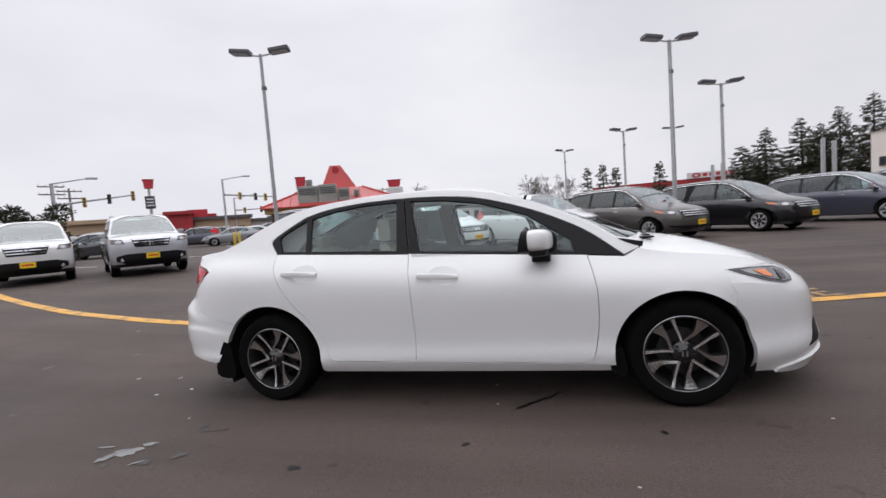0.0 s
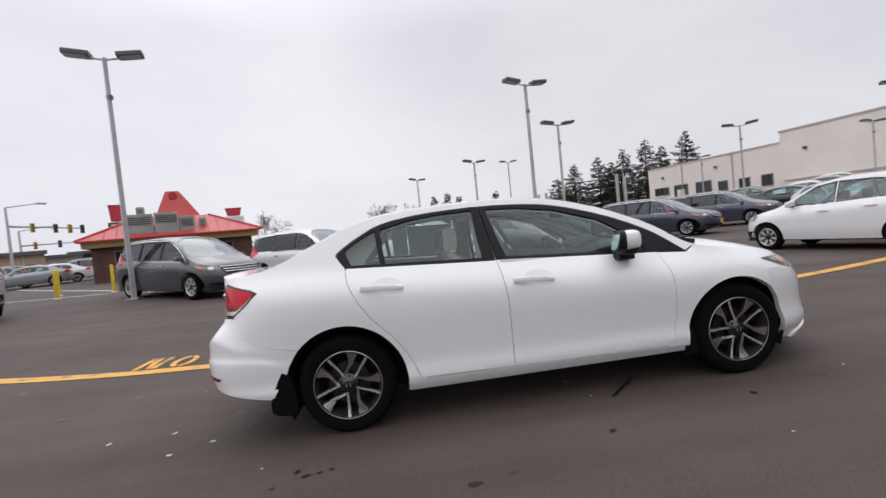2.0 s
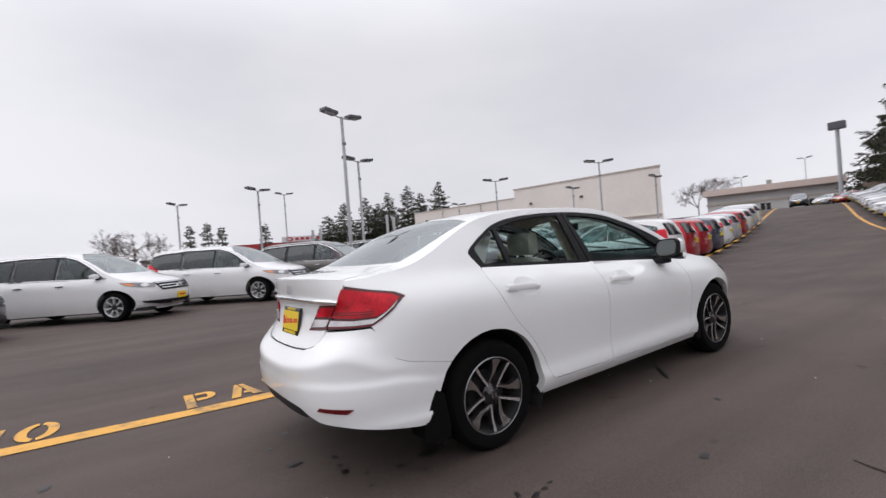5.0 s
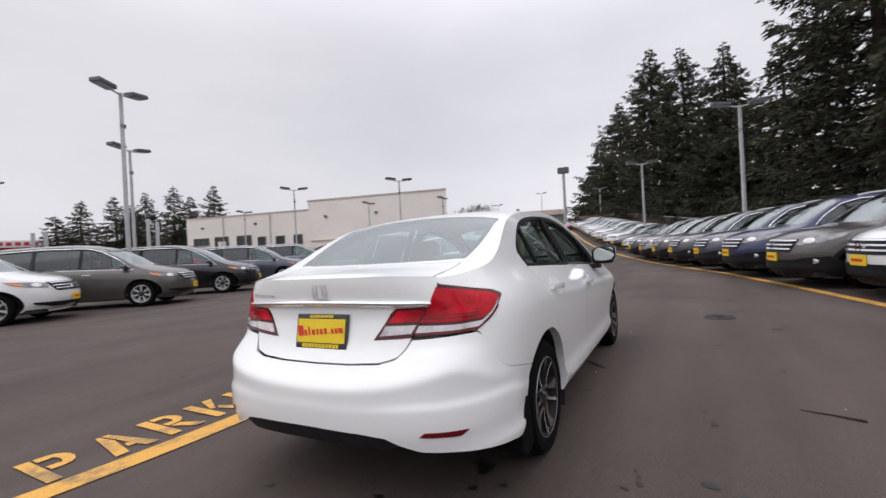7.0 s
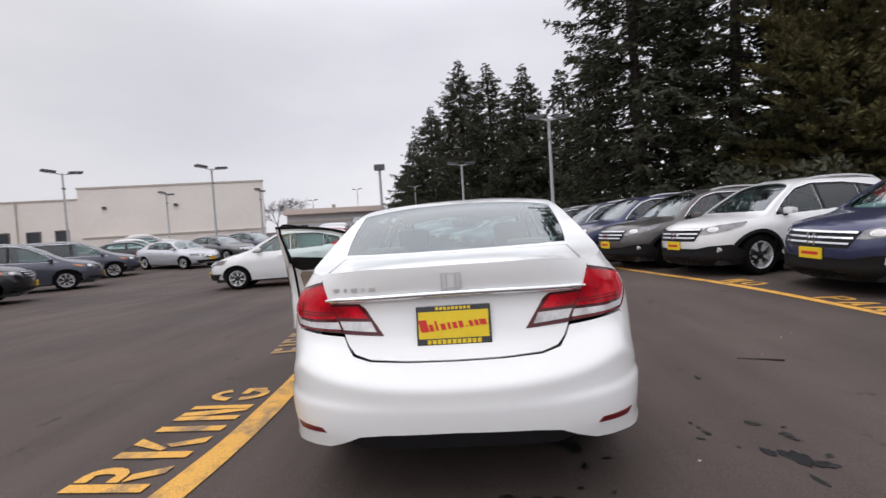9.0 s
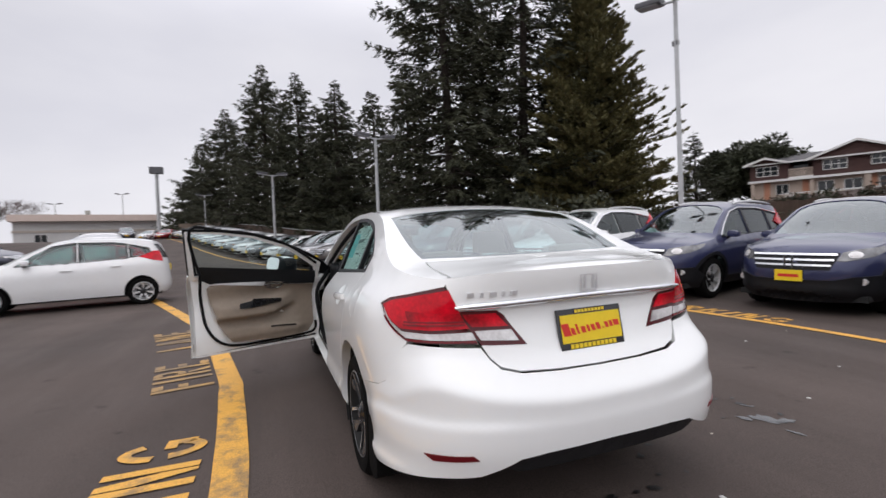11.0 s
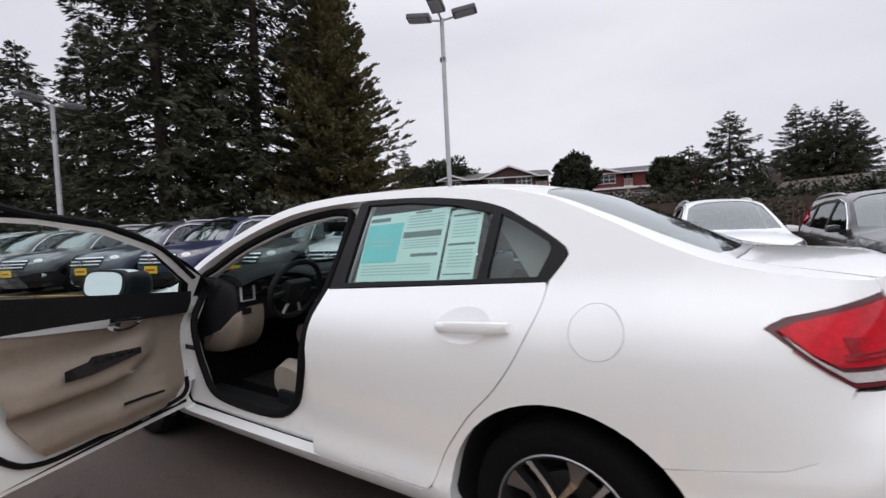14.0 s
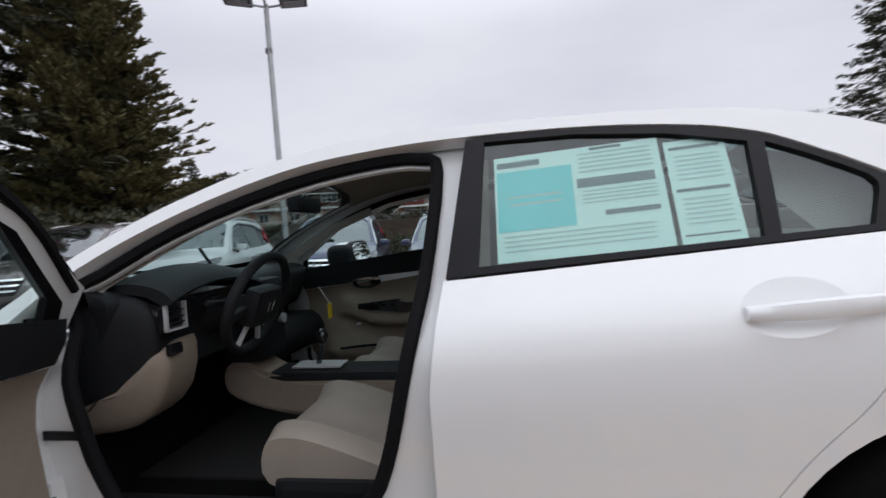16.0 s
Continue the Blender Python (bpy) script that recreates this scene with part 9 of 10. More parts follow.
def townhouse(px, py, yaw, x0, x1, gables, ridge, base, mid, eave, upper, lower, wins, balconies, doors, label):
    """Two visible storeys: a dark upper one with white-trimmed gables over a pale lower one with porches."""
    root = empty("townhouse", frame_at(px, py, yaw, 0), label, "house", "townhouses on the rise")
    D = 9.0
    boxpart("lower_wall", (x0, 0.5, base - 1.2), (x1, D, mid), lower, root)
    prev = x0
    for b0, b1 in balconies + [(x1, x1)]:
        if b0 > prev:
            boxpart("upper_wall", (prev, 0, mid), (b0, D, eave), upper, root)
        if b1 > b0:
            boxpart("upper_wall", (b0, 1.6, mid), (b1, D, eave), upper, root)
            bal = boxpart("balcony", (b0, -0.25, mid - 0.02), (b1, 1.6, mid + 0.12), M_FRAME, root)
            boxpart("top_rail", (b0, -0.22, mid + 0.95), (b1, -0.14, mid + 1.03), M_CREAM, bal)
            n = max(4, int((b1 - b0) / 0.16))
            for i in range(n):
                xx = b0 + (b1 - b0) * (i + 0.5) / n
                boxpart("baluster", (xx - 0.05, -0.2, mid + 0.12), (xx + 0.05, -0.16, mid + 0.95), M_CREAM, bal)
            boxpart("balcony_door", (b0 + 0.4, 1.55, mid + 0.12), (min(b1 - 0.2, b0 + 1.7), 1.597, mid + 1.9), M_PANE, root)
        prev = b1
    boxpart("storey_band", (x0 - 0.15, -0.3, mid - 0.26), (x1 + 0.15, -0.003, mid - 0.02), M_FRAME, root)
    # main roof, ridge along the front
    xe0, xe1 = x0 - 0.5, x1 + 0.5
    rz0 = ridge[0]
    polypart("roof", [((xe0, -0.4, eave), (xe1, -0.4, eave), (xe1, D / 2, rz0), (xe0, D / 2, rz0))], M_GREYROOF, root, 0.14)
    polypart("roof", [((xe0, D + 0.4, eave), (xe0, D / 2, rz0), (xe1, D / 2, rz0), (xe1, D + 0.4, eave))], M_GREYROOF, root, 0.14)
    for xx in (x0 + 0.06, x1 - 0.06):
        bm = bmesh.new()
        prism(bm, [(0, eave - 0.2), (D, eave - 0.2), (D / 2, rz0 - 0.15)], -0.05, 0.05, Matrix.Translation((xx, 0, 0)) @ Matrix(((0, 0, 1, 0), (1, 0, 0, 0), (0, 1, 0, 0), (0, 0, 0, 1))))
        part("gable_end", bm, upper, root)
    boxpart("gutter", (xe0, -0.52, eave - 0.14), (xe1, -0.403, eave + 0.02), M_FRAME, root)
    for g0, g1, gz in gables:
        c = (g0 + g1) / 2
        bm = bmesh.new()
        prism(bm, [(g0 + 0.3, eave - 0.02), (g1 - 0.3, eave - 0.02), (c, gz - 0.12)], -0.45, 0.12, Matrix(((1, 0, 0, 0), (0, 0, 1, 0), (0, 1, 0, 0), (0, 0, 0, 1))))
        bmesh.ops.recalc_face_normals(bm, faces=bm.faces)
        part("gable", bm, upper, root)
        for s0 in (g0, g1):
            polypart("gable_roof", [((s0, -0.8, eave), (c, -0.8, gz), (c, 4.0, gz), (s0, 4.0, eave))], M_GREYROOF, root, 0.1)
            polypart("barge_board", [((s0, -0.88, eave), (c, -0.88, gz), (c, -0.803, gz), (s0, -0.803, eave))], M_FRAME, root, 0.24)
    for a, b, z0, z1 in wins:
        window(root, a, b, z0, z1, -0.03, M_FRAME, 3, rows=2)
    for i, (a, b, k) in enumerate(doors):
        if k == "window":
            window(root, a, b, mid - 1.7, mid - 0.65, 0.47, M_FRAME, 2)
        elif k == "post":
            boxpart("porch_post", (a, -0.2, base - 1.2), (b, 0.1, mid - 0.26), M_CREAM, root)
        elif k == "panel":
            boxpart("panel", (a, 0.44, base - 1.0), (b, 0.497, mid - 0.3), M_ORANGE, root)
        else:
            boxpart("porch_rail", (a, -0.12, mid - 1.75), (b, -0.04, mid - 1.66), M_FRAME, root)
            boxpart("porch_floor", (a, -0.3, mid - 2.5), (b, 0.5, mid - 2.3), M_FRAME, root)
            for j in range(max(4, int((b - a) / 0.2))):
                xx = a + (j + 0.5) * (b - a) / max(4, int((b - a) / 0.2))
                boxpart("baluster", (xx - 0.04, -0.1, mid - 2.3), (xx + 0.04, -0.06, mid - 1.75), M_FRAME, root)
    return root


x, y = from_eye(-62, 66, (-3.5, 1.5))
townhouse(x, y, -152, -7.9, 7.2, [(-8.5, -4.2, 9.35), (-2.6, 5.9, 10.25)], (9.95, 0), 4.4, 6.75, 8.62, M_BROWNSIDING, M_CREAM,
          [(-7.2, -5.2, 7.25, 8.25), (-1.1, 0.8, 7.35, 8.35), (2.8, 4.8, 7.45, 8.5)], [(-4.2, -2.0), (5.4, 7.0)],
          [(-6.6, -6.0, "panel"), (-5.4, -4.3, "window"), (-3.0, -2.4, "panel"), (-1.6, -0.3, "window"), (0.6, 2.0, "window"), (2.2, 2.7, "post"), (2.75, 3.2, "panel"), (3.4, 4.6, "window"), (4.9, 5.5, "window"), (6.1, 7.1, "panel"), (-7.8, -7.5, "post"), (-2.3, -2.0, "post"), (-4.6, -0.2, "rail"), (0.0, 4.8, "rail")],
          "dark brown townhouse with white trim and cream ground floor")
x, y = from_eye(-78, 66, (-2.6, 2.0))
townhouse(x, y, -168, -4.7, 9.5, [(-5.2, -0.6, 8.85), (2.2, 8.2, 9.35)], (9.25, 0), 4.0, 6.2, 8.1, M_REDSIDING, M_CREAM,
          [(-3.7, -1.6, 6.8, 7.8), (2.7, 4.6, 6.9, 7.9)], [(-0.5, 0.6)],
          [(-4.2, -3.4, "panel"), (-3.3, -1.9, "window"), (-1.6, -0.4, "window"), (-0.2, 0.2, "post"), (0.7, 2.8, "window"), (4.4, 5.6, "window"), (-4.0, 0.0, "rail"), (0.6, 4.0, "rail"), (-4.7, -4.4, "post")],
          "dark red townhouse with a grey roof and cream ground floor")
# the reddish building behind the bare trees
x, y = from_eye(-118, 62, (-0.8, 2.0))
far = empty("apartment_building", frame_at(x, y, -204, 0), "reddish brown building with a pale flat roof edge", "building")
boxpart("wall", (-17.5, 0, 2.5), (4.5, 8, 5.75), siding("reddish_siding", (0.20, 0.07, 0.055)), far)
boxpart("roof", (-18.0, -0.5, 5.75), (5.0, 8.4, 6.05), M_FRAME, far)
boxpart("front_panel", (-13.5, -0.12, 3.2), (-3.5, -0.003, 5.55), M_CREAM, far)
for k in range(2):
    window(far, -2.2 + 3 * k, -0.6 + 3 * k, 4.0, 5.2, -0.02, M_FRAME, 2)
window(far, -16.6, -15.2, 4.0, 5.2, -0.02, M_FRAME, 2)

# the dealer's strip across the road
x, y = from_eye(73.8, 92, (-0.1, -3.8))
strip = empty("far_showroom", frame_at(x, y, -16.2, 0), "low showroom with a red fascia band and white board", "building")
boxpart("wall", (-20, 0, 0), (10, 12, 3.6), M_DARKSIGN, strip)
boxpart("red_band", (-20, -0.6, 3.6), (2.0, 12, 4.5), M_REDWALL, strip)
boxpart("white_board", (2.0, -0.5, 3.6), (10, 12, 5.55), M_SIGNWHITE, strip)
boxpart("sign_board", (-4.0, -0.9, 4.5), (3.6, -0.6, 5.5), M_SIGNWHITE, strip)
bm = bmesh.new()
lathe(bm, [(0.24, -0.02), (0.44, -0.02), (0.44, 0.02), (0.24, 0.02), (0.24, -0.02)], 20, Matrix.Translation((-2.6, -0.95, 5.0)) @ Matrix.Diagonal((1.5, 1, 0.9, 1)))
part("oval_emblem", bm, M_SIGNRED, strip)
for k in range(5):
    boxpart("sign_bar", (-1.6 + 0.95 * k, -0.95, 4.75), (-0.95 + 0.95 * k, -0.903, 5.25), M_SIGNRED, strip)
boxpart("dark_lettering_bar", (3.5, -0.55, 4.5), (8.5, -0.503, 4.75), M_DARKSIGN, strip)
for k in range(7):
    boxpart("column", (-19 + 4.2 * k, -0.3, 0), (-18.6 + 4.2 * k, -0.003, 3.6), M_SIGNWHITE, strip)

# shops beyond the street


def shop(az, dist, w, h, wallm, roofm, label, depth=8.0, sign=None):
    x, y = from_eye(az, dist, (0.7, -3.6))
    s = empty("shop", frame_at(x, y, az - 90, 0), label, "building", "shops beyond the street")
    boxpart("wall", (-w / 2, 0, -0.2), (w / 2, depth, h), wallm, s)
    boxpart("roof", (-w / 2 - 0.2, -0.4, h), (w / 2 + 0.2, depth + 0.2, h + 0.35), roofm, s)
    n = max(2, int(w / 2.2))
    for k in range(n):
        c = -w / 2 + w * (k + 0.5) / n
        window(s, c - 0.7, c + 0.7, 0.5, min(1.9, h - 0.4), -0.02, M_BROWNFRAME, 1)
    if sign:
        boxpart("sign_board", (-w * 0.3, -0.55, h - 0.1), (w * 0.3, -0.41, h + 0.9), sign, s)
    return s


shop(142.0, 52, 4.5, 2.9, M_TANWALL, M_TANWALL, "low tan building across the street")
shop(134.6, 58, 2.6, 3.6, M_REDWALL, M_REDWALL, "red shop front across the street")
shop(132.8, 62, 3.6, 3.3, M_WHITEWALL, M_REDWALL, "pale shop with a red roof edge", sign=M_SIGNRED)
shop(130.3, 60, 6.0, 2.9, M_TANWALL, M_GREYROOF, "low shop with a grey roof across the street")
shop(127.2, 66, 6.0, 2.5, M_WHITEWALL, M_GREYROOF, "low shop with a grey roof across the street")
shop(123.0, 70, 6.0, 2.8, M_BROWNSIDING, M_GREYROOF, "low brown shop with a grey roof across the street")
shop(150.0, 56, 9.0, 2.6, M_TANWALL, M_GREYROOF, "low tan shop across the street")
shop(102.0, 84, 12.0, 2.8, M_WHITEWALL, M_GREYROOF, "low pale shop at the far end of the lot")
shop(95.0, 92, 12.0, 2.8, M_TANWALL, M_GREYROOF, "low tan shop at the far end of the lot")
shop(86.0, 96, 16.0, 2.6, M_WHITEWALL, M_GREYROOF, "low pale shop at the far end of the lot")

# ---------- street furniture ----------
M_BOLLARD = mat("yellow_bollard_paint", (0.72, 0.50, 0.03), 0.5, var=0.25, scale=4)
M_SIGNALYELLOW = mat("signal_housing", (0.55, 0.36, 0.05), 0.5, var=0.15)
M_SIGNALDARK = mat("signal_dark", (0.03, 0.03, 0.03), 0.5)
M_WOODPOLE = mat("weathered_pole_wood", (0.15, 0.12, 0.10), 0.9, var=0.35, scale=3)

for x, y in ((-12.9, 13.0), (-11.4, 13.6), (-14.1, 14.8), (-9.4, 12.2), (-10.0, 15.2)):
    b = empty("bollard", on_ground(x, y), "yellow painted steel bollard with a domed top", "bollard", "bollards by the restaurant")
    bm = bmesh.new()
    lathe(bm, [(0.0, 1.02), (0.03, 1.01), (0.05, 0.98), (0.058, 0.94), (0.058, 0.0)], 14, Matrix.Rotation(radians(90), 4, "X"))
    part("post", bm, M_BOLLARD, b, smooth=True)
    bm = bmesh.new()
    lathe(bm, [(0.058, 0.05), (0.09, 0.03), (0.11, 0.0)], 14, Matrix.Rotation(radians(90), 4, "X"))
    part("footing", bm, M_COPING, b)
for line in (((-24, 16), (-17.5, 14.5), (-11.3, 13.1)), ((-24.8, 26.5), (-18, 20.0), (-12, 14.6)), ((-26, 12.0), (-18.0, 10.9))):
    ribbon("street_line", spline(line, 6), 0.16, M_WHITEPAINT, "white painted line on the asphalt by the street")


def pole_sign(az, dist, eye, z0, z1, w, face, label, second=None):
    x, y = from_eye(az, dist, eye)
    s = empty("pole_sign", frame_at(x, y, az - 90, ground_z(x, y)), label, "sign", "signs by the street")
    bm = bmesh.new()
    tube(bm, (0, 0, 0), (0, 0, z1 - 0.1), 0.16, 0.12, n=10)
    part("pole", bm, M_GALV, s)
    bm = bmesh.new()
    prism(bm, [(-w * 0.42, z0), (w * 0.42, z0), (w * 0.52, z1), (-w * 0.52, z1)], -0.3, 0.3, Matrix(((1, 0, 0, 0), (0, 0, 1, 0), (0, 1, 0, 0), (0, 0, 0, 1))))
    bmesh.ops.recalc_face_normals(bm, faces=bm.faces)
    part("sign_box", bm, face, s)
    boxpart("sign_rim", (-w * 0.55, -0.34, z1 - 0.02), (w * 0.55, 0.34, z1 + 0.1), M_REDWALL, s)
    if second:
        a, b, ww, m2 = second
        boxpart("lower_sign", (-ww / 2, -0.25, a), (ww / 2, 0.25, b), m2, s)
        for k in range(3):
            boxpart("lettering_bar", (-ww * 0.35, -0.275, a + (b - a) * (0.2 + 0.25 * k)), (ww * 0.35, -0.253, a + (b - a) * (0.3 + 0.25 * k)), M_SIGNWHITE, s)
    return s


pole_sign(137.05, 57, (0.7, -3.6), 6.2, 7.05, 0.95, M_SIGNRED, "red bucket-shaped sign on a tall pole", (4.1, 5.4, 0.9, M_DARKSIGN))
pole_sign(121.6, 62, (0.7, -3.6), 5.6, 7.3, 1.2, M_SIGNRED, "tall red and dark sign box on a pole", (4.4, 5.5, 1.6, M_DARKSIGN))
pole_sign(109.6, 72, (-0.5, -3.7), 6.2, 7.2, 2.0, M_SIGNRED, "red and white sign on a far pole", (5.0, 6.1, 2.6, M_SIGNWHITE))


def signal_mast(base, tip, z0, z1, heads, lamp, label):
    bx, by = base
    tx, ty = tip
    L = math.dist(base, tip)
    yaw = math.degrees(math.atan2(ty - by, tx - bx))
    s = empty("traffic_signal", frame_at(bx, by, yaw, ground_z(bx, by)), label, "traffic light", "signals over the street")
    bm = bmesh.new()
    tube(bm, (0, 0, 0), (0, 0, lamp), 0.13, 0.08, n=8)
    part("pole", bm, M_GALV, s)
    bm = bmesh.new()
    tube(bm, (0, 0, z0), (L, 0, z1), 0.09, 0.05, n=8)
    part("mast_arm", bm, M_GALV, s)
    bm = bmesh.new()
    tube(bm, (0, 0, lamp), (2.0, 0, lamp + 0.35), 0.05, 0.04, n=6)
    box(bm, (1.9, -0.12, lamp + 0.28), (2.6, 0.12, lamp + 0.42), bevel=0.04)
    part("street_lamp", bm, M_GALV, s)
    for i, f in enumerate(heads):
        z = z0 + (z1 - z0) * f
        h = boxpart("signal_head", (L * f - 0.12, -0.1, z - 0.42), (L * f + 0.12, 0.1, z + 0.28), M_SIGNALYELLOW if i % 2 == 0 else M_SIGNALDARK, s)
        for k in range(3):
            bm = bmesh.new()
            for sg in (-1, 1):
                tube(bm, (L * f, sg * 0.1, z + 0.15 - 0.22 * k), (L * f, sg * 0.14, z + 0.15 - 0.22 * k), 0.08, n=10)
            part("lens", bm, M_SIGNALDARK, h)
    return s


signal_mast(from_eye(144.8, 42, (0.7, -3.6)), from_eye(138.3, 42, (0.7, -3.6)), 3.8, 4.4, (0.35, 0.66, 0.97), 5.3, "steel signal mast with three traffic lights")
signal_mast(from_eye(130.0, 48, (0.7, -3.6)), from_eye(124.6, 50, (0.7, -3.6)), 4.6, 4.3, (0.3, 0.6, 0.8, 0.98), 6.0, "steel signal mast with four traffic lights")
signal_mast(from_eye(129.0, 60, (0.7, -3.6)), from_eye(124.0, 62, (0.7, -3.6)), 3.6, 3.7, (0.2, 0.55, 0.9), 5.0, "far signal mast with three traffic lights")


def utility_pole(x, y, top, yaw, arms=1):
    z = ground_z(x, y)
    s = empty("utility_pole", frame_at(x, y, yaw, z), "weathered wooden utility pole with a cross-arm", "utility pole", "utility poles")
    bm = bmesh.new()
    tube(bm, (0, 0, -0.2), (0, 0, top - z), 0.17, 0.11, n=10)
    part("pole", bm, M_WOODPOLE, s)
    for k in range(arms):
        zz = top - z - 0.45 - 0.9 * k
        a = boxpart("cross_arm", (-1.3, -0.16, zz), (1.3, -0.06, zz + 0.14), M_WOODPOLE, s)
        for xx in (-1.2, -0.5, 0.5, 1.2):
            bm = bmesh.new()
            tube(bm, (xx, -0.11, zz + 0.14), (xx, -0.11, zz + 0.34), 0.05, 0.03, n=6)
            part("insulator", bm, M_GALV, a)
    return s


utility_pole(-20, -75, 14.0, 15)
for k, (xx, zz) in enumerate(((-1.2, 14.0), (1.2, 14.0))):
    bm = bmesh.new()
    pts = [Vector((-20 + xx * 0.97 - 60 * i / 24, -75 + xx * 0.25 + 14 * i / 24, zz + 3.5 * (i / 24) - 6.0 * (i / 24) * (1 - i / 24) * 0.5)) for i in range(25)]
    for p, q in zip(pts[:-1], pts[1:]):
        tube(bm, p, q, 0.016, n=4, caps=False)
    tagged(link_mesh("power_line", bm, M_SIGNALDARK), "dark overhead power line", "cable", "power lines")
for az, d, t in ((144.9, 70, 8.4), (143.6, 74, 8.2), (112.0, 90, 7.6)):
    x, y = from_eye(az, d, (0.7, -3.6))
    utility_pole(x, y, t, az - 70, 2)


# thick pale poles before the far firs, and the tall mast at the head of the lane
def plain_pole(x, y, top, r, label):
    z = ground_z(x, y)
    s = empty("light_mast", Matrix.Translation((x, y, z)), label, "pole", "plain poles")
    bm = bmesh.new()
    tube(bm, (0, 0, 0), (0, 0, top - z), r, r * 0.9, n=12)
    part("shaft", bm, M_GALV, s)
    bm = bmesh.new()
    tube(bm, (0, 0, 0), (0, 0, 0.35), r * 1.6, r * 1.4, n=12)
    part("footing", bm, M_COPING, s)
    return s


for az, el in ((63.6, 4.6), (62.8, 4.3), (71.7, 3.4), (72.6, 3.3)):
    x, y = from_eye(az, 62, (-1.28, -3.7))
    plain_pole(x, y, 1.2 + 62 * math.tan(radians(el)), 0.2, "thick plain grey steel pole")
mast = plain_pole(69.4, 15.1, 12.0, 0.24, "tall grey mast with a square floodlight head")
boxpart("floodlight_head", (-0.5, -0.8, 12.0 - ground_z(69.4, 15.1)), (0.5, 0.8, 12.9 - ground_z(69.4, 15.1)), M_HEADBOX, mast, bevel=0.05)
for az, el in ((15.2, 6.0), (20.5, 4.9), (8.0, 6.8)):
    x, y = from_eye(az, 90, (-3.7, -1.0))
    lamp_post(x, y, 1.2 + 90 * math.tan(radians(el)), 2, 80)

# ---------- fences ----------
M_FENCEWOOD = mat("dark_fence_boards", (0.085, 0.055, 0.04), 0.9, var=0.35, scale=3, bump=0.3, bump_scale=30)


M_FENCEPALE = mat("weathered_fence_boards", (0.22, 0.17, 0.135), 0.9, var=0.25, scale=3, bump=0.3, bump_scale=30)


def board_fence(pts, height, label, material=None, rail=False):
    material = material or M_FENCEWOOD
    root = empty("board_fence", Matrix(), label, "fence", "fences behind the cars")
    seg = []
    for a, b in zip(pts[:-1], pts[1:]):
        n = max(1, round(math.dist(a, b) / 2.4))
        seg += [(a[0] + (b[0] - a[0]) * i / n, a[1] + (b[1] - a[1]) * i / n) for i in range(n)]
    seg.append(pts[-1])
    rnd = random.Random(3)
    for a, b in zip(seg[:-1], seg[1:]):
        za, zb = ground_z(*a), ground_z(*b)
        yaw = math.atan2(b[1] - a[1], b[0] - a[0])
        L = math.dist(a, b)
        m = Matrix.Translation((a[0], a[1], za)) @ Matrix.Rotation(yaw, 4, "Z")
        bm = bmesh.new()
        box(bm, (-0.06, -0.06, -0.2), (0.06, 0.06, height + 0.05), m)
        part("post", bm, material, root)
        bm = bmesh.new()
        k = int(L / 0.16)
        for i in range(k):
            zz = (zb - za) * (i + 0.5) / k
            x0 = L * i / k
            box(bm, (x0 + 0.004, -0.012 + rnd.uniform(-0.005, 0.005), zz), (x0 + L / k - 0.006, 0.012, zz + height + rnd.uniform(-0.02, 0.02)), m)
        tagged(part("board_panel", bm, material, root), kind="stuff")
        if rail:
            bm = bmesh.new()
            tube(bm, (a[0], a[1], za + height + 0.04), (b[0], b[1], zb + height + 0.04), 0.03, n=6)
            part("top_rail", bm, M_GALV, root)
    return root


board_fence([(-34, -19.6), (-12, -18.3), (0, -17.9), (9, -16.6)], 1.95, "dark brown board fence behind the hedge")
# the lane fence is wire mesh; dark boards stand in for it
board_fence([(x, line_y(RIGHT_LINE, x) - 6.8) for x in (29, 36, 44, 52, 60)], 1.5, "dark boards in place of a mesh fence with a steel top rail up the lane", None, True)
board_fence([(61.0, 6.8), (63.5, 11.8)], 2.0, "weathered brown board fence at the head of the lane", M_FENCEPALE)

# vehicles standing far off by the street
for az, d, c, k, n in ((129.4, 42, "palegrey", "sedan", "sedan"), (127.6, 44, "white", "sedan", "sedan"), (125.6, 45, "grey", "suv", "crossover"), (133.3, 44, "bluegrey", "suv", "crossover"), (141.4, 36, "grey", "sedan", "sedan"), (142.4, 38, "silver", "suv", "crossover"), (131.0, 52, "black", "suv", "crossover")):
    x, y = from_eye(az, d, (0.7, -3.6))
    park(k, n, x, y, 215, c, "%s car standing by the street" % WORDS[c], "car", "cars by the street")

# ---------- marks and litter on the asphalt ----------
M_STAIN = mat("oil_stain", (0.012, 0.011, 0.011), 0.45, var=0.4, scale=20)
M_WET = mat("wet_film", (0.035, 0.036, 0.038), 0.12, var=0.3, scale=8, spec=0.7, coat=0.35)
M_IRON = mat("cast_iron", (0.035, 0.034, 0.036), 0.5, 0.5, var=0.35, scale=12, bump=0.5, bump_scale=60)
M_PAPER = mat("pale_litter", (0.6, 0.6, 0.58), 0.8, var=0.2, scale=30)


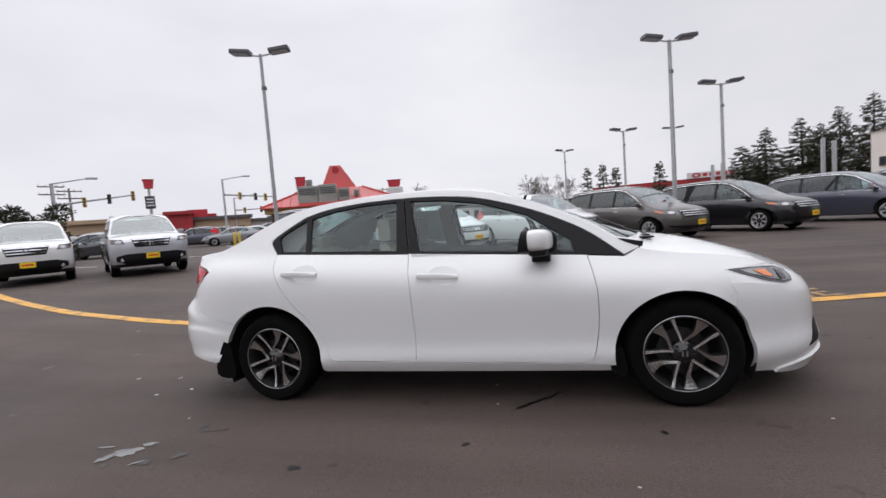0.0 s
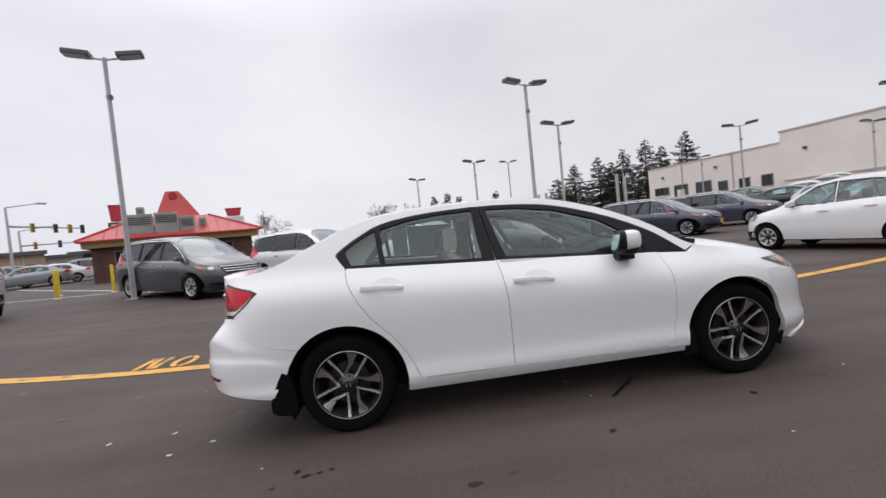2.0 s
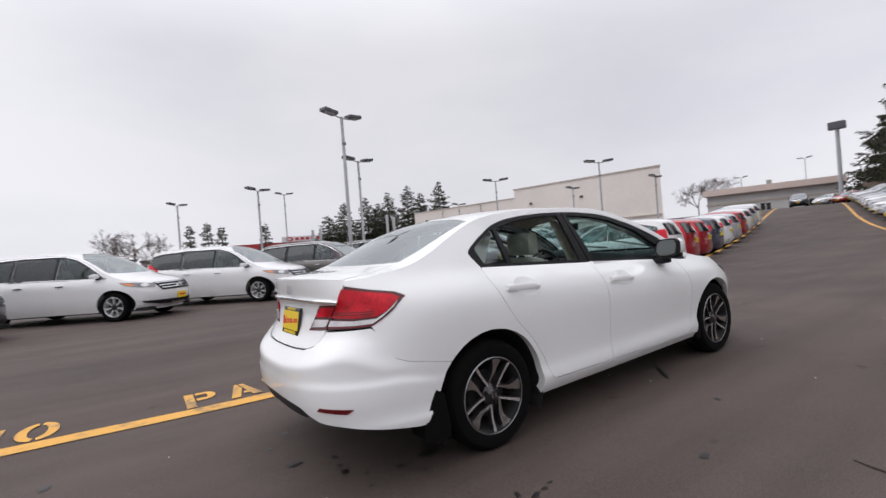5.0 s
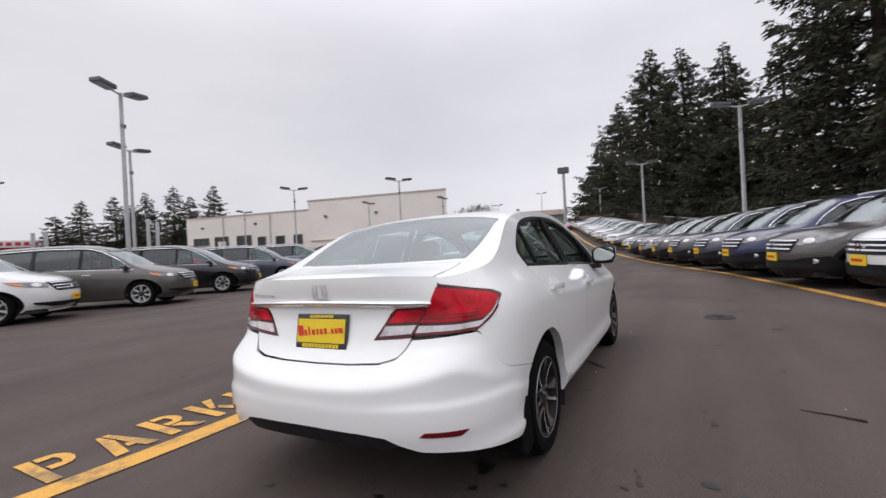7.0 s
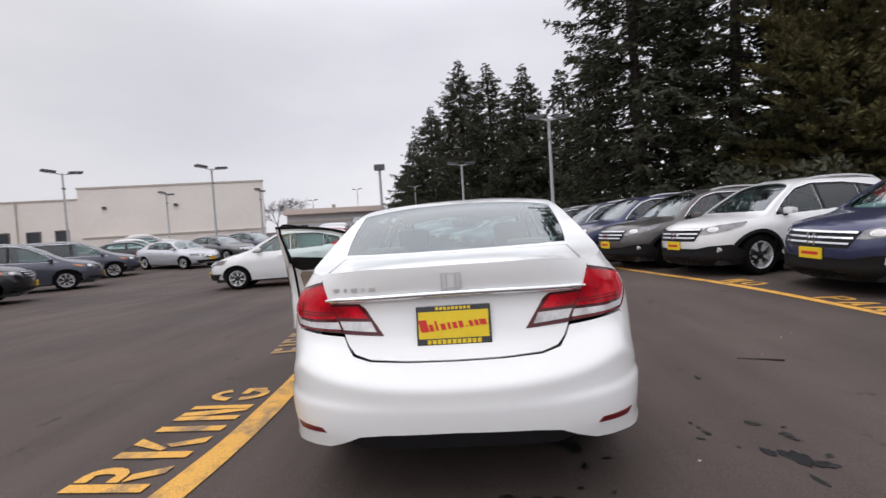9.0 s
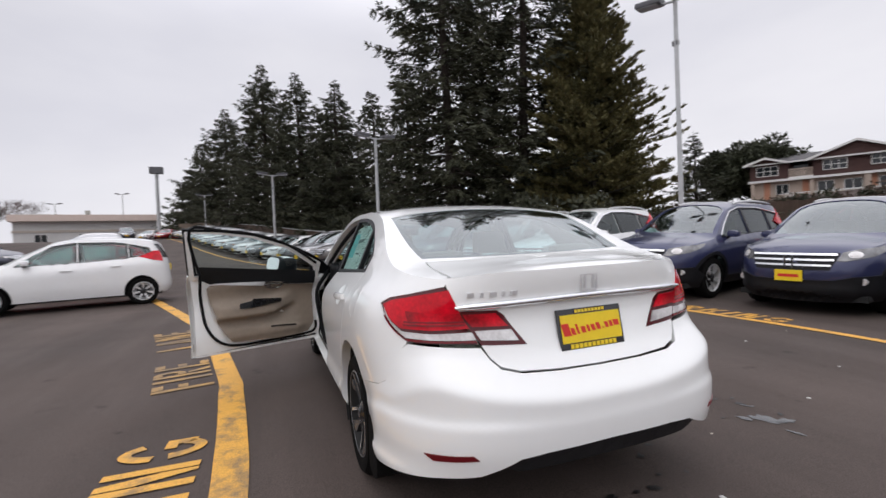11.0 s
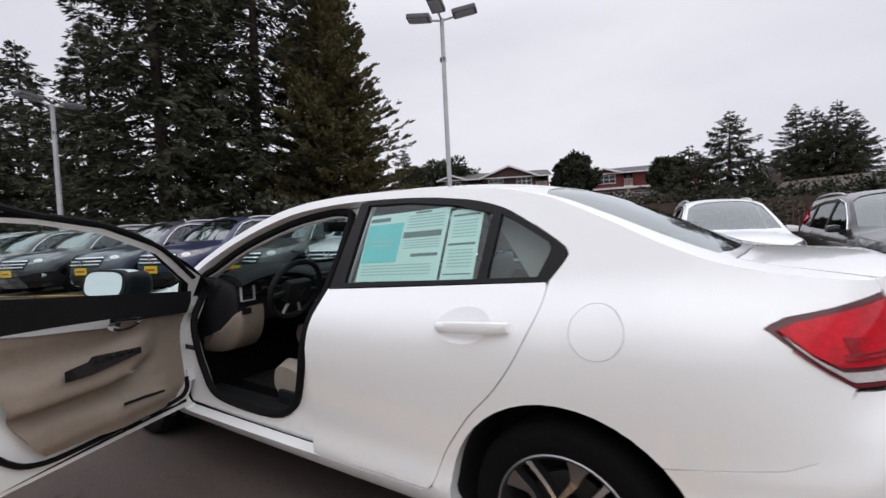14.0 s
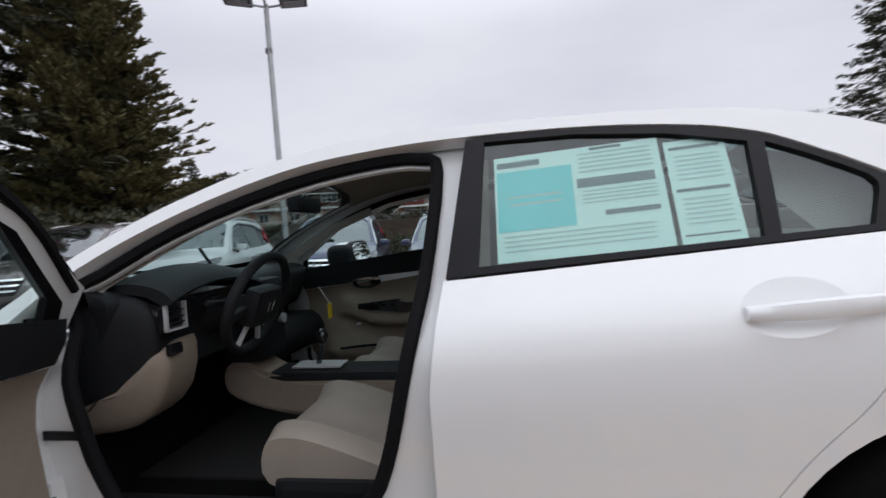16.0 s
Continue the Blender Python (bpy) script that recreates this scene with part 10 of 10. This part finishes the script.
def blot(name, x, y, rx, ry, yaw, material, label, seed, kind="stain", dz=0.004, rough=0.35):
    bm = bmesh.new()
    n = 26
    c, s = math.cos(radians(yaw)), math.sin(radians(yaw))
    vs = []
    for i in range(n):
        a = 2 * math.pi * i / n
        k = 1 + rough * noise.noise((2.2 * math.cos(a) + seed, 2.2 * math.sin(a), seed * 0.7)) * 2
        u, v = rx * k * math.cos(a), ry * k * math.sin(a)
        px, py = x + u * c - v * s, y + u * s + v * c
        vs.append(bm.verts.new((px, py, ground_z(px, py) + dz)))
    o = bm.verts.new((x, y, ground_z(x, y) + dz + 0.001))
    for i in range(n):
        bm.faces.new((o, vs[i], vs[(i + 1) % n]))
    return tagged(link_mesh(name, bm, material), label, kind, "marks on the asphalt")


blot("puddle", -1.83, -1.60, 0.085, 0.05, 20, M_WET, "dark oily puddle that mirrors the sky", 1.3, "puddle")
blot("puddle", -1.90, -1.68, 0.05, 0.03, 60, M_WET, "dark oily puddle that mirrors the sky", 2.2, "puddle", 0.005)
blot("puddle", -1.77, -1.50, 0.045, 0.025, 8, M_WET, "dark oily puddle that mirrors the sky", 2.6, "puddle", 0.005)
blot("puddle", -2.02, -1.56, 0.05, 0.011, 12, M_WET, "dark oily puddle that mirrors the sky", 4.1, "puddle", 0.005)
blot("puddle", -1.64, -1.70, 0.05, 0.010, 38, M_WET, "dark oily puddle that mirrors the sky", 5.1, "puddle", 0.005)
rnd = random.Random(12)
for i in range(9):
    f = i / 8
    blot("oil_stain", 0.39 + 0.28 * f + rnd.uniform(-0.01, 0.01), -0.87 + 0.28 * f + rnd.uniform(-0.01, 0.01), 0.035, 0.014 - 0.006 * f, 45 + rnd.uniform(-15, 15), M_STAIN, "thin dark oily crack mark on the asphalt", i * 1.7, dz=0.004 + 0.0004 * i)
for i, (x, y, r) in enumerate(((-0.68, -1.66, 0.024), (-1.41, -1.28, 0.012), (-1.47, -1.30, 0.014), (-1.54, -1.31, 0.018), (-1.60, -1.25, 0.017), (-1.70, -1.39, 0.010), (-1.45, -1.61, 0.032), (-1.50, -1.74, 0.014), (-1.59, -1.70, 0.026), (-1.82, -1.75, 0.018), (-1.65, -0.56, 0.05), (-1.60, -0.50, 0.035), (-1.85, -0.58, 0.022), (-1.77, -0.71, 0.016), (-2.11, -0.41, 0.026), (-2.10, -0.31, 0.016), (-2.09, -0.18, 0.024), (-2.03, -0.52, 0.014), (-2.07, -0.66, 0.010), (-1.30, -0.89, 0.012), (-2.3, -0.1, 0.03), (-2.35, 0.25, 0.02), (-2.2, 0.45, 0.026), (-2.5, 0.1, 0.016), (0.15, -1.35, 0.018), (1.15, -1.15, 0.018), (1.6, -1.9, 0.018), (-3.4, -1.2, 0.024), (-3.9, 0.3, 0.04), (-3.5, 0.7, 0.03), (-4.5, -0.2, 0.04), (-4.9, 1.2, 0.04), (-1.6, 1.9, 0.03), (0.6, -2.2, 0.02), (-2.6, -2.2, 0.025), (2.3, -2.4, 0.03), (-5.6, -1.4, 0.05), (-5.2, 2.0, 0.04))):
    blot("oil_stain", x, y, r * 1.3, r * 0.8, rnd.uniform(0, 180), M_STAIN, "small dark oil spot on the asphalt", 3.3 + i)
bm = bmesh.new()
pts = [Vector((-0.28, -2.15, 0)), Vector((-0.31, -2.22, 0)), Vector((-0.335, -2.30, 0)), Vector((-0.37, -2.37, 0)), Vector((-0.40, -2.44, 0))]
for i, (p, q) in enumerate(zip(pts[:-1], pts[1:])):
    r0, r1 = 0.003 + 0.0015 * i, 0.0045 + 0.0015 * i
    tube(bm, (p.x, p.y, ground_z(p.x, p.y) + r0), (q.x, q.y, ground_z(q.x, q.y) + r1), r0, r1, n=6)
tagged(link_mesh("fallen_twig", bm, M_BARK), "thin dark twig fallen on the asphalt", "twig")
for i in range(30):
    x, y = rnd.uniform(-6, 4), rnd.uniform(-4.2, 1.0)
    if abs(y) < 0.95 and -2.2 < x < 2.2:
        y -= 1.4
    bm = bmesh.new()
    r = rnd.uniform(0.003, 0.008) if i > 3 else rnd.uniform(0.009, 0.013)
    bmesh.ops.create_icosphere(bm, subdivisions=1, radius=r)
    bmesh.ops.transform(bm, matrix=on_ground(x, y, rnd.uniform(0, 360), r * 0.25) @ Matrix.Diagonal((1.4, 1.0, 0.35, 1)), verts=bm.verts)
    tagged(link_mesh("pebble" if i > 4 else "litter_scrap", bm, M_COPING if i > 3 else M_PAPER), "pale chip of grit lying on the asphalt", "litter", "litter on the asphalt")
for x, y in ((-2.67, -0.36), (-2.3, -0.62), (-2.52, -0.75), (-3.1, -0.4)):
    bm = bmesh.new()
    box(bm, (-0.017, -0.011, 0), (0.017, 0.011, 0.004), on_ground(x, y, rnd.uniform(0, 180), 0.002), bevel=0.002)
    tagged(link_mesh("litter_scrap", bm, M_PAPER), "small scrap of white paper on the asphalt", "litter", "litter on the asphalt")
hole = empty("manhole_cover", on_ground(3.05, -1.9, 20) @ Matrix.Scale(0.78, 4), "dark cast-iron manhole cover set in the asphalt", "manhole cover")
bm = bmesh.new()
lathe(bm, [(0.0, 0.010), (0.185, 0.010), (0.19, 0.006)], 28, Matrix.Rotation(radians(90), 4, "X"))
part("lid", bm, M_IRON, hole)
bm = bmesh.new()
lathe(bm, [(0.195, 0.004), (0.2, 0.012), (0.225, 0.012), (0.235, 0.002)], 28, Matrix.Rotation(radians(90), 4, "X"))
part("ring", bm, M_IRON, hole)
for k in range(5):
    bm = bmesh.new()
    box(bm, (-0.13, -0.006 - 0.06 + 0.03 * k, 0.010), (0.13, 0.006 - 0.06 + 0.03 * k, 0.014))
    part("rib", bm, M_IRON, hole)
